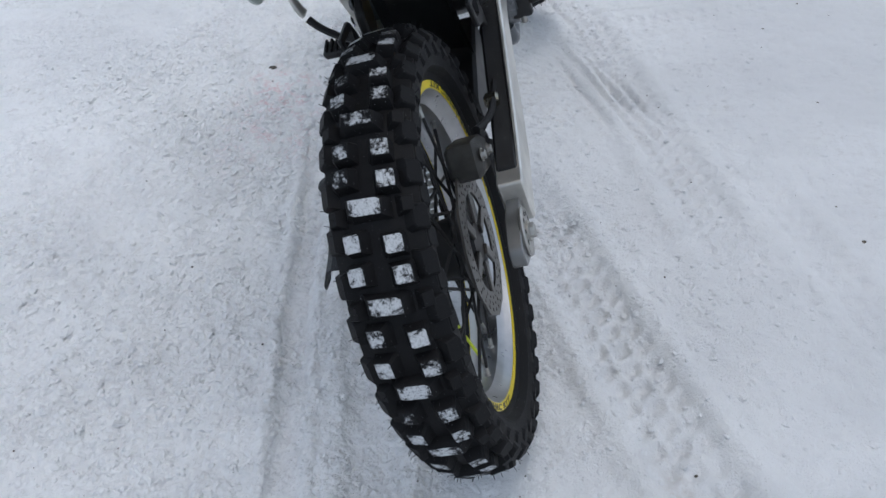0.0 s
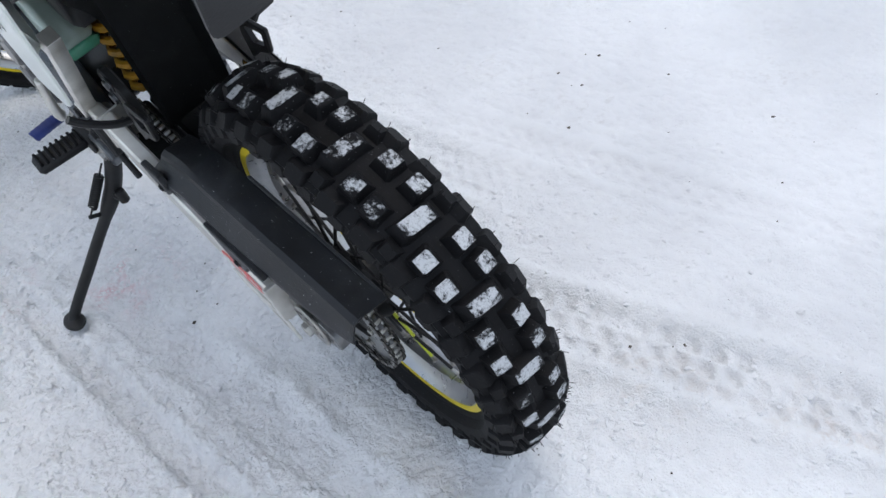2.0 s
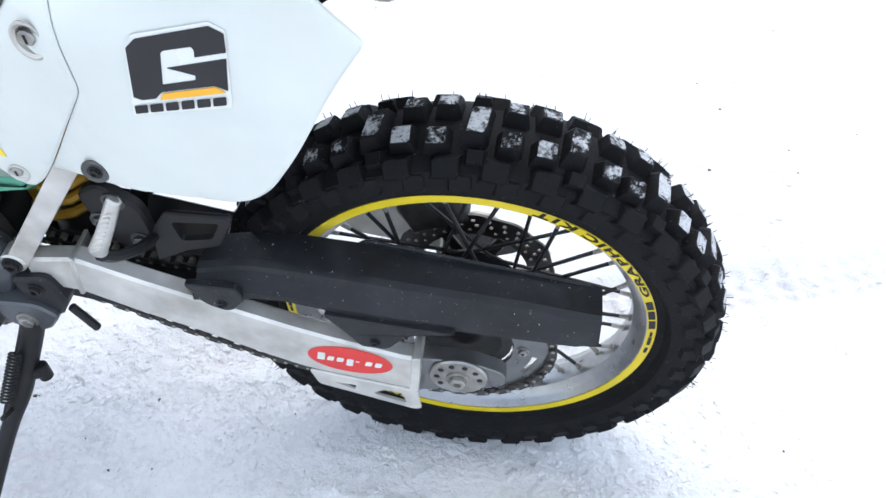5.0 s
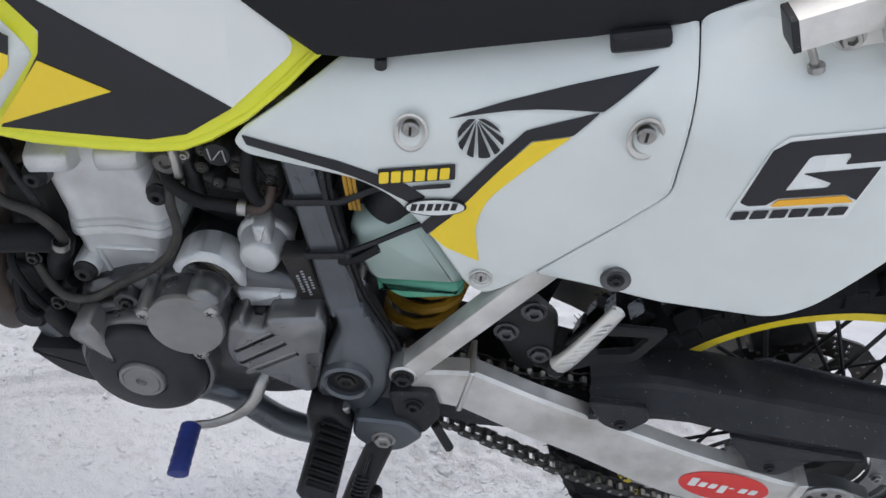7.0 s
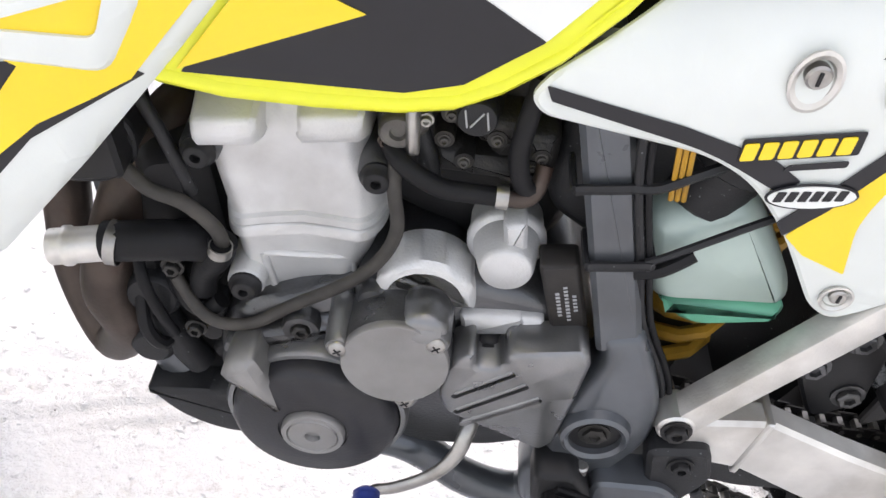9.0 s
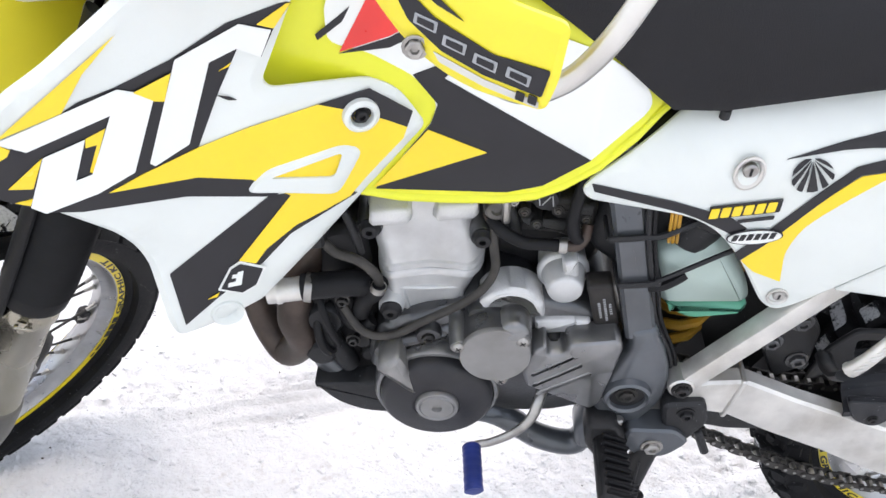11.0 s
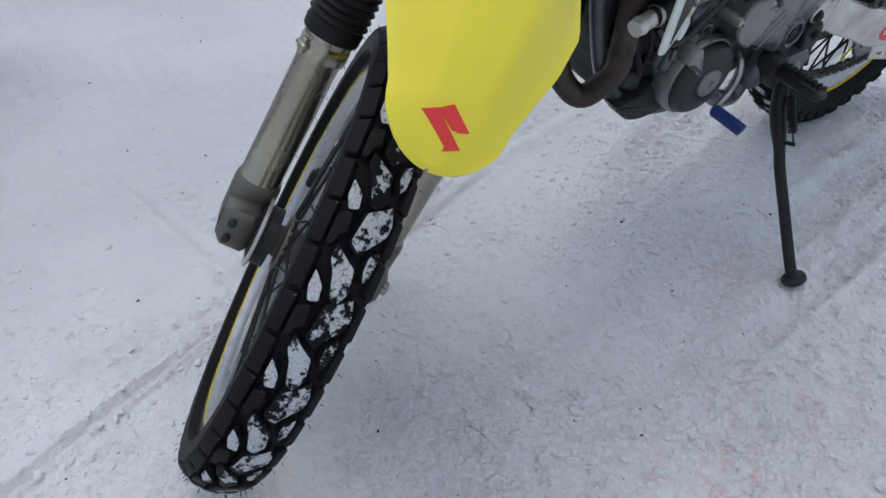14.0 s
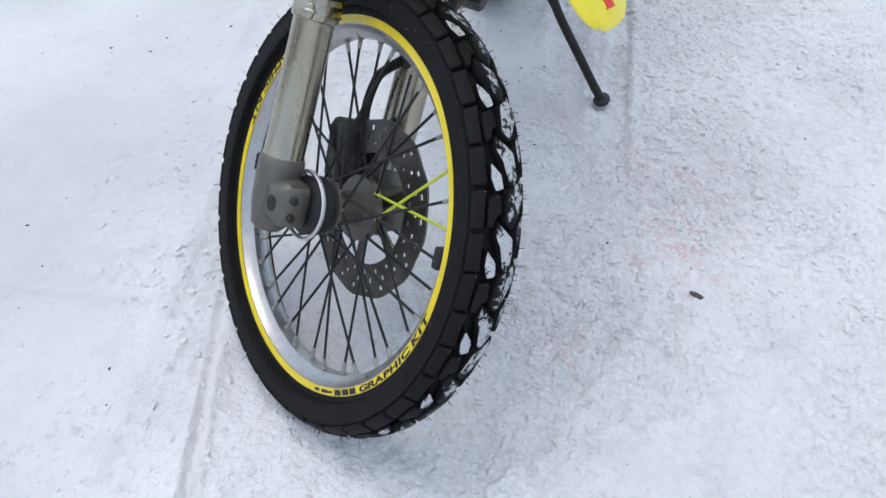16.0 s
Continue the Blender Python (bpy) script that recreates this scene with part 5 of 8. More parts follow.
    S([(1.0038, 0.351), (0.9929, 0.3571), (0.9952, 0.3522)], YELLOW_DECAL, 0.0026, 0.0005)
    S([(0.9811, 0.3864), (0.9721, 0.392), (0.9503, 0.379), (0.9589, 0.357), (0.9737, 0.3489), (0.9939, 0.3606)], WHITE_DECAL, 0.0026, 0.0005, "badge")
    S([(0.9798, 0.3842), (0.9721, 0.3891), (0.9533, 0.3778), (0.9607, 0.359), (0.9734, 0.3521), (0.9908, 0.3621)], BLACK_DECAL, 0.0034, 0.0005, "badge")
    S([(0.9696, 0.3804), (0.973, 0.3633), (0.9848, 0.3632), (0.9836, 0.3684), (0.9772, 0.3687), (0.9766, 0.3732), (0.9803, 0.3736), (0.9792, 0.378), (0.9749, 0.3774), (0.9749, 0.3797)], WHITE_DECAL, 0.0042, 0.0005, "badge")
    # raised rim of the slot, screw boss and the lower dimple
    bp("slot_rim", shell(rounded([(0.961, 0.469), (0.943, 0.491), (0.878, 0.506), (0.862, 0.496), (0.884, 0.450), (0.93, 0.462)], 0.010), shroud_y, 0.004, 0.003, 0.03, holes=[SLOT], lift=0.0042, rim=0.003), WHITE_PLASTIC, "", sh)
    bm = bmesh.new()
    add_lathe(bm, [(0.0165, -0.002), (0.0155, 0.005), (0.012, 0.0075), (0.010, 0.006), (0.0085, 0.0), (0.0, 0.0)], T3(0.8648, shroud_y(0.8648, 0) + 0.001, 0.533) @ pose(0, 0, 0, 0, 0, 20) @ YAX, 28)
    bp("screw_boss", bm, WHITE_PLASTIC, "", sh)
    bolt(sh, (0.8648, shroud_y(0.8648, 0) + 0.001, 0.533), 0.0062, 0.006, material=BLACK_PAINT, axis=(-0.34, 0.94, 0))
    bm = bmesh.new()
    add_lathe(bm, [(0.016, -0.002), (0.0155, 0.001), (0.0145, 0.0018), (0.012, 0.0005), (0.007, -0.006), (0, -0.006)], T3(0.989, shroud_y(0.989, 0) + 0.0015, 0.326) @ pose(0, 0, 0, 0, 0, 20) @ YAX, 24)
    bp("dimple", bm, WHITE_PLASTIC, "", sh)
    bm = bmesh.new()
    add_lathe(bm, [(0.017, -0.002), (0.016, 0.006), (0.012, 0.008), (0.0, 0.006)], T3(0.920, shroud_y(0.920, 0) + 0.001, 0.660) @ pose(0, 0, 0, 0, 0, 20) @ YAX, 24)
    bp("screw_boss", bm, WHITE_PLASTIC, "", sh)
    bolt(sh, (0.921, shroud_y(0.921, 0) + 0.007, 0.664), 0.0062, 0.004, material=BLACK_PAINT, axis=(-0.34, 0.94, 0))

# ---- seat ----
bm = bmesh.new()
rows = []
for x, z0, hw, z1 in ((0.84, 0.70, 0.10, 0.775), (0.80, 0.68, 0.128, 0.775), (0.75, 0.648, 0.138, 0.770), (0.70, 0.614, 0.138, 0.755), (0.655, 0.580, 0.134, 0.725), (0.625, 0.552, 0.126, 0.70), (0.595, 0.5255, 0.117, 0.68), (0.55, 0.527, 0.116, 0.662), (0.47, 0.551, 0.122, 0.655),
                      (0.39, 0.573, 0.126, 0.660), (0.31, 0.597, 0.126, 0.672), (0.22, 0.625, 0.120, 0.690), (0.12, 0.65, 0.110, 0.705), (0.04, 0.67, 0.10, 0.715)):
    sec = [(0.0, z0), (hw - 0.012, z0), (hw - 0.002, z0 + 0.004), (hw, z0 + 0.012), (hw * 0.995, z0 + (z1 - z0) * 0.55), (hw * 0.93, z0 + (z1 - z0) * 0.85), (hw * 0.8, z1), (0, z1 + 0.006)]
    rows.append([bm.verts.new((x, y, z)) for y, z in sec] + [bm.verts.new((x, -y, z)) for y, z in sec[-2:0:-1]])
for a, b in zip(rows, rows[1:]):
    for i in range(len(a)):
        j = (i + 1) % len(a)
        bm.faces.new((a[i], a[j], b[j], b[i]))
bm.faces.new(rows[0])
bm.faces.new(rows[-1])
seat = bp("seat", bm, SEAT_VINYL, "matt black vinyl seat", smooth=50)
bm = bmesh.new()
add_box(bm, (0.044, 0.012, 0.016), T3(0.355, 0.128, 0.582) @ pose(0, 0, 0, 0, 14, 0), 0.003)
bp("seat_strap", bm, BLACK_PLASTIC, "", seat)
bm = bmesh.new()
add_rod(bm, (0.546, 0.106, 0.528), (0.546, 0.106, 0.518), 0.005, seg=10)
bp("seat_stud", bm, BLACK_PLASTIC, "", seat)

# ---- tail: yellow mudguard, black inner mudguard, plate holder, rack ----
bm = bmesh.new()
rows = []
for x, zc, hw, drop in ((0.26, 0.665, 0.095, 0.05), (0.16, 0.655, 0.095, 0.085), (0.06, 0.650, 0.090, 0.085), (-0.04, 0.655, 0.085, 0.055), (-0.16, 0.672, 0.078, 0.035), (-0.28, 0.690, 0.066, 0.025), (-0.36, 0.700, 0.045, 0.018)):
    rows.append([bm.verts.new((x, hw * v, zc - drop * abs(v) ** 2.4)) for v in np.linspace(-1, 1, 13)])
top = rows
under = [[bm.verts.new(v.co + Vector((0, 0, -0.004))) for v in r] for r in rows]
for grid in (top, under):
    for a, b in zip(grid, grid[1:]):
        for i in range(len(a) - 1):
            bm.faces.new((a[i], a[i + 1], b[i + 1], b[i]))
rim = [r[0] for r in top] + top[-1][1:] + [r[-1] for r in top[-2::-1]] + top[0][-2:0:-1]
rim2 = [r[0] for r in under] + under[-1][1:] + [r[-1] for r in under[-2::-1]] + under[0][-2:0:-1]
for i in range(len(rim)):
    j = (i + 1) % len(rim)
    bm.faces.new((rim[i], rim[j], rim2[j], rim2[i]))
tail = bp("rear_mudguard", bm, YELLOW_PLASTIC, "yellow plastic rear mudguard", smooth=50)
for k in range(4):
    x = 0.055 - 0.026 * k
    bm = bmesh.new()
    add_prism(bm, [(x, 0.612 + 0.004 * k), (x - 0.020, 0.615 + 0.004 * k), (x - 0.012, 0.630 + 0.004 * k), (x + 0.008, 0.627 + 0.004 * k)], 0.0885 - 0.0015 * k, 0.0895 - 0.0015 * k, 0.0002)
    bp("mudguard_lettering", bm, BLACK_DECAL, "black bars printed on the mudguard", tail)
# inner mudguard: a black sheet in front of and over the wheel
bm = bmesh.new()
prof = [(0.435, 0.10), (0.405, 0.18), (0.385, 0.27), (0.365, 0.35), (0.32, 0.42), (0.25, 0.475), (0.17, 0.525), (0.09, 0.580), (0.0, 0.618), (-0.12, 0.642), (-0.26, 0.668)]
line = curve_points([(x, 0, z) for x, z in prof], 3)
rows = []
for i, p in enumerate(line):
    d = (line[min(i + 1, len(line) - 1)] - line[max(i - 1, 0)]).normalized()
    nrm = Vector((d.z, 0, -d.x))
    t = i / (len(line) - 1)
    hw = 0.062 + 0.040 * ease((t - 0.30) / 0.2) - 0.045 * ease((t - 0.55) / 0.45)
    sec = []
    for v in (-1, -0.97, -0.8, -0.4, 0, 0.4, 0.8, 0.97, 1):
        sec.append(bm.verts.new(p + Vector((0, hw * v, 0)) - nrm * (0.030 * max(0, abs(v) - 0.75) / 0.25)))
    rows.append(sec)
for a, b in zip(rows, rows[1:]):
    for i in range(len(a) - 1):
        bm.faces.new((a[i], a[i + 1], b[i + 1], b[i]))
bmesh.ops.solidify(bm, geom=bm.faces[:], thickness=0.003)
bp("inner_mudguard", bm, BLACK_PLASTIC, "black plastic inner mudguard over the wheel", smooth=45)
# under-seat box and airbox
bm = bmesh.new()
add_prism(bm, rounded([(0.635, 0.33), (0.63, 0.47), (0.56, 0.52), (0.33, 0.585), (0.20, 0.60), (0.16, 0.56), (0.25, 0.50), (0.34, 0.43), (0.385, 0.33), (0.46, 0.33), (0.50, 0.37), (0.535, 0.30), (0.575, 0.29)], 0.02), -0.095, 0.086, 0.01)
bp("airbox", bm, BLACK_PLASTIC, "black plastic airbox", smooth=50)
# number plate holder with indicators
bm = bmesh.new()
add_prism(bm, rounded([(-0.11, 0), (0.11, 0), (0.115, 0.10), (0.06, 0.20), (-0.06, 0.20), (-0.115, 0.10)], 0.012), -0.003, 0.003, 0.001, m=T3(-0.29, 0, 0.597) @ pose(0, 0, 0, -28, 0, 90))
holder = bp("plate_holder", bm, BLACK_PLASTIC, "black plastic number plate holder")
for s in (1, -1):
    bm = bmesh.new()
    add_rod(bm, (-0.27, s * 0.06, 0.690), (-0.30, s * 0.10, 0.690), 0.010)
    ind = bp("rear_indicator", bm, BLACK_PLASTIC, "rear indicator with an orange lens")
    bm = bmesh.new()
    add_lathe(bm, [(0, -0.03), (0.020, -0.028), (0.030, -0.010), (0.033, 0.0), (0.030, 0.008), (0, 0.012)], T3(-0.317, s * 0.125, 0.690) @ pose(0, 0, 0, 0, 90, 0) @ Matrix.Diagonal((0.65, 1.0, 0.9, 1)), 24)
    bp("lens", bm, ORANGE_LENS, "orange lens", ind)
    # rack: box tube, bent tube, bracket with its bolts
    bm = bmesh.new()
    m, L = axis_to((0.267, s * 0.165, 0.6235), (0.10, s * 0.150, 0.700))
    add_prism(bm, rounded([(-0.0125, -0.0125), (0.0125, -0.0125), (0.0125, 0.0125), (-0.0125, 0.0125)], 0.002, 2), 0, L, 0.0006, m=m @ Matrix.Rotation(math.pi / 2, 4, "X"))
    rack = bp("luggage_rack", bm, ALLOY_LIGHT, "bare aluminium luggage rack")
    bm = bmesh.new()
    add_prism(bm, rounded([(-0.0128, -0.0128), (0.0128, -0.0128), (0.0128, 0.0128), (-0.0128, 0.0128)], 0.002, 2), -0.004, 0.0015, 0.0006, m=m @ Matrix.Rotation(math.pi / 2, 4, "X"))
    bp("end_cap", bm, BLACK_PLASTIC, "", rack)
    bm = bmesh.new()
    add_tube(bm, [(0.216, s * 0.158, 0.668), (0.207, s * 0.170, 0.642), (0.196, s * 0.174, 0.624), (0.172, s * 0.174, 0.619), (0.127, s * 0.174, 0.630), (0.075, s * 0.174, 0.652), (0.060, s * 0.172, 0.680), (0.052, s * 0.165, 0.72)], 0.0095, 14, 6)
    bp("rack_tube", bm, ALLOY, "satin bent tube", rack)
    bm = bmesh.new()
    add_prism(bm, rounded([(0.245, 0.640), (0.236, 0.606, 0.014), (0.208, 0.600, 0.014), (0.190, 0.615), (0.128, 0.607), (0.096, 0.600), (0.076, 0.592, 0.02), (0.056, 0.573, 0.018), (0.034, 0.593, 0.014), (0.036, 0.615, 0.01), (0.060, 0.622), (0.064, 0.665), (0.20, 0.675)], 0.006), s * 0.146, s * 0.150, 0.0008,
              holes=[circle(0.043, 0.606, 0.0065, 12, 0.0045)])
    bp("rack_bracket", bm, ALLOY, "flat grey bracket", rack)
    bolt(rack, (0.222, s * 0.150, 0.615), 0.008, 0.007, s)
    bolt(rack, (0.0525, s * 0.150, 0.588), 0.011, 0.009, s)
    bm = bmesh.new()
    add_rod(bm, (0.252, s * 0.160, 0.615), (0.240, s * 0.162, 0.594), 0.003, seg=10)
    add_rod(bm, (0.241, s * 0.162, 0.597), (0.239, s * 0.162, 0.592), 0.006, seg=10)
    bp("rack_screw", bm, STEEL, "", rack)
# a lock under the tail
bm = bmesh.new()
add_prism(bm, rounded([(-0.07, 0.632), (-0.085, 0.612), (-0.135, 0.604), (-0.142, 0.64), (-0.10, 0.66)], 0.006), 0.075, 0.115, 0.003)
lk = bp("tail_lock", bm, BLACK_PLASTIC, "black lock housing with a chrome barrel")
bm = bmesh.new()
add_lathe(bm, [(0, 0), (0.011, 0), (0.011, 0.004), (0.009, 0.006), (0, 0.006)], T3(-0.125, 0.115, 0.620) @ YAX, 20)
bp("lock_barrel", bm, STEEL, "chrome lock barrel", lk)
bm = bmesh.new()
add_box(bm, (0.0022, 0.001, 0.010), T3(-0.125, 0.1215, 0.620), 0.0003)
bp("key_slot", bm, BLACK_PAINT, "", lk)


# ---- swingarm, chain guard, chain ----
def plate(name, outline, y0, y1, material, label="", parent=None, r=0.006, edge=0.0015, holes=(), smooth=35):
    bm = bmesh.new()
    add_prism(bm, rounded(outline, r), y0, y1, edge, holes)
    return bp(name, bm, material, label, parent, None, smooth)


ARM_TOP = [(0.500, 0.178), (0.434, 0.1875), (0.364, 0.157), (0.270, 0.1215, 0.03), (0.180, 0.088, 0.03), (0.066, 0.0565), (0.046, 0.056)]
ARM_LOW = [(0.050, -0.020), (0.183, 0.0030, 0.02), (0.236, 0.0250, 0.03), (0.304, 0.0600), (0.381, 0.0930), (0.4435, 0.1245), (0.50, 0.132)]
arm = plate("swingarm", ARM_TOP + ARM_LOW, 0.113, 0.137, ALLOY_LIGHT, "bare aluminium swingarm", edge=0.0035)
plate("swingarm_beam", ARM_TOP + ARM_LOW, -0.132, -0.092, ALLOY, "", arm, edge=0.003)
for y0, y1 in ((0.100, 0.124), (-0.120, -0.096)):
    plate("pivot_casting", [(0.575, 0.152), (0.50, 0.158), (0.434, 0.170), (0.4435, 0.110), (0.50, 0.104), (0.575, 0.108)], y0, y1, COVER_LIGHT, "grey swingarm pivot casting", arm, 0.010, 0.004)
bm = bmesh.new()
add_rod(bm, (0.5655, -0.096, 0.140), (0.5655, 0.100, 0.140), 0.030, seg=24)
bp("pivot_tube", bm, BLACK_PAINT, "black cross tube at the pivot", arm)
# added dark block, so that no bright snow shows behind the chain
plate("inner_web", [(0.548, 0.105), (0.42, 0.085), (0.300, 0.060), (0.300, 0.010), (0.42, -0.010), (0.548, 0.030)], -0.060, 0.040, BLACK_PAINT, "black block added to darken the gap behind the chain", arm, 0.012, 0.006)
# added black strip: the dark hose, and shade along the beam's top
plate("brake_hose_cover", [(0.430, 0.193), (0.364, 0.163), (0.270, 0.128, 0.03), (0.180, 0.094, 0.03), (0.075, 0.064), (0.080, 0.050), (0.180, 0.080), (0.364, 0.148), (0.43, 0.178)], -0.126, -0.094, BLACK_PLASTIC, "black strip added to darken the beam top along the brake hose", arm, 0.004, 0.003)
plate("weld", [(0.4390, 0.1890), (0.4330, 0.1895), (0.4420, 0.1215), (0.4480, 0.1220)], 0.092, 0.1392, ALLOY, "", arm, 0.002)
plate("chain_guide", [(0.186, 0.0075), (0.050, -0.0165), (0.0455, -0.060), (0.056, -0.063), (0.177, -0.0235)], 0.137, 0.1405, ALLOY_LIGHT, "flat plate with triangular holes", arm, 0.004, 0.0008,
      holes=[rounded([(0.158, -0.0145), (0.128, -0.018), (0.130, -0.0295)], 0.003, 2), rounded([(0.108, -0.0335), (0.092, -0.0215), (0.070, -0.025), (0.064, -0.0485)], 0.004, 2)])
plate("end_rib", [(0.0540, 0.062), (0.0430, 0.064), (0.0480, -0.012), (0.0600, -0.014)], 0.096, 0.1420, ALLOY_LIGHT, "", arm, 0.003, 0.001)
for s in (1, -1):
    plate("axle_plate", [(0.06, 0.026), (-0.01, 0.032, 0.02), (-0.058, 0.012, 0.02), (-0.060, -0.016, 0.01), (-0.01, -0.038, 0.02), (0.06, -0.050)], s * 0.098, s * 0.119, COVER_GREY, "", arm, 0.006, 0.0015)
    bm = bmesh.new()
    add_lathe(bm, [(0, 0), (0.036, 0), (0.037, 0.003), (0.035, 0.0055), (0.012, 0.0055), (0.0, 0.0055)], T3(0, s * 0.119, 0) @ pose(0, 0, 0, -90 * s), 32)
    adj = bp("axle_adjuster", bm, STEEL, "round chain adjuster with holes", arm)
    for k in range(7):
        a = -0.6 + k * 0.62
        bm = bmesh.new()
        add_lathe(bm, [(0, 0), (0.0038, 0), (0.0038, 0.0004), (0, 0.0004)], T3(0.027 * math.cos(a), s * 0.1247, 0.027 * math.sin(a)) @ pose(0, 0, 0, -90 * s), 10)
        bp("adjuster_hole", bm, BLACK_PAINT, "", arm)
    bolt(arm, (0, s * 0.1245, 0), 0.0115, 0.009, s, name="axle_nut")
# oval sticker on the arm
bm = bmesh.new()
oval = [(0.1315 + 0.0525 * math.cos(t), 0.0375 + 0.0275 * math.sin(t) + 0.004 * math.cos(t)) for t in np.linspace(0, 2 * math.pi, 33)[:-1]]
bp("oval_sticker", shell(oval, lambda x, z: 0.1376, 0.0004, 0, 0.03, lift=0.0004), RED_DECAL, "red oval sticker", arm)
for k, (wide, low, high) in enumerate(((1.0, -0.008, 0.009), (0.9, -0.007, 0.003), (0.9, -0.007, 0.003), (0.9, -0.013, 0.003), (0.5, -0.002, 0.001), (0.9, -0.007, 0.003), (0.9, -0.007, 0.003))):
    x = 0.170 - 0.0118 * k
    z = 0.0415 - 0.0010 * k
    w = 0.0092 * wide
    bp("sticker_bar", shell(rounded([(x, z + high), (x - w, z + high - 0.0008), (x - w + 0.0028, z + low), (x + 0.0028, z + low + 0.0008)], 0.0015, 2), lambda x, z: 0.1376, 0.0004, 0, 0.03, lift=0.0012), WHITE_DECAL, "", arm)
# chain guard: a folded black strip over the chain
bm = bmesh.new()
rows = []
for x, zt, zr, zb, yo in ((0.306, 0.152, 0.154, 0.134, 0.134), (0.258, 0.166, 0.168, 0.142, 0.134), (0.237, 0.169, 0.170, 0.146, 0.132), (0.20, 0.172, 0.168, 0.144, 0.130), (0.123, 0.167, 0.160, 0.130, 0.130), (0.05, 0.153, 0.152, 0.122, 0.129), (-0.06, 0.139, 0.142, 0.110, 0.125), (-0.135, 0.129, 0.131, 0.098, 0.119), (-0.161, 0.125, 0.128, 0.104, 0.117)):
    rows.append([(x, 0.058, zt), (x, 0.100, zr + 0.003), (x, 0.107, zr), (x, 0.110, zr - 0.005), (x, yo, zb + 0.006), (x, yo + 0.001, zb)])
gv = [[bm.verts.new(p) for p in r] for r in rows]
for a, b in zip(gv, gv[1:]):
    for i in range(5):
        bm.faces.new((a[i], a[i + 1], b[i + 1], b[i]))
bmesh.ops.recalc_face_normals(bm, faces=bm.faces)
bmesh.ops.solidify(bm, geom=bm.faces[:], thickness=-0.0028)
guard = bp("chain_guard", bm, GUARD_PLASTIC, "black textured plastic chain guard with snow specks", smooth=20)
plate("guard_tab", [(0.312, 0.166), (0.293, 0.130, 0.012), (0.264, 0.119, 0.012), (0.243, 0.146), (0.250, 0.166)], 0.1300, 0.1400, GUARD_PLASTIC, "", guard)
plate("guard_tab", [(0.155, 0.134), (0.124, 0.092), (0.115, 0.076, 0.008), (0.082, 0.074, 0.01), (0.058, 0.108), (0.000, 0.120)], 0.1300, 0.1400, GUARD_PLASTIC, "", guard)
plate("guard_fin", [(0.128, 0.166), (0.116, 0.176), (-0.150, 0.131), (-0.155, 0.122)], 0.055, 0.059, GUARD_PLASTIC, "", guard)
bolt(guard, (0.2720, 0.1400, 0.1350), 0.0055, 0.003, material=BLACK_PAINT)
bolt(guard, (0.0965, 0.1400, 0.0885), 0.0055, 0.003, material=BLACK_PAINT)

plate("chain_slider", [(0.520, 0.118), (0.40, 0.106), (0.323, 0.099), (0.262, 0.094), (0.26, 0.070), (0.42, 0.062), (0.52, 0.08)], 0.046, 0.1128, BLACK_PLASTIC, "black chain slider", arm, 0.006, 0.004)
bolt(arm, (0.320, 0.1080, 0.112), 0.0095, 0.008, material=BLACK_PAINT)
# chain: pitch 15.9 mm, round both sprockets
FS, FR, RR = Vector((0.612, 0.0, 0.118)), 0.034, 0.1155
line = []
for k in range(13):
    t = radians(96 + 172 * k / 12)
    line.append(Vector((RR * math.cos(t), 0.0695, RR * math.sin(t))))
for x, z in ((0.10, -0.1155), (0.18, -0.106), (0.27, -0.080), (0.38, -0.030), (0.475, 0.018), (0.56, 0.064)):
    line.append(Vector((x, 0.0695, z)))
for k in range(7):
    t = radians(-70 + 170 * k / 6)
    line.append(Vector((FS.x + FR * math.cos(t), 0.0695, FS.z + FR * math.sin(t))))
for x, z in ((0.485, 0.135), (0.40, 0.119), (0.323, 0.112), (0.15, 0.1125)):
    line.append(Vector((x, 0.0695, z)))
dense = curve_points(line, 12, closed=True)
dist = [0.0]
for a, b in zip(dense, dense[1:] + dense[:1]):
    dist.append(dist[-1] + (b - a).length)
count = round(dist[-1] / 0.0159 / 2) * 2
spots = []
i = 0
for k in range(count):
    s = dist[-1] * k / count
    while dist[i + 1] < s:
        i += 1
    a, b = dense[i % len(dense)], dense[(i + 1) % len(dense)]
    spots.append(a + (b - a) * ((s - dist[i]) / max(1e-9, dist[i + 1] - dist[i])))
bm = bmesh.new()
for p in spots:
    add_lathe(bm, [(0, -0.0105), (0.0026, -0.0105), (0.0026, -0.0085), (0.0048, -0.0040), (0.0048, 0.0040), (0.0026, 0.0085), (0.0026, 0.0105), (0, 0.0105)], T3(*p) @ YAX, 6)
chain = bp("chain", bm, STEEL, "dirty steel roller chain")
bm = bmesh.new()
link_line = rounded([(-0.0125, -0.004), (-0.006, -0.0065), (0, -0.0048), (0.006, -0.0065), (0.0125, -0.004), (0.0125, 0.004), (0.006, 0.0065), (0, 0.0048), (-0.006, 0.0065), (-0.0125, 0.004)], 0.003, 1)
for y in (-0.0062, 0.0062):
    add_prism(bm, link_line, y - 0.001, y + 0.001, 0.0003)
inner_link = finish(bm)
bm = bmesh.new()
for y in (-0.0088, 0.0088):
    add_prism(bm, link_line, y - 0.001, y + 0.001, 0.0003)
outer_link = finish(bm)
for me in (inner_link, outer_link):
    me.materials.append(CHAIN_STEEL)
for k in range(count):
    p, q = spots[k], spots[(k + 1) % count]
    d = q - p
    part("chain_link", inner_link if k % 2 else outer_link, None, chain, "", T3(*((p + q) / 2)) @ Matrix.Rotation(-math.atan2(d.z, d.x), 4, "Y"))
bm = bmesh.new()
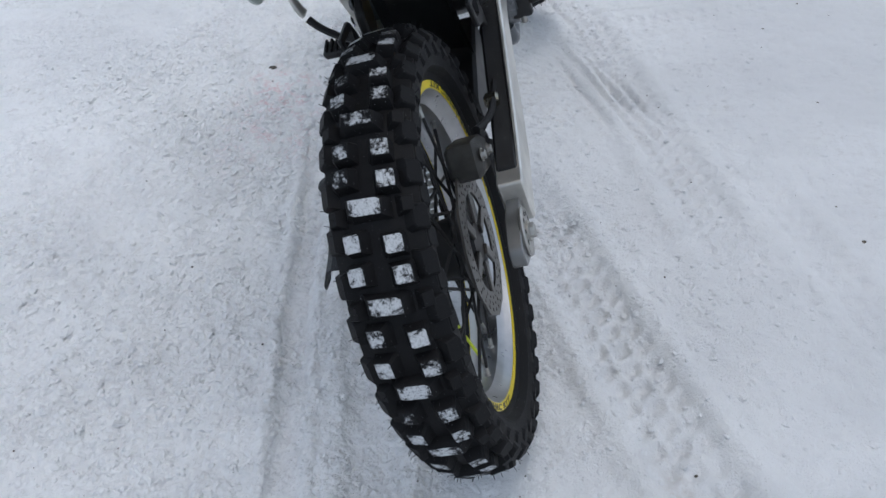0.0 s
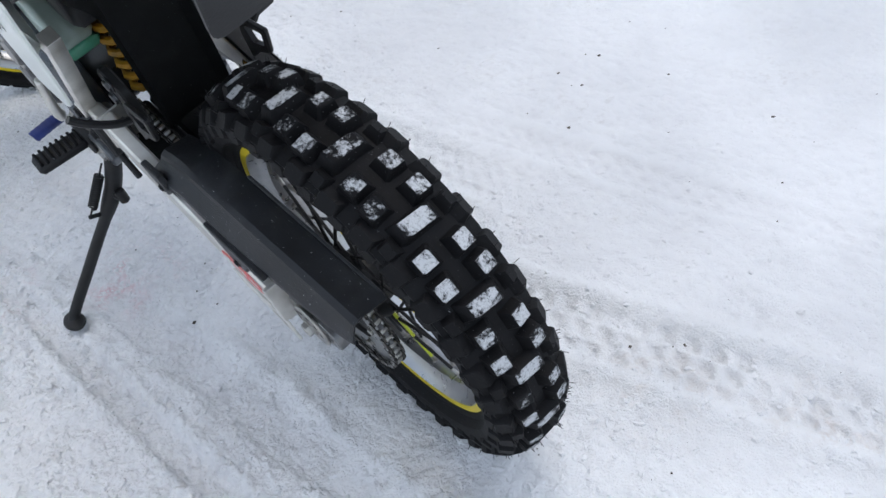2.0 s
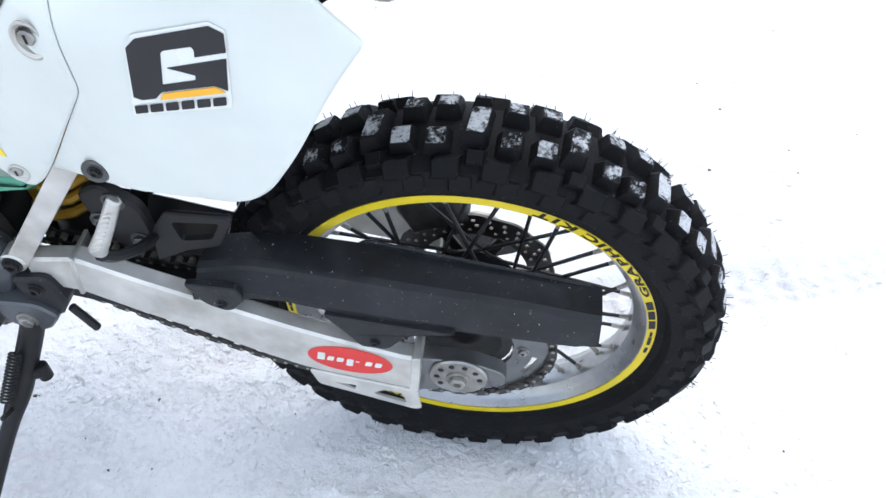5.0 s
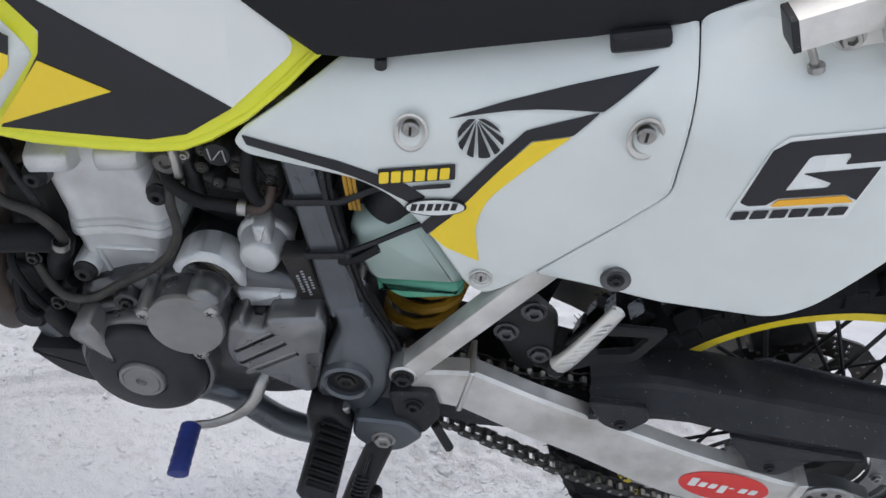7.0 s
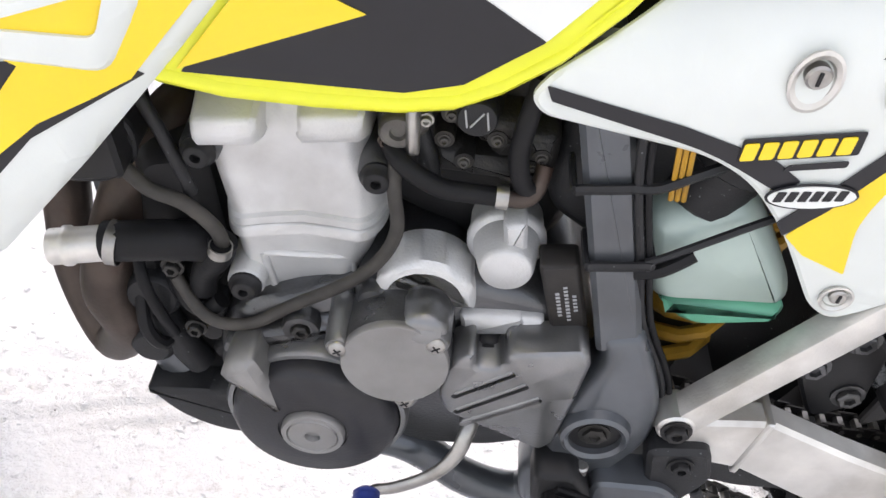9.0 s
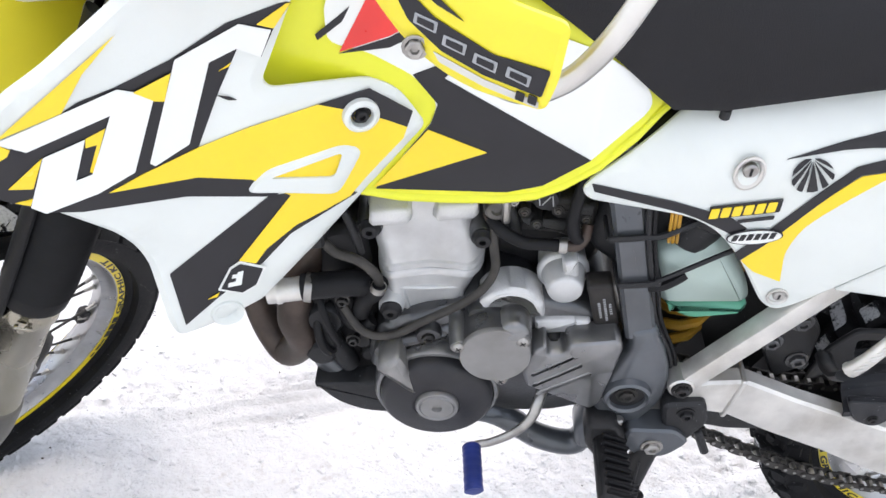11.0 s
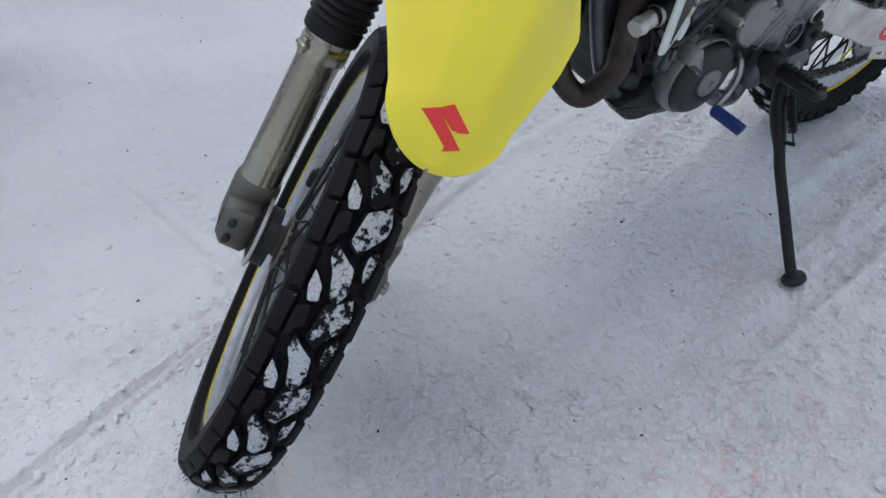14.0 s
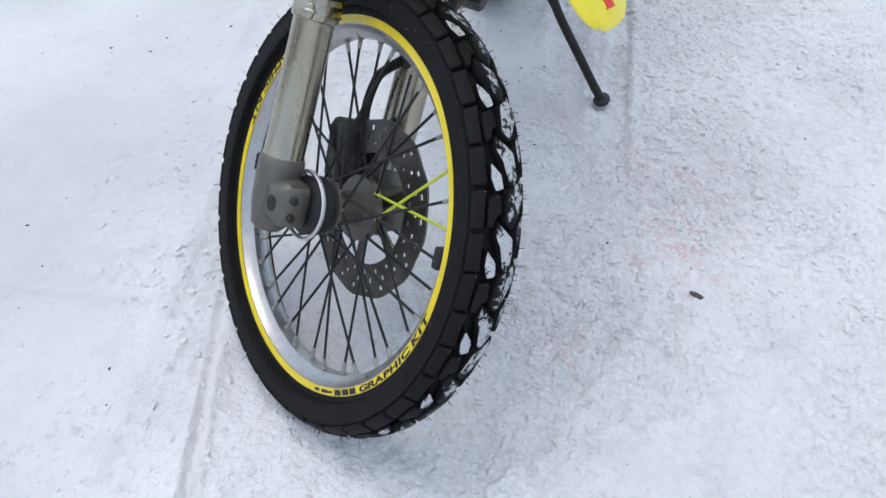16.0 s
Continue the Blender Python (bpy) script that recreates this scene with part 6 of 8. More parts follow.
add_lathe(bm, [(0, -0.006), (FR - 0.006, -0.006), (FR - 0.002, -0.003), (FR - 0.002, 0.003), (FR - 0.006, 0.006), (0, 0.006)], T3(FS.x, 0.0695, FS.z) @ YAX, 26)
bp("front_sprocket", bm, DARK_METAL, "", chain)

# ---- frame ----
RAIL = [(0.645, 0.48), (0.614, 0.48), (0.597, 0.422), (0.553, 0.258), (0.583, 0.245), (0.629, 0.415)]
bm = bmesh.new()
add_prism(bm, rounded(RAIL, 0.006), 0.104, 0.138, 0.004)
for v in bm.verts:
    v.co.y -= 0.13 * (v.co.z - 0.25)
frame_ob = bp("frame", bm, FRAME_GREY, "grey painted steel frame")
plate("frame_rail", RAIL, -0.122, -0.090, FRAME_GREY, "", frame_ob, edge=0.004)
for s in (1, -1):
    bm = bmesh.new()
    add_prism(bm, rounded([(0.584, 0.262), (0.554, 0.270), (0.536, 0.232, 0.02), (0.522, 0.192, 0.02), (0.520, 0.146, 0.02), (0.535, 0.112, 0.02), (0.560, 0.070), (0.580, 0.045), (0.606, 0.040), (0.612, 0.075), (0.598, 0.105), (0.598, 0.150, 0.02), (0.588, 0.192, 0.02), (0.574, 0.232, 0.02)], 0.01),
              s * 0.094, s * 0.140, 0.006)
    pl = bp("pivot_plate", bm, FRAME_GREY, "cast grey pivot plate", frame_ob, smooth=50)
    bm = bmesh.new()
    add_lathe(bm, [(0.0200, -0.002), (0.0205, 0.006), (0.0235, 0.0085), (0.0265, 0.006), (0.0285, -0.002)], T3(0.5655, s * 0.141, 0.158) @ pose(0, 0, 0, -90 * s), 28)
    bp("pivot_ring", bm, FRAME_GREY, "", frame_ob)
    # flat black disc on the face, painting the shade of the pivot recess
    bm = bmesh.new()
    add_lathe(bm, [(0.0, 0.001), (0.0205, 0.001), (0.0205, -0.002), (0, -0.002)], T3(0.5655, s * 0.141, 0.158) @ pose(0, 0, 0, -90 * s), 20)
    bp("pivot_well", bm, BLACK_PAINT, "", frame_ob)
    bolt(frame_ob, (0.5655, s * 0.142, 0.158), 0.0095, 0.004, s, DARK_METAL)
    # lower rails and front downtube
    bm = bmesh.new()
    add_tube(bm, [(0.585, s * 0.105, 0.045), (0.602, s * 0.108, 0.012), (0.650, s * 0.108, 0.022), (0.715, s * 0.105, 0.066), (0.80, s * 0.095, 0.055), (0.88, s * 0.080, 0.075), (0.93, s * 0.065, 0.13), (0.955, s * 0.03, 0.25), (0.99, 0, 0.45)], 0.0165, 12, 6)
    bp("cradle_tube", bm, FRAME_GREY, "", frame_ob, smooth=60)
    # subframe strut of flat alloy
    bm = bmesh.new()
    m, L = axis_to((0.504, s * 0.130, 0.176), (0.372, s * 0.125, 0.362))
    add_prism(bm, rounded([(-0.0115, -0.012), (0.0115, -0.012), (0.0115, 0.012), (-0.0115, 0.012)], 0.002, 2), 0, L, 0.0008, m=m @ Matrix.Rotation(math.pi / 2, 4, "X"))
    bp("subframe_strut", bm, ALLOY_LIGHT, "bare alloy subframe strut", frame_ob)
    bm = bmesh.new()
    add_lathe(bm, [(0, -0.014), (0.015, -0.014), (0.015, 0.012), (0.013, 0.014), (0, 0.014)], T3(0.507, s * 0.130, 0.176) @ YAX, 20)
    bp("strut_eye", bm, ALLOY, "", frame_ob)
    bolt(frame_ob, (0.507, s * 0.144, 0.176), 0.009, 0.006, s, BLACK_PAINT)
# cable ties and wires round the left rail
for x, y, z in ((0.6055, 0.121, 0.3835), (0.5865, 0.129, 0.3280)):
    bm = bmesh.new()
    add_tube(bm, [(x + 0.020, y - 0.03, z - 0.003), (x + 0.0200, y + 0.001, z - 0.003), (x + 0.015, y + 0.0035, z - 0.002), (x - 0.015, y + 0.0035, z + 0.003), (x - 0.0215, y + 0.001, z + 0.004), (x - 0.0215, y - 0.03, z + 0.004)], 0.0040, 6, 4, flat=0.6)
    bp("cable_tie", bm, BLACK_PLASTIC, "black cable tie", frame_ob)
bm = bmesh.new()
add_tube(bm, [(0.570, 0.131, 0.3330), (0.560, 0.130, 0.338), (0.542, 0.127, 0.348), (0.507, 0.122, 0.369), (0.470, 0.112, 0.383)], 0.0028, 6, 5)
bp("cable_tie_tail", bm, BLACK_PLASTIC, "", frame_ob)
bm = bmesh.new()
add_tube(bm, [(0.590, 0.124, 0.3865), (0.575, 0.125, 0.390), (0.557, 0.124, 0.401), (0.530, 0.115, 0.410)], 0.0036, 6, 5)
bp("cable_tie_tail", bm, BLACK_PLASTIC, "", frame_ob)
bm = bmesh.new()
add_tube(bm, [(0.575, 0.130, 0.322), (0.562, 0.131, 0.326), (0.551, 0.130, 0.333), (0.540, 0.127, 0.341)], 0.0048, 6, 5)
bp("wiring", bm, BOOT_RUBBER, "", frame_ob)
for k, (dx, r) in enumerate(((0.002, 0.0032), (-0.004, 0.0024))):
    bm = bmesh.new()
    add_tube(bm, [(0.595 + dx, 0.112, 0.47), (0.588 + dx, 0.122, 0.40), (0.570 + dx, 0.126, 0.33), (0.553 + dx, 0.124, 0.27), (0.520 + dx, 0.120, 0.20), (0.505 + dx, 0.11, 0.12)], r, 8, 5)
    bp("wiring", bm, BLACK_PLASTIC if k != 1 else BOOT_RUBBER, "", frame_ob)
for k in range(3):
    bm = bmesh.new()
    add_tube(bm, [(0.575 - 0.004 * k, 0.116, 0.46), (0.572 - 0.004 * k, 0.125, 0.42), (0.566 - 0.004 * k, 0.122, 0.38)], 0.0018, 6, 4)
    bp("wire", bm, SPRING_YELLOW, "thin orange wire", frame_ob)

# ---- coolant bottle, shock ----
bm = bmesh.new()
add_prism(bm, rounded([(0.572, 0.352), (0.507, 0.378), (0.463, 0.313), (0.455, 0.285), (0.547, 0.277), (0.558, 0.30)], 0.014), 0.055, 0.114, 0.010)
bottle = bp("coolant_bottle", bm, BOTTLE, "milky plastic coolant bottle with green coolant", smooth=60)
bm = bmesh.new()
add_prism(bm, rounded([(0.5475, 0.281), (0.4555, 0.288), (0.457, 0.268, 0.012), (0.518, 0.255, 0.014)], 0.008), 0.0545, 0.1145, 0.009)
bp("coolant", bm, COOLANT, "green coolant level", bottle, smooth=60)
bm = bmesh.new()
add_rod(bm, (0.535, 0.085, 0.355), (0.520, 0.085, 0.405), 0.028, 0.026, seg=20)
add_rod(bm, (0.524, 0.085, 0.388), (0.518, 0.085, 0.412), 0.031, seg=20)
bp("bottle_cap", bm, BLACK_PLASTIC, "black cap", bottle)
bm = bmesh.new()
coil = []
for k in range(10 * 12 + 1):
    t = k / 12
    c = Vector((0.503 - 0.006 * t, 0.012, 0.150 + 0.026 * t))
    coil.append(c + Vector((0.040 * math.cos(t * 2 * math.pi), 0.040 * math.sin(t * 2 * math.pi), 0)))
add_tube(bm, coil, 0.0070, 8, 1, up=(0, 0, 1))
shock = bp("shock_absorber", bm, SPRING_YELLOW, "shock absorber with a yellow coil spring")
bm = bmesh.new()
add_rod(bm, (0.508, 0.012, 0.09), (0.440, 0.012, 0.42), 0.028, seg=18)
bp("damper_body", bm, DARK_METAL, "", shock)

# ---- linkage plates, passenger peg bracket, silver peg ----
plate("brake_bracket", [(0.415, 0.205), (0.425, 0.255), (0.395, 0.275), (0.355, 0.240), (0.350, 0.175), (0.385, 0.150)], 0.082, 0.098, BLACK_PAINT, "black bracket with bolts", None, 0.012, 0.003)
for x, z in ((0.382, 0.250), (0.406, 0.215), (0.367, 0.186)):
    bolt(bike, (x, 0.098, z + AXLE), 0.0100, 0.006, material=CASE_GREY)
for s in (1, -1):
    plate("peg_bracket", [(0.352, 0.160), (0.345, 0.215), (0.322, 0.250), (0.245, 0.252), (0.252, 0.235), (0.268, 0.200), (0.312, 0.186)], s * 0.100, s * 0.108, BLACK_PAINT, "black passenger peg bracket", None, 0.008, 0.002,
          holes=[rounded([(0.318, 0.236), (0.262, 0.241), (0.275, 0.213), (0.312, 0.205)], 0.006)])
    bm = bmesh.new()
    add_tube(bm, [(0.361, s * 0.178, 0.268), (0.358, s * 0.180, 0.274), (0.349, s * 0.180, 0.290), (0.337, s * 0.178, 0.313), (0.324, s * 0.175, 0.340), (0.321, s * 0.174, 0.346)], lambda t: 0.0105 - 0.0035 * t if t < 0.95 else 0.005, 10, 4, flat=0.75)
    peg = bp("passenger_peg", bm, ALLOY, "folded silver passenger peg", smooth=60)
    bm = bmesh.new()
    add_tube(bm, [(0.345, s * 0.104, 0.205), (0.350, s * 0.130, 0.214), (0.358, s * 0.160, 0.236), (0.362, s * 0.176, 0.256)], 0.009, 8, 4, flat=0.7)
    bp("peg_hinge", bm, BLACK_PAINT, "black peg hinge", peg)
    for k in range(9):
        f = 0.12 + 0.088 * k
        bm = bmesh.new()
        add_box(bm, (0.015 - 0.005 * f, 0.0020, 0.0026), T3(0.361 - 0.038 * f, s * (0.1880 - 0.006 * f), 0.270 + 0.074 * f) @ pose(0, 0, 0, 0, 26, 0), 0.0006)
        bp("peg_tooth", bm, ALLOY, "", peg)

# ---- rider pegs, shift lever, side stand ----
for s in (1, -1):
    PEG = T3(0.572, 0, 0.084) @ pose(0, 0, 0, 4 * s, -18, -3 * s)
    bm = bmesh.new()
    add_prism(bm, rounded([(0.018, 0.010), (-0.018, 0.012), (-0.022, -0.002), (-0.012, -0.010), (0.014, -0.012), (0.021, -0.004)], 0.006), s * 0.160, s * 0.252, 0.006, m=PEG)
    fpeg = bp("footpeg", bm, BLACK_PAINT, "black rubber-topped footpeg with snow in its ribs", smooth=45)
    for k in range(8):
        bm = bmesh.new()
        add_box(bm, (0.033 - 0.002 * (k in (0, 7)), 0.0055, 0.012), PEG @ T3(0, s * (0.168 + 0.0107 * k), 0.011), 0.0018)
        bp("peg_rib", bm, RUBBER, "", fpeg)
    bm = bmesh.new()
    add_prism(bm, rounded([(0.606, 0.125), (0.574, 0.125), (0.556, 0.098), (0.560, 0.062), (0.585, 0.056), (0.604, 0.085)], 0.008), s * 0.125, s * 0.164, 0.004)
    bp("peg_mount", bm, BLACK_PAINT, "", fpeg, smooth=45)
    bm = bmesh.new()
    add_rod(bm, (0.567, s * 0.145, 0.050), (0.567, s * 0.145, 0.118), 0.006, seg=10)
    bp("peg_pin", bm, STEEL, "", fpeg)
bm = bmesh.new()
add_tube(bm, [(0.655, 0.112, 0.128), (0.661, 0.128, 0.118), (0.668, 0.139, 0.100), (0.684, 0.146, 0.081), (0.712, 0.151, 0.064), (0.731, 0.155, 0.062), (0.7365, 0.164, 0.0645)], lambda t: 0.0072 - 0.0015 * t, 10, 6, flat=0.7)
lever = bp("shift_lever", bm, STEEL, "dull steel shift lever with a blue rubber", smooth=60)
bm = bmesh.new()
add_tube(bm, [(0.7365, 0.158, 0.0645), (0.736, 0.166, 0.0645), (0.735, 0.186, 0.0645), (0.7335, 0.214, 0.064), (0.733, 0.220, 0.0635)], lambda t: (0.0112 + 0.0004 * math.sin(t * 60)) if 0.08 < t < 0.94 else 0.0088, 16, 8, up=(0, 0, 1))
bp("lever_rubber", bm, BLUE_RUBBER, "dark blue rubber sleeve", lever, smooth=50)
stand_top, stand_foot = Vector((0.520, 0.143, 0.077)), Vector((0.6090, 0.3900, -0.2150))
bm = bmesh.new()
add_tube(bm, [stand_top, (0.5432, 0.1747, 0.011), (0.5570, 0.2130, -0.0350), (0.5722, 0.2474, -0.0723), (0.5887, 0.2995, -0.1245), (0.6110, 0.3720, -0.1970), stand_foot], lambda t: 0.0150 - 0.0045 * ease((t - 0.25) / 0.15), 14, 6, up=(1, 0, 0))
stand = bp("side_stand", bm, BLACK_PAINT, "black steel side stand standing on the snow", smooth=60)
down = BIKE.to_3x3().inverted() @ Vector((0, 0, 1))
bm = bmesh.new()
add_lathe(bm, [(0, -0.006), (0.022, -0.006), (0.025, -0.002), (0.022, 0.003), (0.012, 0.006), (0, 0.008)], T3(*stand_foot) @ down.to_track_quat("Z", "Y").to_matrix().to_4x4() @ Matrix.Diagonal((1.2, 0.8, 1, 1)), 24)
bp("stand_foot", bm, BLACK_PAINT, "", stand)
bm = bmesh.new()
add_prism(bm, rounded([(0.556, 0.110), (0.500, 0.112), (0.478, 0.090), (0.500, 0.060), (0.530, 0.052), (0.556, 0.075)], 0.010), 0.112, 0.156, 0.003)
bp("stand_bracket", bm, FRAME_GREY, "", stand)
bolt(stand, (0.522, 0.156, 0.080), 0.010, 0.006)
bm = bmesh.new()
add_rod(bm, (0.548, 0.186, -0.004), (0.526, 0.176, -0.006), 0.010, seg=12)
add_rod(bm, (0.527, 0.176, 0.006), (0.526, 0.178, -0.020), 0.009, seg=12)
bp("stand_lug", bm, BLACK_PAINT, "", stand)
coil = []
p0, p1 = Vector((0.535, 0.168, 0.062)), Vector((0.5575, 0.2400, -0.0225))
m, L = axis_to(p0, p1)
for k in range(15 * 8 + 1):
    t = k / 8
    coil.append(m @ Vector((0.0075 * math.cos(t * 2 * math.pi), 0.0075 * math.sin(t * 2 * math.pi), L * (0.22 + 0.6 * t / 15))))
bm = bmesh.new()
add_tube(bm, coil, 0.0018, 5, 1, up=(0, 0, 1))
add_rod(bm, m @ Vector((0, 0, 0)), m @ Vector((0, 0, L * 0.24)), 0.0018, seg=6)
add_rod(bm, m @ Vector((0, 0, L * 0.82)), m @ Vector((0, 0, L)), 0.0018, seg=6)
bp("stand_spring", bm, BLACK_PAINT, "black return spring", stand)
bm = bmesh.new()
add_rod(bm, (0.5575, 0.2430, -0.0215), (0.5575, 0.214, -0.036), 0.004, seg=8)
bp("spring_pin", bm, BLACK_PAINT, "", stand)
bm = bmesh.new()
add_prism(bm, rounded([(0.522, 0.150), (0.474, 0.158), (0.462, 0.118), (0.480, 0.080), (0.512, 0.100)], 0.010), 0.112, 0.148, 0.004)
add_rod(bm, (0.468, 0.140, 0.095), (0.448, 0.140, 0.052), 0.0055, seg=10)
bp("stand_switch", bm, BLACK_PLASTIC, "black stand switch", stand)
bolt(stand, (0.493, 0.148, 0.137), 0.008, 0.006, material=BLACK_PAINT)

# ---- engine ----
bm = bmesh.new()
add_prism(bm, rounded([(0.865, 0.150), (0.858, 0.205), (0.83, 0.225), (0.775, 0.248), (0.70, 0.278), (0.60, 0.262), (0.565, 0.19), (0.57, 0.10), (0.64, 0.07), (0.74, 0.062), (0.82, 0.085)], 0.018), -0.110, 0.110, 0.010)
engine = bp("engine", bm, CASE_GREY, "dirty grey single-cylinder engine", smooth=45)
E = lambda name, bm, m, label="": bp(name, bm, m, label, engine, smooth=45)


def eplate(name, outline, y0, y1, m, label="", r=0.008, edge=0.003, holes=()):
    bm = bmesh.new()
    add_prism(bm, rounded(outline, r), y0, y1, edge, holes)
    return E(name, bm, m, label)


# cylinder: two castings lofted upwards and leaning ahead, with stud columns, a raised seam, ribs and bolt lugs
def loft(levels, n=96, power=6.0):
    """Rounded sections stacked along z: (z, rear x, front x, left y, right y)."""
    bm, rows = bmesh.new(), []
    for z, x0, x1, y0, y1 in levels:
        ring = []
        for k in range(n):
            t = 2 * math.pi * k / n
            c, w = math.cos(t), math.sin(t)
            u, v = math.copysign(abs(c) ** (2 / power), c), math.copysign(abs(w) ** (2 / power), w)
            x = (x0 + x1) / 2 + (x1 - x0) / 2 * u
            y = (y0 + y1) / 2 + (y1 - y0) / 2 * v
            if v > 0:
                across = (x - x0) / (x1 - x0)
                y += 0.0035 * (math.exp(-((across - 0.88) / 0.10) ** 2) + math.exp(-((across - 0.14) / 0.10) ** 2)) - 0.003 * math.exp(-((across - 0.5) / 0.22) ** 2)
            wave = 0.0016 * math.tanh(14 * (u + 0.35)) if 0.285 < z < 0.308 else 0.0
            ring.append(bm.verts.new((x, y, z + wave + 0.15 * (0.795 - x))))
        rows.append(ring)
    for a, b in zip(rows, rows[1:]):
        for k in range(n):
            bm.faces.new((a[k], a[(k + 1) % n], b[(k + 1) % n], b[k]))
    bm.faces.new(rows[0])
    bm.faces.new(rows[-1])
    return bm


bm = loft([(0.185, 0.774, 0.834, -0.08, 0.080), (0.217, 0.764, 0.841, -0.085, 0.088), (0.232, 0.759, 0.845, -0.085, 0.090), (0.262, 0.748, 0.850, -0.085, 0.092), (0.280, 0.743, 0.853, -0.087, 0.094), (0.2865, 0.7415, 0.8545, -0.089, 0.0955),
           (0.2880, 0.7390, 0.8570, -0.089, 0.0985), (0.2960, 0.7390, 0.8570, -0.089, 0.0985), (0.2975, 0.7405, 0.8555, -0.088, 0.097)])
E("cylinder", bm, ENGINE_SILVER, "silver painted cylinder")
bm = loft([(0.2970, 0.7420, 0.8540, -0.087, 0.0945), (0.2993, 0.7420, 0.8540, -0.087, 0.0945)])
E("cylinder_gasket", bm, CASE_GREY)
bm = loft([(0.2988, 0.7395, 0.8570, -0.088, 0.0980), (0.3050, 0.7395, 0.8570, -0.088, 0.0980), (0.3070, 0.7415, 0.8565, -0.086, 0.095), (0.340, 0.748, 0.863, -0.085, 0.094), (0.366, 0.7545, 0.867, -0.085, 0.095), (0.384, 0.756, 0.869, -0.086, 0.098), (0.398, 0.755, 0.869, -0.086, 0.094), (0.44, 0.752, 0.862, -0.085, 0.070)])
E("cylinder_head", bm, ENGINE_SILVER, "silver painted cylinder head")


def head_boss(x0, x1, z, ears):
    """A squared lump on the head: an upright face under a broad sloping top, between x0 and x1."""
    bm = bmesh.new()
    add_prism(bm, rounded([(0.05, z - 0.012), (0.104, z - 0.012), (0.118, z - 0.006, 0.006), (0.121, z + 0.004, 0.003), (0.120, z + 0.0145, 0.004), (0.084, z + 0.030), (0.05, z + 0.034)], 0.003), -(x1 - x0) / 2, (x1 - x0) / 2, 0.0035, m=T3((x0 + x1) / 2, 0, 0) @ Matrix.Rotation(math.pi / 2, 4, "Z"))
    mid = (x0 + x1) / 2
    for v in bm.verts:
        v.co.z += 0.15 * (mid - v.co.x)
        k = clamp((v.co.y - 0.105) / 0.016)
        v.co.x += (mid - v.co.x) * ears * k
    return E("head_boss", bm, ENGINE_SILVER)


head_boss(0.8195, 0.8630, 0.3825, 0.10)
head_boss(0.7535, 0.7995, 0.394, 0.20)
for pts, r in (([(0.8275, 0.091, 0.2625), (0.8235, 0.090, 0.240), (0.817, 0.087, 0.212)], 0.0034), ([(0.8275, 0.091, 0.2625), (0.80, 0.0905, 0.264), (0.7635, 0.091, 0.268)], 0.0030), ([(0.7635, 0.091, 0.268), (0.762, 0.089, 0.25), (0.764, 0.087, 0.228)], 0.0024)):
    bm = bmesh.new()
    add_tube(bm, pts, r, 8, 6)
    E("cylinder_rib", bm, ENGINE_SILVER)
for x, z, r, light in ((0.862, 0.3605, 0.0085, False), (0.8390, 0.2405, 0.0090, True), (0.7475, 0.3565, 0.0085, False)):
    bm = bmesh.new()
    add_rod(bm, (x, 0.05, z), (x, 0.106, z), r * 1.75, r * 1.55, seg=22)
    E("bolt_lug", bm, ENGINE_SILVER if light else CASE_GREY)
    bm = bmesh.new()
    add_lathe(bm, [(0, 0.104), (r * 1.35, 0.104), (r * 1.38, 0.107), (r * 1.05, 0.1095), (r, 0.113), (r * 0.85, 0.1142), (r * 0.42, 0.1142), (r * 0.36, 0.109), (0, 0.109)], T3(x, 0, z) @ YAX, 20)
    E("flange_bolt", bm, BLACK_PAINT)
# crankcase: a ridge over the flywheel, its rim, bosses, bright bracket
eplate("crankcase_lobe", [(0.862, 0.150), (0.8560, 0.190), (0.828, 0.2065), (0.806, 0.2165), (0.770, 0.230), (0.745, 0.249), (0.728, 0.235), (0.752, 0.200), (0.79, 0.190), (0.82, 0.172), (0.832, 0.140)], 0.085, 0.118, CASE_GREY, "", 0.010, 0.007)
eplate("crankcase_lobe", [(0.858, 0.175), (0.853, 0.192), (0.828, 0.207), (0.790, 0.221), (0.771, 0.221), (0.780, 0.207), (0.815, 0.196), (0.842, 0.171)], 0.10, 0.1225, CASE_GREY, "", 0.006, 0.005)
bm = bmesh.new()
add_lathe(bm, [(0.060, 0.10), (0.0735, 0.10), (0.0725, 0.130), (0.0705, 0.1335), (0.067, 0.134), (0.066, 0.128)], T3(0.782, 0, 0.132) @ YAX, 56)
E("flywheel_rim", bm, COVER_GREY)
bm = bmesh.new()
add_lathe(bm, [(0, 0.085), (0.0165, 0.085), (0.0150, 0.118), (0.0135, 0.1225), (0.0085, 0.1225), (0.0080, 0.119), (0, 0.119)], T3(0.7955, 0, 0.2155) @ YAX, 26)
E("case_boss", bm, CASE_GREY)
bolt(engine, (0.7955, 0.119, 0.2155), 0.0072, 0.0055, material=DARK_METAL)
bm = bmesh.new()
add_lathe(bm, [(0, 0.09), (0.0115, 0.09), (0.0085, 0.118), (0.0060, 0.1265), (0.0035, 0.128), (0, 0.128)], T3(0.819, 0, 0.178) @ YAX, 20)
E("case_boss", bm, COVER_GREY)
eplate("crankcase_bracket", [(0.8520, 0.1850), (0.8460, 0.2010, 0.006), (0.8265, 0.2105, 0.008), (0.8180, 0.190), (0.8035, 0.1540), (0.8065, 0.1495, 0.002), (0.8205, 0.1545), (0.8330, 0.1735)], 0.110, 0.1530, COVER_LIGHT, "bright worn cast bracket", 0.004, 0.006)
bm = bmesh.new()
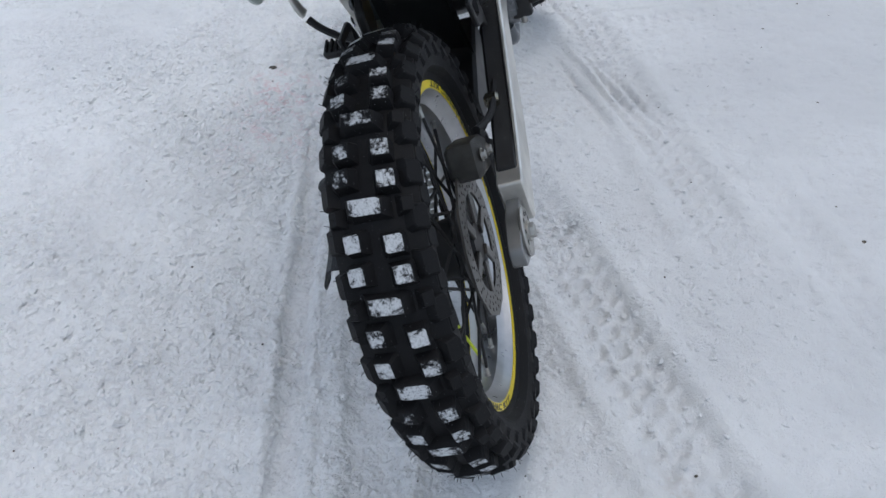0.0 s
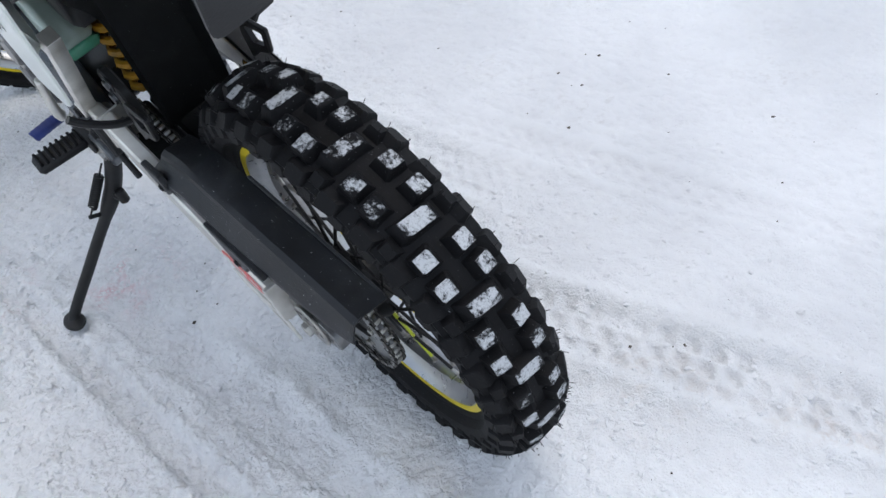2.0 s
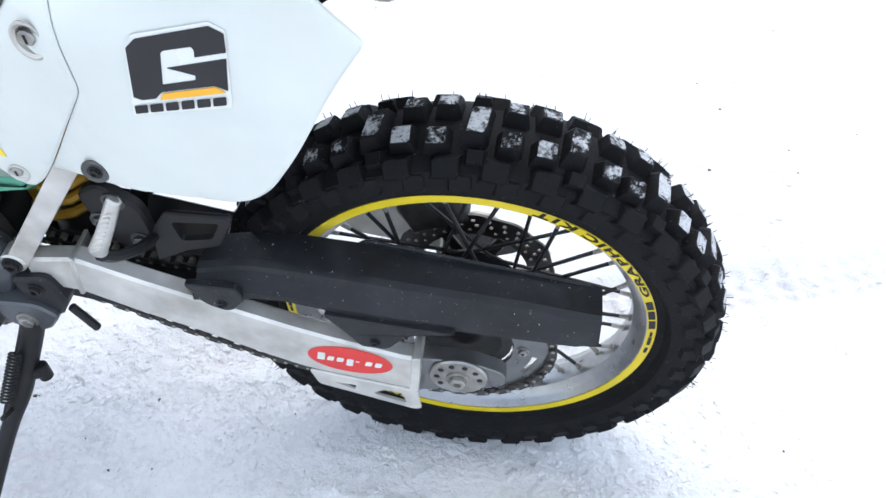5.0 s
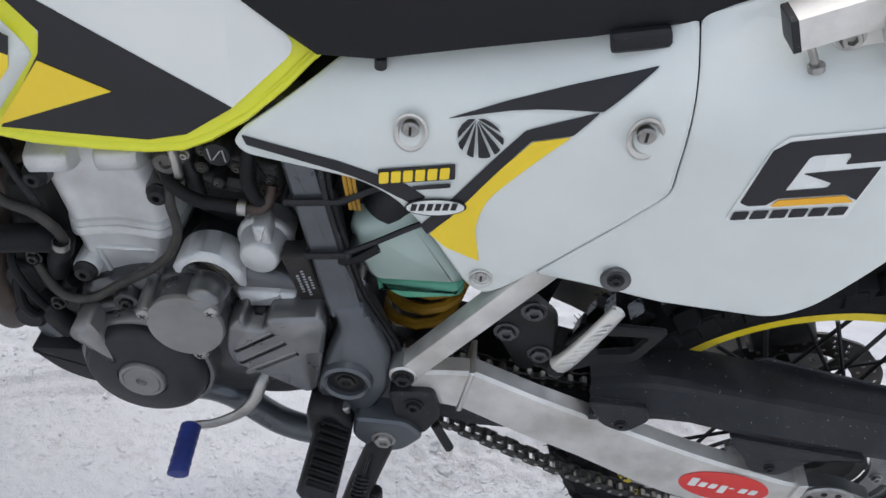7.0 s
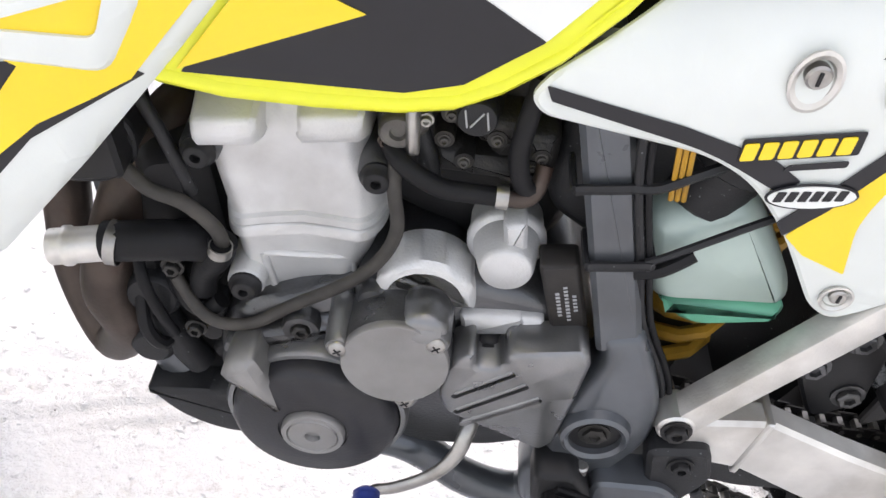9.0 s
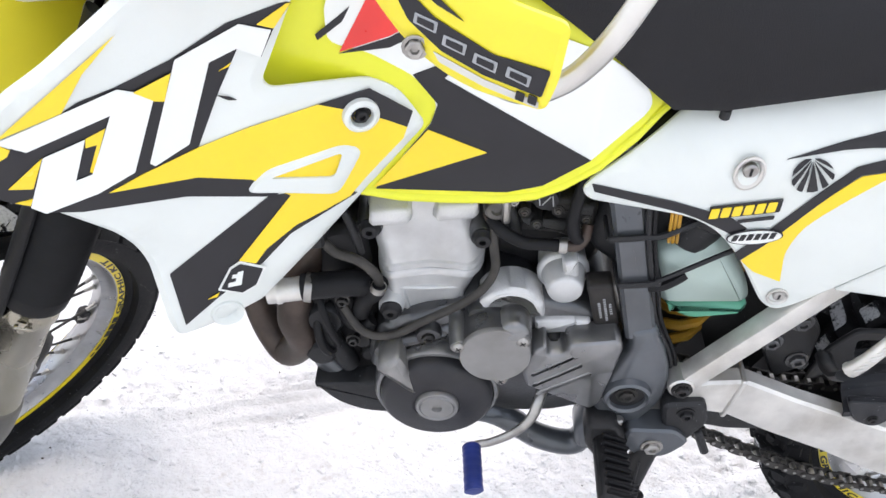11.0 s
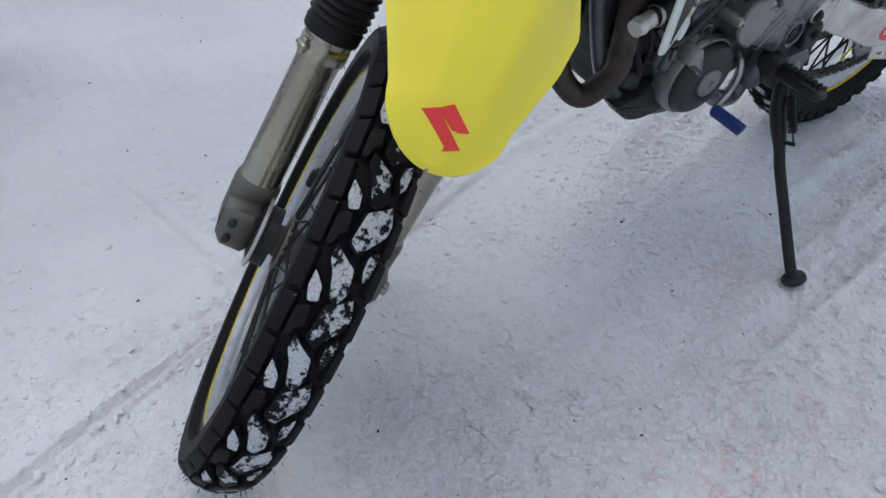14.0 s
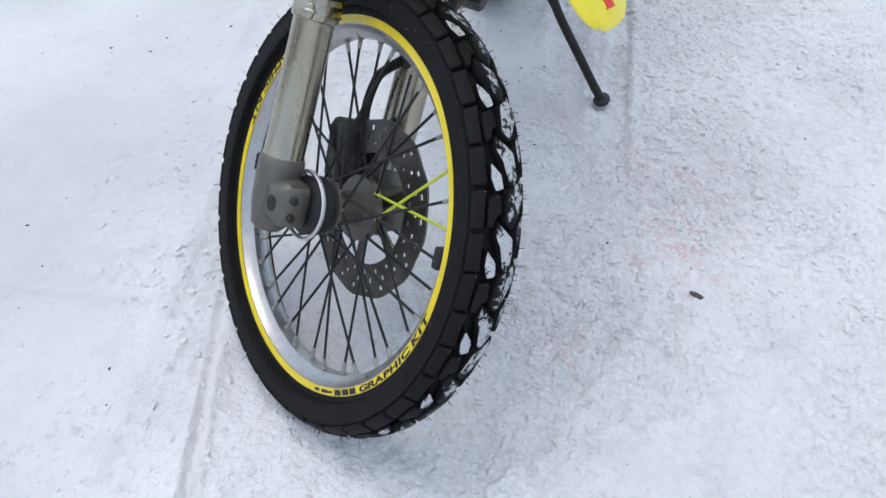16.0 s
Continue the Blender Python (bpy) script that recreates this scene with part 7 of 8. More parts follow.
add_lathe(bm, [(0.0, 0.05), (0.0655, 0.05), (0.0655, 0.136), (0.0640, 0.143), (0.058, 0.1485), (0.034, 0.1515), (0.0275, 0.152), (0.0270, 0.150), (0.0, 0.150)], T3(0.782, 0, 0.132) @ YAX, 56)
E("flywheel_cover", bm, FLY_BLACK, "black flywheel cover")
bm = bmesh.new()
add_lathe(bm, [(0.0, 0.149), (0.0248, 0.149), (0.0248, 0.1555), (0.0238, 0.1572), (0.0205, 0.1574), (0.0196, 0.1562), (0.0186, 0.1575), (0.0062, 0.158), (0.0050, 0.154), (0, 0.154)], T3(0.7815, 0, 0.1335) @ YAX, 40)
E("cover_plug", bm, COVER_LIGHT, "bare metal plug with a screw socket")
IDLER = T3(0.7235, 0, 0.2200) @ pose(0, 0, 0, 4)
bm = bmesh.new()
add_lathe(bm, [(0, 0.09), (0.0410, 0.09), (0.0395, 0.148), (0.0380, 0.152), (0, 0.152)], IDLER @ YAX, 48)
E("idler_housing", bm, CASE_GREY)
bm = bmesh.new()
add_lathe(bm, [(0, 0.150), (0.0385, 0.150), (0.0385, 0.1555), (0.0375, 0.157), (0, 0.1575)], IDLER @ YAX, 48)
E("idler_cover", bm, COVER_LIGHT, "smooth grey round cover")
for x, z in ((0.764, 0.2395), (0.6965, 0.2545), (0.7135, 0.189)):
    bm = bmesh.new()
    add_lathe(bm, [(0, 0.10), (0.0115, 0.10), (0.0098, 0.150), (0.0085, 0.1535), (0, 0.1535)], T3(x, 0, z) @ YAX, 18)
    E("screw_lug", bm, COVER_GREY)
    bm = bmesh.new()
    add_lathe(bm, [(0, 0.153), (0.0070, 0.153), (0.0068, 0.1555), (0.0050, 0.1572), (0, 0.1576)], T3(x, 0, z) @ YAX, 18)
    E("cover_screw", bm, STEEL)
    for turn in (35, 125):
        bm = bmesh.new()
        add_box(bm, (0.0014, 0.0008, 0.0072), T3(x, 0.1577, z) @ pose(0, 0, 0, 0, turn, 0), 0.0002)
        E("screw_slot", bm, BLACK_PAINT)
bm = bmesh.new()
add_lathe(bm, [(0, 0.05), (0.0160, 0.05), (0.0150, 0.112), (0.0115, 0.122), (0, 0.125)], T3(0.743, 0, 0.2555) @ YAX, 26)
E("idler_hump", bm, CASE_GREY)
bm = bmesh.new()
add_lathe(bm, [(0, 0.07), (0.0190, 0.07), (0.0190, 0.117), (0.0178, 0.119), (0.0178, 0.122), (0.0190, 0.124), (0.0188, 0.143), (0.0165, 0.1500), (0.0120, 0.1525), (0.0, 0.153)], T3(0.7065, 0, 0.2570) @ YAX, 34)
E("idler_neck", bm, COVER_GREY)
bm = bmesh.new()
add_lathe(bm, [(0.0, 0.0), (0.0125, 0.0), (0.0105, 0.005), (0.006, 0.0068), (0.0, 0.007)], T3(0.7055, 0.1475, 0.2620) @ pose(0, 0, 0, 30) @ YAX @ Matrix.Diagonal((1.1, 0.8, 1, 1)), 24)
E("neck_rib", bm, COVER_GREY)


def capsule(p, q, w, n=5):
    """The outline of a slot from p to q with round ends."""
    p, q = Vector(p), Vector(q)
    a = math.atan2(q.y - p.y, q.x - p.x)
    return [q + w * Vector((math.cos(a - math.pi / 2 + math.pi * k / n), math.sin(a - math.pi / 2 + math.pi * k / n))) for k in range(n + 1)] + \
        [p + w * Vector((math.cos(a + math.pi / 2 + math.pi * k / n), math.sin(a + math.pi / 2 + math.pi * k / n))) for k in range(n + 1)]


slots = [capsule(p, q, 0.0026) for p, q in (((0.6775, 0.1925), (0.6395, 0.2245)), ((0.6740, 0.1740), (0.6280, 0.2125)), ((0.6680, 0.1590), (0.6160, 0.1985)))]
cover = eplate("gear_cover", [(0.6850, 0.231), (0.6685, 0.243), (0.6660, 0.226), (0.6480, 0.228), (0.6450, 0.2445), (0.5925, 0.2560), (0.5865, 0.246), (0.590, 0.200), (0.596, 0.144), (0.605, 0.134), (0.6820, 0.1700), (0.6895, 0.191)], 0.112, 0.148, COVER_GREY, "grey sprocket cover with slanted slots", 0.006, 0.0035, slots)
eplate("cover_back", [(0.682, 0.218), (0.63, 0.232), (0.60, 0.225), (0.60, 0.150), (0.676, 0.172)], 0.105, 0.1435, CASE_GREY, "", 0.004, 0.001)
for p, q in (((0.6775, 0.1962), (0.6395, 0.2282)), ((0.6740, 0.1777), (0.6280, 0.2162)), ((0.6680, 0.1627), (0.6160, 0.2022))):
    bm = bmesh.new()
    add_tube(bm, [(p[0], 0.1478, p[1]), (q[0], 0.1478, q[1])], 0.0017, 8, 6, flat=0.8)
    E("cover_rib", bm, COVER_GREY)
bm = bmesh.new()
add_rod(bm, (0.6570, 0.09, 0.2190), (0.6570, 0.124, 0.2190), 0.0115, seg=18)
E("bolt_lug", bm, BLACK_PAINT)
bolt(engine, (0.6570, 0.124, 0.2190), 0.0070, 0.008, material=BLACK_PAINT)
# starter motor, collar, breather canister
bm = bmesh.new()
add_lathe(bm, [(0, -0.06), (0.026, -0.06), (0.030, -0.05), (0.030, 0.060), (0.0325, 0.064), (0.0325, 0.088), (0, 0.088)], T3(0.7083, 0, 0.2600) @ YAX, 40)
E("starter_motor", bm, FLY_BLACK, "black starter motor")
bm = bmesh.new()
half = [(0.7083 + r * math.cos(t), 0.259 + r * math.sin(t)) for r, ts in ((0.0368, np.linspace(-0.45, math.pi + 0.15, 30)), (0.0232, np.linspace(math.pi + 0.15, -0.45, 30))) for t in ts]
add_prism(bm, half, 0.078, 0.1185, 0.0045)
E("silver_collar", bm, ENGINE_SILVER, "silver cast collar")
eplate("breather_base", [(0.6815, 0.2475), (0.660, 0.2505), (0.6360, 0.2525), (0.6350, 0.2335), (0.6770, 0.2265)], 0.070, 0.1185, ENGINE_SILVER, "", 0.003, 0.003)
eplate("breather_base", [(0.6385, 0.2520), (0.6205, 0.2525), (0.6198, 0.2390), (0.6380, 0.2330)], 0.098, 0.1185, ENGINE_SILVER, "", 0.003, 0.003)
bm = bmesh.new()
add_lathe(bm, [(0, 0.04), (0.0255, 0.04), (0.0265, 0.080), (0.0282, 0.083), (0.0282, 0.0880), (0.0265, 0.0902), (0.0238, 0.0915), (0.0226, 0.098), (0.0192, 0.114), (0.0180, 0.1172), (0.0165, 0.1185), (0, 0.1188)], T3(0.6553, 0, 0.2975) @ YAX, 40)
E("breather_canister", bm, ENGINE_SILVER, "white-silver breather canister")
bm = bmesh.new()
add_prism(bm, rounded([(0.6625, 0.3330), (0.6468, 0.3368), (0.6428, 0.3100), (0.6577, 0.3045)], 0.003), 0.080, 0.1125, 0.003)
E("canister_tab", bm, ENGINE_SILVER)
bm = bmesh.new()
add_prism(bm, rounded([(0.6345, 0.3083), (0.6078, 0.3130), (0.5855, 0.2388), (0.6108, 0.2309)], 0.004), 0.096, 0.1205, 0.0025)
E("relay_box", bm, RELAY, "black relay box with grey print")
rng = random.Random(33)
for k, (off, cuts) in enumerate(((0.0050, 7), (-0.0010, 10), (-0.0065, 5))):
    for i in range(cuts):
        u = (i - cuts / 2) * 0.0036
        x, z = 0.6105 + off * 0.95 + u * 0.27, 0.2770 - off * 0.28 + u * 0.96
        bm = bmesh.new()
        add_box(bm, (0.0030, 0.0006, 0.0022 * rng.uniform(0.7, 1.1)), T3(x, 0.1207, z) @ pose(0, 0, 0, 0, 16, 0), 0.0001)
        E("print_bar", bm, PRINT_GREY)
# carburettor cluster and its hoses
bm = bmesh.new()
add_rod(bm, (0.690, 0.03, 0.398), (0.690, 0.092, 0.405), 0.022, 0.0165, seg=26)
add_rod(bm, (0.660, 0.02, 0.365), (0.655, 0.084, 0.365), 0.026, 0.022, seg=18)
add_rod(bm, (0.735, 0.03, 0.385), (0.62, 0.03, 0.42), 0.036, seg=20)
E("carburettor", bm, DUSTY_BLACK, "dark dirty carburettor")
bm = bmesh.new()
add_lathe(bm, [(0, 0.085), (0.0128, 0.085), (0.0128, 0.1015), (0.0118, 0.103), (0, 0.103)], T3(0.6893, 0, 0.4075) @ YAX, 28)
E("carburettor_cap", bm, BLACK_PLASTIC)
for dx, length, turn in ((0.0068, 0.013, 10), (0.0, 0.0135, -34), (-0.0066, 0.013, 10)):
    bm = bmesh.new()
    add_box(bm, (0.0013, 0.0006, length), T3(0.6893 + dx, 0.1033, 0.4075) @ pose(0, 0, 0, 0, turn, 0), 0.0001)
    E("cap_print", bm, PRINT_GREY)
for x, z, w, h in ((0.7006, 0.3655, 0.026, 0.020), (0.6750, 0.3625, 0.036, 0.016), (0.6720, 0.3930, 0.030, 0.022), (0.6470, 0.3800, 0.026, 0.034)):
    bm = bmesh.new()
    add_prism(bm, rounded([(x - w / 2, z - h / 2), (x + w / 2, z - h / 2), (x + w / 2, z + h / 2), (x - w / 2, z + h / 2)], 0.006), 0.05, 0.094, 0.006)
    E("carburettor_casting", bm, DUSTY_BLACK)
for x, y, z in ((0.7076, 0.095, 0.3845), (0.705, 0.094, 0.4035), (0.6746, 0.095, 0.3890), (0.6448, 0.095, 0.3785), (0.6495, 0.096, 0.3695), (0.6935, 0.095, 0.3690)):
    bm = bmesh.new()
    add_lathe(bm, [(0, -0.02), (0.0075, -0.02), (0.0065, 0.0), (0, 0.0)], T3(x, y, z) @ YAX, 14)
    E("screw_lug", bm, DUSTY_BLACK)
    bolt(engine, (x, y, z), 0.0032, 0.003, material=DUSTY_GREY)
eplate("throttle_bracket", [(0.752, 0.404), (0.7165, 0.4085), (0.7180, 0.3885), (0.7315, 0.3780), (0.7480, 0.3765)], 0.06, 0.0985, DUSTY_GREY, "", 0.004, 0.004)
bm = bmesh.new()
add_lathe(bm, [(0, 0.09), (0.0125, 0.09), (0.0125, 0.104), (0.0105, 0.106), (0.0055, 0.106), (0.0045, 0.103), (0, 0.103)], T3(0.7365, 0, 0.3925) @ YAX, 22)
E("throttle_drum", bm, DUSTY_GREY)
bm = bmesh.new()
add_box(bm, (0.0085, 0.010, 0.036), T3(0.7275, 0.1035, 0.3950) @ pose(0, 0, 0, 0, 4, 0), 0.0025)
E("cable_clip", bm, STEEL)
bolt(engine, (0.7200, 0.0985, 0.4010), 0.0036, 0.004, material=STEEL)
bolt(engine, (0.7445, 0.0985, 0.3815), 0.0036, 0.004, material=EXHAUST)
for pts, r, m in (([(0.742, 0.096, 0.378), (0.731, 0.110, 0.3725), (0.708, 0.114, 0.3615), (0.687, 0.114, 0.3595), (0.664, 0.112, 0.3575)], 0.0066, BOOT_RUBBER),
                  ([(0.655, 0.100, 0.44), (0.660, 0.108, 0.411), (0.661, 0.110, 0.389), (0.655, 0.109, 0.367), (0.647, 0.106, 0.361)], 0.0065, BOOT_RUBBER),
                  ([(0.728, 0.085, 0.395), (0.718, 0.092, 0.37), (0.712, 0.094, 0.345)], 0.007, BLACK_PLASTIC),
                  ([(0.737, 0.100, 0.375), (0.7358, 0.111, 0.352), (0.7317, 0.115, 0.3209), (0.7426, 0.115, 0.2898), (0.7655, 0.115, 0.2632), (0.8019, 0.116, 0.2365), (0.8318, 0.116, 0.2118), (0.8571, 0.114, 0.2050), (0.8748, 0.110, 0.2130), (0.892, 0.10, 0.235)], 0.0048, HOSE_GREY),
                  ([(0.935, 0.105, 0.365), (0.908, 0.110, 0.340), (0.896, 0.110, 0.327), (0.874, 0.110, 0.318), (0.856, 0.109, 0.298), (0.852, 0.107, 0.280)], 0.0054, HOSE_GREY),
                  ([(0.852, 0.106, 0.283), (0.857, 0.104, 0.266), (0.868, 0.100, 0.248), (0.874, 0.096, 0.222)], 0.0105, BOOT_RUBBER),
                  ([(0.900, 0.10, 0.40), (0.886, 0.105, 0.375), (0.876, 0.105, 0.345), (0.872, 0.10, 0.32)], 0.0045, BLACK_PLASTIC),
                  ([(0.934, 0.110, 0.273), (0.91, 0.109, 0.277), (0.885, 0.105, 0.278), (0.865, 0.095, 0.270)], 0.0150, BOOT_RUBBER),
                  ([(0.90, 0.085, 0.238), (0.888, 0.098, 0.214), (0.872, 0.102, 0.205), (0.86, 0.10, 0.215)], 0.0075, BOOT_RUBBER),
                  ([(0.93, 0.06, 0.22), (0.915, 0.085, 0.180), (0.90, 0.09, 0.15), (0.888, 0.085, 0.12)], 0.013, BLACK_PLASTIC)):
    bm = bmesh.new()
    add_tube(bm, pts, r, 12, 6)
    E("hose", bm, m, "black rubber hose" if m is not HOSE_GREY else "dusty grey hose")
for x, z, r, a in ((0.667, 0.3578, 0.0080, 90), (0.927, 0.2735, 0.0163, 85), (0.8525, 0.281, 0.0085, 170)):
    bm = bmesh.new()
    add_lathe(bm, [(r - 0.001, -0.004), (r, -0.004), (r, 0.004), (r - 0.001, 0.004)], T3(x, 0.1105 if r > 0.01 else 0.1125, z) @ pose(0, 0, 0, 0, a, 0), 20)
    E("hose_clamp", bm, STEEL, "steel hose clamp")
bm = bmesh.new()
add_lathe(bm, [(0.0, 0.0), (0.0125, 0.0), (0.0130, 0.003), (0.0130, 0.028), (0.0145, 0.030), (0.0145, 0.034), (0.0130, 0.036), (0.0130, 0.044), (0.0, 0.044)], axis_to((0.928, 0.110, 0.2733), (1.00, 0.118, 0.262))[0], 24)
E("water_pipe", bm, ALLOY_LIGHT, "bare metal water pipe")
bm = bmesh.new()
add_tube(bm, [(0.664, 0.112, 0.357), (0.652, 0.111, 0.357), (0.645, 0.106, 0.363), (0.642, 0.098, 0.376)], 0.0058, 12, 5)
E("copper_pipe", bm, EXHAUST)
# clutter in front of the case: clamps, plugs, cables
rng = random.Random(21)
for k in range(16):
    x, z = rng.uniform(0.862, 0.925), rng.uniform(0.135, 0.265)
    y = rng.uniform(0.055, 0.095)
    bm = bmesh.new()
    add_rod(bm, (x, y - 0.03, z), (x + rng.uniform(-0.01, 0.01), y + rng.uniform(0.006, 0.016), z + rng.uniform(-0.012, 0.012)), rng.uniform(0.005, 0.013), seg=12)
    E("engine_fitting", bm, rng.choice((BLACK_PAINT, DARK_METAL, BLACK_PLASTIC, DARK_METAL)))
for x, z in ((0.893, 0.246), (0.868, 0.198), (0.882, 0.180)):
    bolt(engine, (x, 0.10, z), 0.0065, 0.006, material=DARK_METAL)
# dark blocks added behind the clutter, so that no bright snow shows through
eplate("crankcase_front", [(0.925, 0.125), (0.930, 0.16), (0.930, 0.25), (0.92, 0.33), (0.87, 0.34), (0.86, 0.26), (0.84, 0.10), (0.90, 0.085)], -0.07, 0.080, BLACK_PAINT, "", 0.02, 0.01)
eplate("inlet_block", [(0.745, 0.30), (0.735, 0.43), (0.62, 0.46), (0.61, 0.30), (0.64, 0.25)], -0.07, 0.062, BLACK_PAINT, "", 0.02, 0.01)
eplate("fan_housing", [(0.955, 0.20), (0.955, 0.30), (0.93, 0.31), (0.915, 0.15), (0.945, 0.15)], 0.0, 0.050, BLACK_PLASTIC, "", 0.012, 0.006)
bm = bmesh.new()
add_rod(bm, (0.920, 0.050, 0.150), (0.920, 0.105, 0.152), 0.021, 0.018, seg=22)
add_rod(bm, (0.914, 0.050, 0.205), (0.914, 0.100, 0.207), 0.022, 0.022, seg=22)
E("horn", bm, BLACK_PLASTIC, "black horn cup")
bm = bmesh.new()
add_tube(bm, [(0.925, 0.085, 0.225), (0.920, 0.106, 0.185), (0.910, 0.108, 0.165), (0.905, 0.098, 0.16)], 0.0055, 8, 6)
add_tube(bm, [(0.925, 0.08, 0.255), (0.915, 0.106, 0.235), (0.905, 0.108, 0.20), (0.90, 0.10, 0.17)], 0.0045, 8, 6)
E("wiring", bm, BOOT_RUBBER)
# engine guard of black plastic
eplate("engine_guard", [(0.932, 0.100), (0.925, 0.092), (0.905, 0.068, 0.02), (0.868, 0.050, 0.02), (0.82, 0.052), (0.80, 0.06), (0.81, 0.09), (0.845, 0.116), (0.873, 0.106)], 0.070, 0.108, BLACK_PLASTIC, "black plastic engine guard", 0.006, 0.004)
eplate("skid_plate", [(0.940, 0.155), (0.915, 0.085), (0.86, 0.045), (0.74, 0.048), (0.70, 0.06), (0.70, 0.075), (0.86, 0.068), (0.90, 0.10), (0.925, 0.16)], -0.10, 0.070, BLACK_PLASTIC, "", 0.012, 0.004)
eplate("guard_tab_plate", [(0.735, 0.092), (0.706, 0.096), (0.704, 0.052), (0.735, 0.05)], 0.06, 0.10, BLACK_PLASTIC, "", 0.003, 0.002)
# exhaust header: down in front of the engine and back
bm = bmesh.new()
add_tube(bm, [(0.875, 0.0, 0.375), (0.93, -0.01, 0.372), (0.98, -0.006, 0.335), (1.004, 0.002, 0.275), (1.01, 0.01, 0.215), (1.009, 0.022, 0.165), (0.9937, 0.04, 0.1245), (0.9683, 0.062, 0.1071), (0.9432, 0.085, 0.1578), (0.95, 0.092, 0.205), (0.942, 0.08, 0.25), (0.925, 0.058, 0.3), (0.9, 0.03, 0.335), (0.875, -0.02, 0.33), (0.80, -0.11, 0.29), (0.62, -0.14, 0.30), (0.48, -0.15, 0.40)], 0.0195, 20, 6)
bp("exhaust_pipe", bm, EXHAUST, "rust-brown exhaust header pipe", smooth=60)
bm = bmesh.new()
add_rod(bm, (0.50, -0.150, 0.39), (0.06, -0.165, 0.57), 0.052, 0.055, seg=28)
bp("silencer", bm, DARK_METAL, "dark metal silencer", smooth=50)
# radiators with louvres
for s in (1, -1):
    bm = bmesh.new()
    add_prism(bm, rounded([(0.905, 0.345), (0.955, 0.335), (0.985, 0.600), (0.935, 0.610)], 0.006), s * 0.055, s * 0.125, 0.003)
    rad = bp("radiator", bm, BLACK_PAINT, "black radiator with plastic louvres")
    for k in range(9):
        z = 0.365 + 0.024 * k
        bm = bmesh.new()
        add_box(bm, (0.018, 0.075, 0.004), T3(0.975 + 0.002 * k, s * 0.092, z) @ pose(0, 0, 0, 0, 30, 0), 0.001)
        bp("louvre", bm, BLACK_PLASTIC, "", rad)
    bm = bmesh.new()
    add_prism(bm, rounded([(0.958, 0.318), (0.925, 0.322), (0.903, 0.345), (0.904, 0.372), (0.925, 0.388), (0.955, 0.375)], 0.010), s * 0.096, s * 0.104, 0.002, holes=[circle(0.937, 0.340, 0.0075, 6), circle(0.921, 0.3515, 0.0075, 6), circle(0.938, 0.3590, 0.0070, 6), circle(0.921, 0.370, 0.0070, 6), circle(0.920, 0.333, 0.0060, 6), circle(0.909, 0.360, 0.0045, 6), circle(0.9505, 0.350, 0.0050, 6), circle(0.937, 0.374, 0.0055, 6)])
    bp("radiator_grille", bm, BLACK_PLASTIC, "", rad)
# rear brake caliper and hose on the right arm
bm = bmesh.new()
add_box(bm, (0.085, 0.05, 0.055), T3(0.055, -0.066, 0.108) @ pose(0, 0, 0, 0, 25, 0), 0.008)
cal = bp("rear_caliper", bm, DARK_METAL, "dark rear brake caliper", smooth=45)
for x, z in ((0.03, 0.125), (0.08, 0.10)):
    bolt(cal, (x, -0.092, z), 0.007, 0.006, -1)
bm = bmesh.new()
add_tube(bm, [(0.09, -0.085, 0.13), (0.15, -0.10, 0.115), (0.25, -0.105, 0.115), (0.36, -0.100, 0.145), (0.45, -0.10, 0.19)], 0.0055, 8, 6)
bp("brake_hose", bm, BOOT_RUBBER, "", cal)
for x, z in ((0.204, 0.108), (0.374, 0.142)):
    bm = bmesh.new()
    add_box(bm, (0.020, 0.024, 0.020), T3(x, -0.1, z), 0.004)
    bp("hose_clip", bm, FORK_ALLOY, "", cal)


# ---- front end: everything here turns with the fork ----
def fk(name, bm, material, label="", parent=None, smooth=45):
    return bp(name, bm, material, label, parent, FORK, smooth)


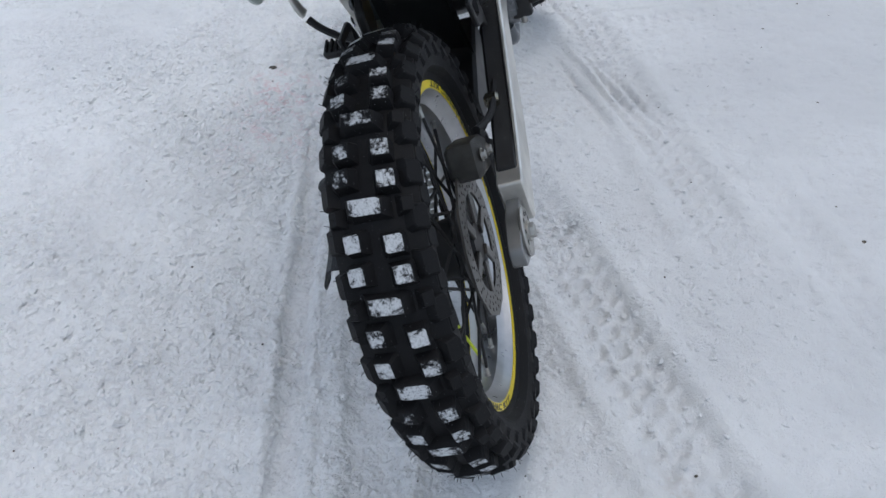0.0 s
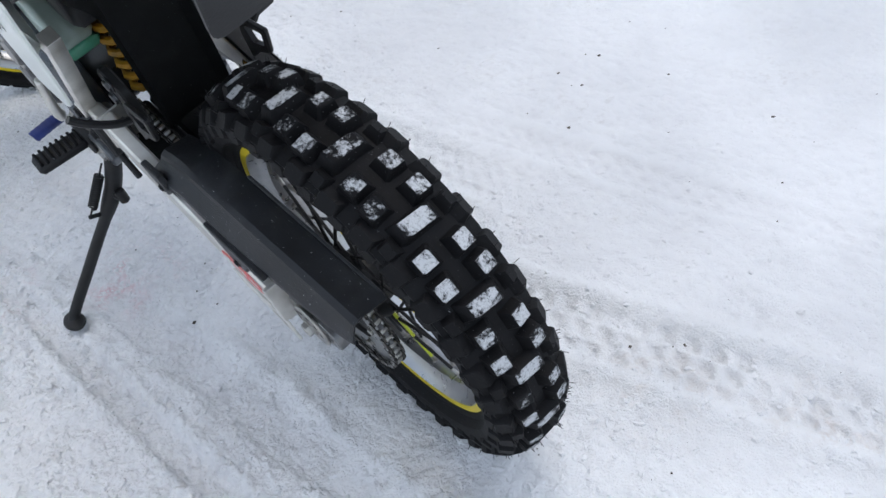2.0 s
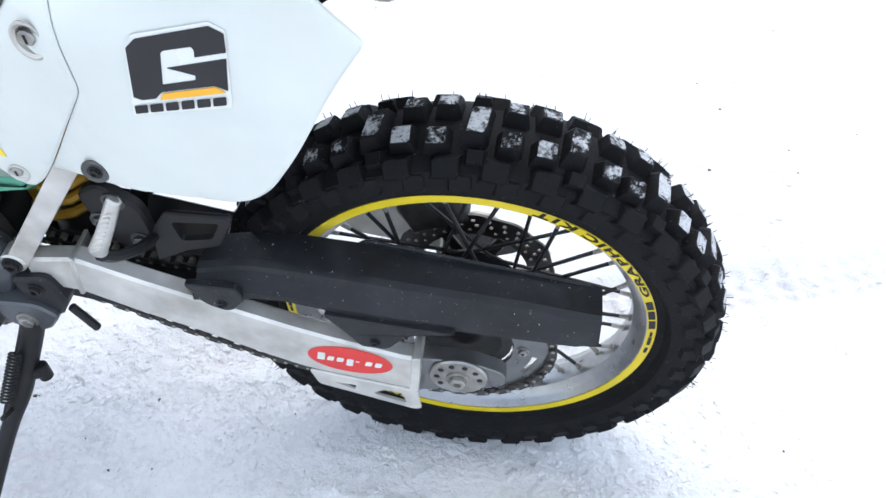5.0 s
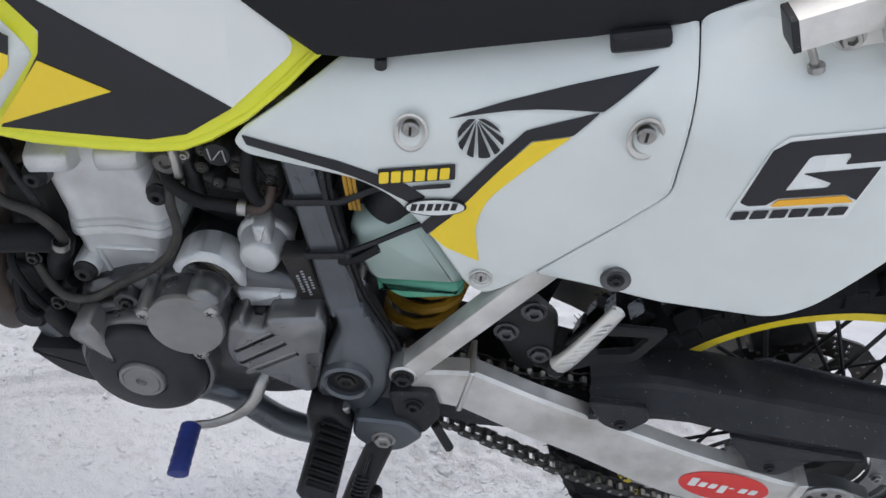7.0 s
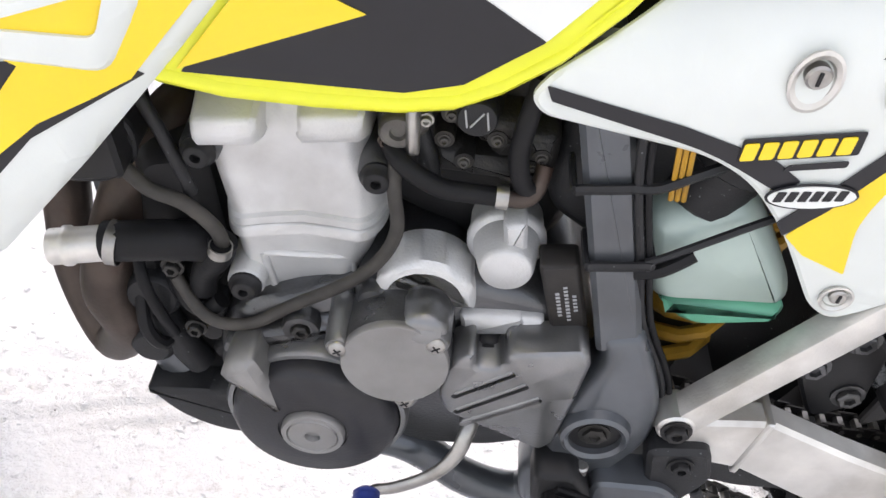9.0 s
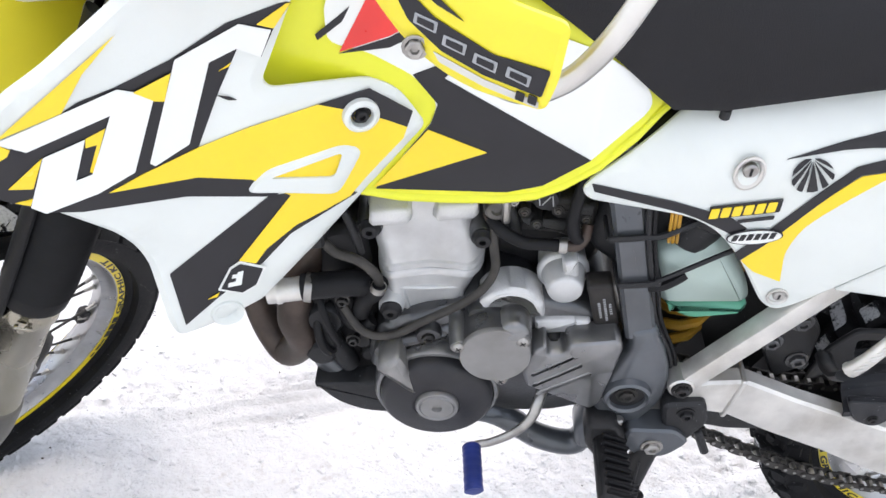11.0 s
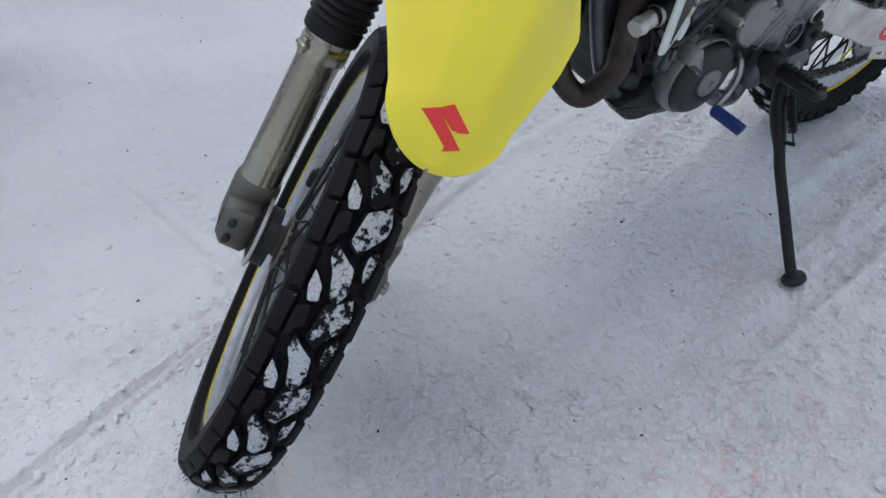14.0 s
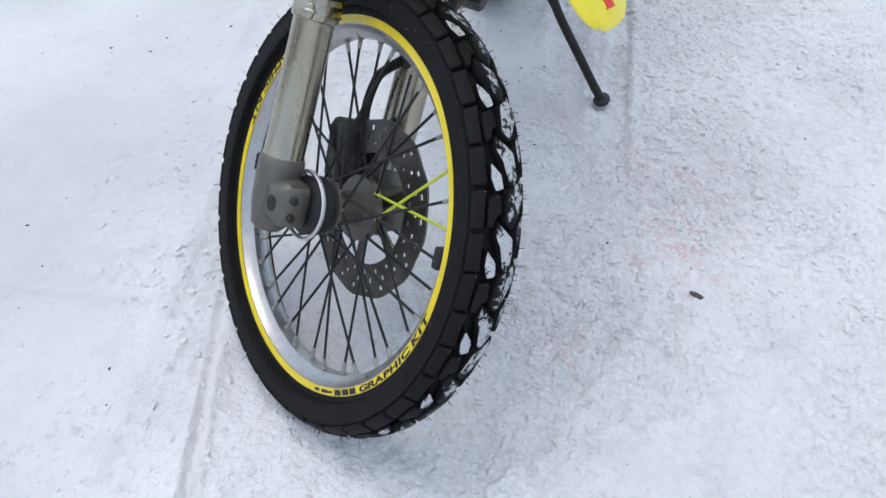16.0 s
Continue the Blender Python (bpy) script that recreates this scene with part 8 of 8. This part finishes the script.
LEG, SPAN = -0.040, 0.0965
for s in (1, -1):
    bm = bmesh.new()
    add_lathe(bm, [(0, 0.055), (0.030, 0.055), (0.0303, 0.062), (0.0295, 0.064), (0.0293, 0.256), (0.0305, 0.2575), (0.0330, 0.258), (0.0335, 0.260), (0.0335, 0.278), (0.0325, 0.280), (0.0325, 0.282), (0.0335, 0.284), (0.0335, 0.294), (0.0, 0.296)], T3(LEG, s * SPAN, 0), 36)
    leg = fk("fork_leg", bm, FORK_ALLOY, "champagne alloy lower fork leg")
    bm = bmesh.new()
    add_lathe(bm, [(0, -0.052), (0.020, -0.052), (0.026, -0.046), (0.031, -0.015), (0.0325, 0.0), (0.0335, 0.050), (0.032, 0.058), (0.0305, 0.060), (0.0, 0.060)], T3(LEG, s * SPAN, 0), 30)
    bm2 = bmesh.new()
    add_box(bm2, (0.012, 0.010, 0.022), T3(LEG + 0.024, s * (SPAN + 0.024), 0.269) @ pose(0, 0, 0, 0, 0, 45 * s), 0.002)
    add_rod(bm2, (LEG + 0.018, s * (SPAN + 0.034), 0.269), (LEG + 0.033, s * (SPAN + 0.022), 0.269), 0.0035, seg=8)
    fk("collar_clamp", bm2, FORK_ALLOY, "", leg)
    shoe = fk("fork_shoe", bm, FORK_CAST, "cast fork bottom", leg)
    bm = bmesh.new()
    add_box(bm, (0.066, 0.054, 0.066), T3(LEG + 0.034, s * 0.096, 0.002), 0.012)
    fk("axle_clamp", bm, FORK_CAST, "", leg)
    bm = bmesh.new()
    add_rod(bm, (0.0, s * 0.1232, 0), (0.0, s * 0.1242, 0), 0.0115, seg=18)
    # the right end is black, painting the shade of the axle hole
    fk("axle_end", bm, BLACK_PAINT if s < 0 else STEEL, "", leg)
    for z in (0.014, -0.012):
        bm = bmesh.new()
        add_rod(bm, (LEG + 0.066, s * 0.106, z), (LEG + 0.074, s * 0.106, z), 0.006, seg=8)
        fk("clamp_bolt", bm, DARK_METAL, "", leg)
    if s > 0:
        bm = bmesh.new()
        add_rod(bm, (0.0, 0.123, 0.0), (0.0, 0.133, 0.0), 0.012, 0.010, seg=6)
        fk("axle_nut", bm, STEEL, "", leg)
    # rubber boot, pleated
    prof = [(0.032, 0.288), (0.0375, 0.290), (0.0385, 0.304)]
    zz = 0.310
    while zz < 0.655:
        prof += [(0.0355, zz), (0.0402, zz + 0.005)]
        zz += 0.0105
    prof += [(0.035, 0.665), (0.034, 0.690)]
    bm = bmesh.new()
    add_lathe(bm, prof, T3(LEG, s * SPAN, 0), 28)
    boot = fk("fork_boot", bm, BOOT_RUBBER, "black pleated rubber fork boot", None, 60)
    bm = bmesh.new()
    add_lathe(bm, [(0.035, -0.006), (0.040, -0.006), (0.041, 0), (0.040, 0.006), (0.035, 0.006)], T3(LEG, s * SPAN, 0.680), 24)
    fk("boot_clip", bm, STEEL, "grey boot clip", boot)
    bm = bmesh.new()
    add_rod(bm, (LEG, s * SPAN, 0.66), (LEG, s * SPAN, 0.93), 0.0265, seg=24)
    fk("fork_tube", bm, ALLOY, "shiny fork tube", leg)
for z, w in ((0.745, 0.036), (0.90, 0.030)):
    bm = bmesh.new()
    add_prism(bm, rounded([(-0.11 - 0.02, -0.045), (0.13, -0.045), (0.145, 0.0), (0.13, 0.045), (-0.13, 0.045), (-0.145, 0.0)], 0.02), 0, w, 0.004, m=T3(-0.02, 0, z) @ pose(0, 0, 0, 90, 0, 90))
    fk("triple_clamp", bm, ALLOY, "grey alloy fork yoke")

# brake line guard and hose down the left leg, caliper
bm = bmesh.new()
add_tube(bm, [(LEG + 0.040, 0.094, 0.70), (LEG + 0.042, 0.096, 0.52), (LEG + 0.042, 0.097, 0.36), (LEG + 0.041, 0.095, 0.285), (LEG + 0.036, 0.086, 0.26)], 0.0105, 10, 6, flat=0.55, up=(1, 0, 0))
bl = fk("brake_line", bm, BOOT_RUBBER, "black brake hose and its cover along the fork")
bm = bmesh.new()
add_tube(bm, [(LEG + 0.038, 0.090, 0.270), (LEG + 0.036, 0.074, 0.250), (LEG + 0.036, 0.052, 0.236), (LEG + 0.032, 0.044, 0.230)], lambda t: 0.011 + 0.004 * t, 14, 5)
fk("hose_elbow", bm, BLACK_PLASTIC, "", bl)
bm = bmesh.new()
add_tube(bm, [(LEG + 0.032, 0.046, 0.231), (LEG + 0.012, 0.042, 0.215), (LEG - 0.02, 0.046, 0.19), (LEG - 0.035, 0.050, 0.14), (LEG - 0.03, 0.054, 0.105)], 0.0075, 10, 6)
fk("brake_hose", bm, BOOT_RUBBER, "", bl)
bm = bmesh.new()
add_box(bm, (0.055, 0.060, 0.105), T3(-0.092, 0.050, 0.062) @ pose(0, 0, 0, 0, -10, 0), 0.012)
cal = fk("front_caliper", bm, DARK_METAL, "dark front brake caliper")
bm = bmesh.new()
add_box(bm, (0.040, 0.018, 0.05), T3(-0.062, 0.080, 0.06), 0.006)
fk("caliper_bracket", bm, FORK_CAST, "", cal)
for z in (0.015, 0.075):
    bm = bmesh.new()
    add_rod(bm, (-0.09, 0.078, z), (-0.09, 0.088, z), 0.007, seg=8)
    fk("caliper_bolt", bm, STEEL, "", cal)
# speedometer cable down the right leg
bm = bmesh.new()
add_tube(bm, [(LEG - 0.046, -0.085, 0.70), (LEG - 0.046, -0.088, 0.40), (LEG - 0.040, -0.084, 0.20), (LEG - 0.03, -0.080, 0.06), (-0.03, -0.076, 0.02)], 0.0045, 8, 8)
fk("speedometer_cable", bm, BLACK_PLASTIC, "black speedometer cable")


# mudguard, in the straight-ahead pose of the fork
def mudguard_at(u, v):
    x = float(np.interp(u, [0, 0.2, 0.4, 0.58, 0.72, 0.78], [1.13, 1.24, 1.34, 1.45, 1.555, 1.600]))
    if u > 0.78:
        x = 1.60 + 0.051 * math.sin((u - 0.78) / 0.22 * radians(88))
    zc = float(np.interp(x, [1.13, 1.2, 1.3, 1.4, 1.47, 1.52, 1.57, 1.61, 1.635, 1.651], [0.615, 0.632, 0.640, 0.630, 0.612, 0.592, 0.564, 0.534, 0.510, 0.493]))
    hw = float(np.interp(x, [1.13, 1.22, 1.285, 1.34, 1.42, 1.47, 1.52, 1.57, 1.61, 1.635, 1.646, 1.651], [0.060, 0.080, 0.090, 0.084, 0.089, 0.103, 0.092, 0.072, 0.057, 0.042, 0.027, 0.010]))
    if x > 1.60:
        hw = 0.0605 * math.sqrt(max(0.0, 1 - ((x - 1.60) / 0.051) ** 2))
    ze = float(np.interp(x, [1.13, 1.22, 1.285, 1.34, 1.42, 1.47, 1.52, 1.57, 1.61, 1.635, 1.651], [0.575, 0.550, 0.535, 0.555, 0.564, 0.548, 0.535, 0.523, 0.511, 0.500, 0.488]))
    a = abs(v)
    k = ease((a - 0.30) / 0.75) * 0.85 + 0.15 * a
    ridge = 0.006 * math.exp(-((a - 0.40) / 0.05) ** 2) * ease((1.50 - x) / 0.10)
    valley = -0.005 * math.exp(-((a - 0.27) / 0.09) ** 2) * ease((1.52 - x) / 0.06)
    return Vector((x, hw * v + 0.05 * max(0.0, x - 1.43), zc + (ze - zc) * k + ridge + valley))


NU, NV = 72, 56
bm = bmesh.new()
grid = [[bm.verts.new(mudguard_at(i / NU, -1 + 2 * j / NV)) for j in range(NV + 1)] for i in range(NU + 1)]
low = [[bm.verts.new(v.co + Vector((0, -v.co.y * 0.02, -0.0035))) for v in r] for r in grid]
for g in (grid, low):
    for a, b in zip(g, g[1:]):
        for j in range(NV):
            bm.faces.new((a[j], a[j + 1], b[j + 1], b[j]))
rim = [r[0] for r in grid] + grid[-1][1:] + [r[-1] for r in grid[-2::-1]] + grid[0][-2:0:-1]
rim2 = [r[0] for r in low] + low[-1][1:] + [r[-1] for r in low[-2::-1]] + low[0][-2:0:-1]
for i in range(len(rim)):
    j = (i + 1) % len(rim)
    bm.faces.new((rim[i], rim[j], rim2[j], rim2[i]))
mud = bp("front_mudguard", bm, YELLOW_PLASTIC, "bright yellow plastic front mudguard with a red emblem", None, STEER, 50)


def on_mudguard(x, y, lift):
    """The place on the mudguard's top at x, y in the straight-ahead pose."""
    lo, hi = 0.0, 1.0
    for _ in range(30):
        mid = (lo + hi) / 2
        if mudguard_at(mid, 0).x < x:
            lo = mid
        else:
            hi = mid
    mid = mudguard_at(lo, 0).y
    p = mudguard_at(lo, (y - mid) / max(0.01, mudguard_at(lo, 1).y - mid))
    return p + Vector((0.4 * lift, 0, lift))


bm = bmesh.new()
emblem = [[(1.6202, -0.0175), (1.6158, -0.0035), (1.6185, -0.0019), (1.6343, 0.0287), (1.6397, 0.0148), (1.6365, 0.0144)], [(1.6154, -0.0027), (1.6107, 0.006), (1.6221, 0.0295), (1.6248, 0.0215), (1.6253, 0.0143), (1.6184, -0.0008)]]
for poly in emblem:
    top = [bm.verts.new(on_mudguard(x, y, 0.0016)) for x, y in poly]
    bot = [bm.verts.new(on_mudguard(x, y, 0.0002)) for x, y in poly]
    bm.faces.new(top)
    for i in range(len(top)):
        j = (i + 1) % len(top)
        bm.faces.new((top[i], top[j], bot[j], bot[i]))
bp("emblem", bm, RED_DECAL, "red angular emblem", mud, STEER)

# headlamp shell, white, with indicators
bm = bmesh.new()
add_prism(bm, rounded([(-0.095, 0.02), (-0.05, -0.045), (0.05, -0.045), (0.095, 0.02), (0.10, 0.14), (0.05, 0.24), (-0.05, 0.24), (-0.10, 0.14)], 0.03), -0.045, 0.045, 0.02, m=T3(0.01, 0, 0.71) @ pose(0, 0, 0, 0, 0, 90))
fk("headlamp_shell", bm, WHITE_PLASTIC, "white plastic headlamp shell", None, 60)
for s in (1, -1):
    bm = bmesh.new()
    add_rod(bm, (0.015, s * 0.085, 0.850), (0.080, s * 0.215, 0.882), 0.009)
    ind = fk("front_indicator", bm, BLACK_PLASTIC, "front indicator with an orange lens")
    bm = bmesh.new()
    add_lathe(bm, [(0, -0.030), (0.018, -0.027), (0.025, -0.010), (0.027, 0.0), (0.024, 0.008), (0, 0.012)], T3(0.085, s * 0.236, 0.886) @ pose(0, 0, 0, 0, 80, 0), 24)
    fk("lens", bm, ORANGE_LENS, "orange lens", ind)
# handlebar with hand guards; the guard's own curved surface is in the frame's axes
bm = bmesh.new()
add_tube(bm, [(-0.05, 0.40, 0.985), (-0.045, 0.22, 0.98), (-0.02, 0.12, 0.95), (-0.015, 0.0, 0.945), (-0.02, -0.12, 0.95), (-0.045, -0.22, 0.98), (-0.05, -0.40, 0.985)], 0.012, 14, 6)
bar = fk("handlebar", bm, BLACK_PAINT, "black handlebar", None, 60)


def hand_y(x, z):
    return 0.335 - 0.4 * (x - 0.745) - 1.2 * max(0, x - 0.80) ** 2


bm = shell(rounded([(0.905, 0.790), (0.866, 0.733, 0.03), (0.843, 0.712), (0.822, 0.689, 0.02), (0.799, 0.676, 0.02), (0.780, 0.670, 0.02), (0.7395, 0.669), (0.7345, 0.691), (0.7325, 0.726), (0.770, 0.731, 0.02), (0.793, 0.738), (0.812, 0.748), (0.84, 0.80)], 0.006), hand_y, 0.004, 0.003, 0.02)
hg = bp("hand_guard", bm, YELLOW_PLASTIC, "yellow plastic hand guard with a black band")
decal("guard_band", [(0.833, 0.726), (0.821, 0.706), (0.801, 0.692), (0.776, 0.684), (0.743, 0.680), (0.740, 0.698), (0.772, 0.699), (0.806, 0.712), (0.828, 0.729)], hand_y, BLACK_DECAL, hg, 0.0012)
for x, z in ((0.811, 0.7075), (0.794, 0.6985), (0.776, 0.6925), (0.757, 0.6895)):
    for lift, (a, b, c, d), m in ((0.0020, (0.0062, 0.0072, 0.0035, 0.0048), PRINT_GREY), (0.0028, (0.0048, 0.0050, 0.0025, 0.0030), BLACK_DECAL)):
        decal("guard_bar", [(x + a, z + d), (x - b, z + c - 0.0012), (x - a, z - d), (x + b, z - c + 0.0018)], hand_y, m, hg, lift, 0.0006)
for k in range(2):
    decal("guard_bar", [(0.757 - 0.007 * k, 0.6805), (0.752 - 0.007 * k, 0.6798), (0.7525 - 0.007 * k, 0.6740), (0.7575 - 0.007 * k, 0.6748)], hand_y, BLACK_DECAL, hg, 0.0020, 0.0006)
decal("guard_stripe", [(0.806, 0.6905), (0.776, 0.6815), (0.744, 0.6765), (0.744, 0.6722), (0.776, 0.6768), (0.802, 0.6845)], hand_y, PRINT_LIGHT, hg, 0.0012, 0.001)
decal("guard_slot", [(0.826, 0.737), (0.808, 0.727), (0.789, 0.714), (0.806, 0.7205)], hand_y, BLACK_DECAL, hg, 0.0012)
bolt(hg, (0.8165, hand_y(0.8165, 0) + 0.001, 0.690), 0.006, 0.004)
bm = bmesh.new()
add_tube(bm, [(0.82, 0.280, 0.690), (0.780, 0.303, 0.674), (0.750, 0.309, 0.664), (0.7247, 0.300, 0.668), (0.7050, 0.304, 0.696), (0.686, 0.298, 0.732), (0.672, 0.293, 0.770), (0.66, 0.29, 0.82)], 0.0080, 10, 6, flat=0.5)
bp("guard_rail", bm, ALLOY, "flat alloy hand guard rail", hg, smooth=60)
bm = bmesh.new()
add_tube(bm, [(0.80, 0.29, 0.76), (0.775, 0.30, 0.752), (0.762, 0.30, 0.735)], 0.007, 10, 5)
bp("lever_blade", bm, SPRING_YELLOW, "orange lever end", hg)


# ---- a second motorcycle parked behind, mostly out of view ----
other = new("motorcycle")
other.matrix_world = T3(1.845, -1.617, 0) @ pose(0, 0, 0, -6, 0, 4)
tagged(other, "grey motorcycle parked on the snow with a white-sided rim", "motorcycle")
LIFT = T3(0, 0, 0.325)


def op(name, bm, material, label="", parent=None, smooth=45):
    return part(name, bm, material, parent or other, label, None if parent else LIFT, smooth)


bm = bmesh.new()
add_lathe(bm, [(0.245, -0.03), (0.245, 0.03), (0.225, 0.034), (0.215, 0.026), (0.212, 0.0), (0.215, -0.026), (0.225, -0.034)], YAX, 72, closed=True)
ow = op("rear_wheel", bm, RIM_ALLOY, "silver spoked rear wheel")
bm = bmesh.new()
side = [(0.240, 0.028), (0.248, 0.036), (0.275, 0.056), (0.295, 0.056), (0.308, 0.045), (0.314, 0.02)]
add_lathe(bm, [(r, -y) for r, y in side] + [(r, y) for r, y in side[::-1]], YAX, 90, closed=True)
op("tyre", bm, RUBBER, "black knobbly tyre", ow)
ok1, ok2 = knob_mesh(0.03, 0.04, 0.012, mats=(RUBBER, RUBBER)), knob_mesh(0.034, 0.028, 0.011, mats=(RUBBER, RUBBER))
for k in range(36):
    part("tread_knob", ok1, None, ow, "", at_angle(10 * k, 0.3135, 0.0))
    for s in (1, -1):
        part("tread_knob", ok2, None, ow, "", at_angle(10 * k + 5, 0.305, s * 0.042, s * 0.6))
for s in (1, -1):
    bm = bmesh.new()
    ring_faces(bm, 0.228, 0.247, s * 0.0358, 0, 2 * math.pi, 90, 0.001, s)
    op("rim_band", bm, WHITE_PLASTIC, "white rim band", ow)
bm = bmesh.new()
add_rod(bm, (0.05, 0.028, 0.02), (0.212, 0.004, 0), 0.0017, seg=5)
osp = finish(bm)
osp.materials.append(STEEL)
bm = bmesh.new()
add_rod(bm, (0.05, -0.028, -0.02), (0.212, -0.004, 0), 0.0017, seg=5)
osq = finish(bm)
osq.materials.append(STEEL)
for k in range(36):
    part("spoke", osp if k % 2 else osq, None, ow, "", Matrix.Rotation(radians(10 * k), 4, "Y"))
bm = bmesh.new()
outer = [Vector((math.cos(2 * math.pi * k / 176), math.sin(2 * math.pi * k / 176))) * (0.106, 0.110, 0.112, 0.110)[k % 4] for k in range(176)]
add_prism(bm, outer, 0.062, 0.069, 0.0006, [circle(0, 0, 0.06, 30)] + [circle(0.083 * math.cos(a), 0.083 * math.sin(a), 0.010, 12) for a in np.arange(6) * math.pi / 3])
op("sprocket", bm, DARK_METAL, "dark sprocket", ow)
bm = bmesh.new()
add_lathe(bm, [(0, -0.05), (0.04, -0.05), (0.055, -0.03), (0.03, 0), (0.055, 0.03), (0.06, 0.064), (0, 0.064)], YAX, 30)
op("hub", bm, BLACK_PAINT, "", ow)
bm = bmesh.new()
add_prism(bm, rounded([(-0.06, 0.028), (0.30, 0.060), (0.56, 0.10), (0.56, 0.035), (0.30, -0.02), (-0.06, -0.03)], 0.014), 0.080, 0.112, 0.005)
oarm = op("swingarm", bm, ALLOY_LIGHT, "bare alloy swingarm with a red axle block")
bm = bmesh.new()
add_box(bm, (0.075, 0.012, 0.040), T3(0.0, 0.117, 0), 0.004)
op("axle_block", bm, RED_DECAL, "red anodised axle block", oarm)
bolt(oarm, (0, 0.123, 0), 0.016, 0.01)
bm = bmesh.new()
add_prism(bm, rounded([(0.46, 0.0), (0.56, 0.16), (0.62, 0.32), (0.95, 0.36), (0.98, 0.05), (0.80, -0.03), (0.60, -0.03)], 0.03), -0.11, 0.11, 0.01)
op("engine", bm, CASE_GREY, "grey engine")
bm = bmesh.new()
add_prism(bm, rounded([(0.40, 0.30), (0.62, 0.42), (1.05, 0.55), (0.85, 0.64), (0.30, 0.60), (-0.25, 0.68), (-0.20, 0.62), (0.25, 0.48)], 0.04), -0.10, 0.10, 0.02)
op("body", bm, WHITE_PLASTIC, "pale bodywork")
bm = bmesh.new()
add_lathe(bm, [(0.265, -0.025), (0.265, 0.025), (0.295, 0.044), (0.33, 0.03), (0.342, 0), (0.33, -0.03), (0.295, -0.044)], T3(1.44, 0, 0.02) @ YAX, 72, closed=True)
op("front_wheel", bm, RUBBER, "black front tyre")
bm = bmesh.new()
for s in (1, -1):
    add_rod(bm, (1.44, s * 0.10, 0.02), (1.10, s * 0.10, 0.66), 0.026, seg=18)
op("fork", bm, ALLOY, "grey fork")
bm = bmesh.new()
add_rod(bm, (0.55, 0.13, 0.06), (0.62, 0.30, -0.295), 0.013, seg=14)
op("side_stand", bm, BLACK_PAINT, "black side stand")
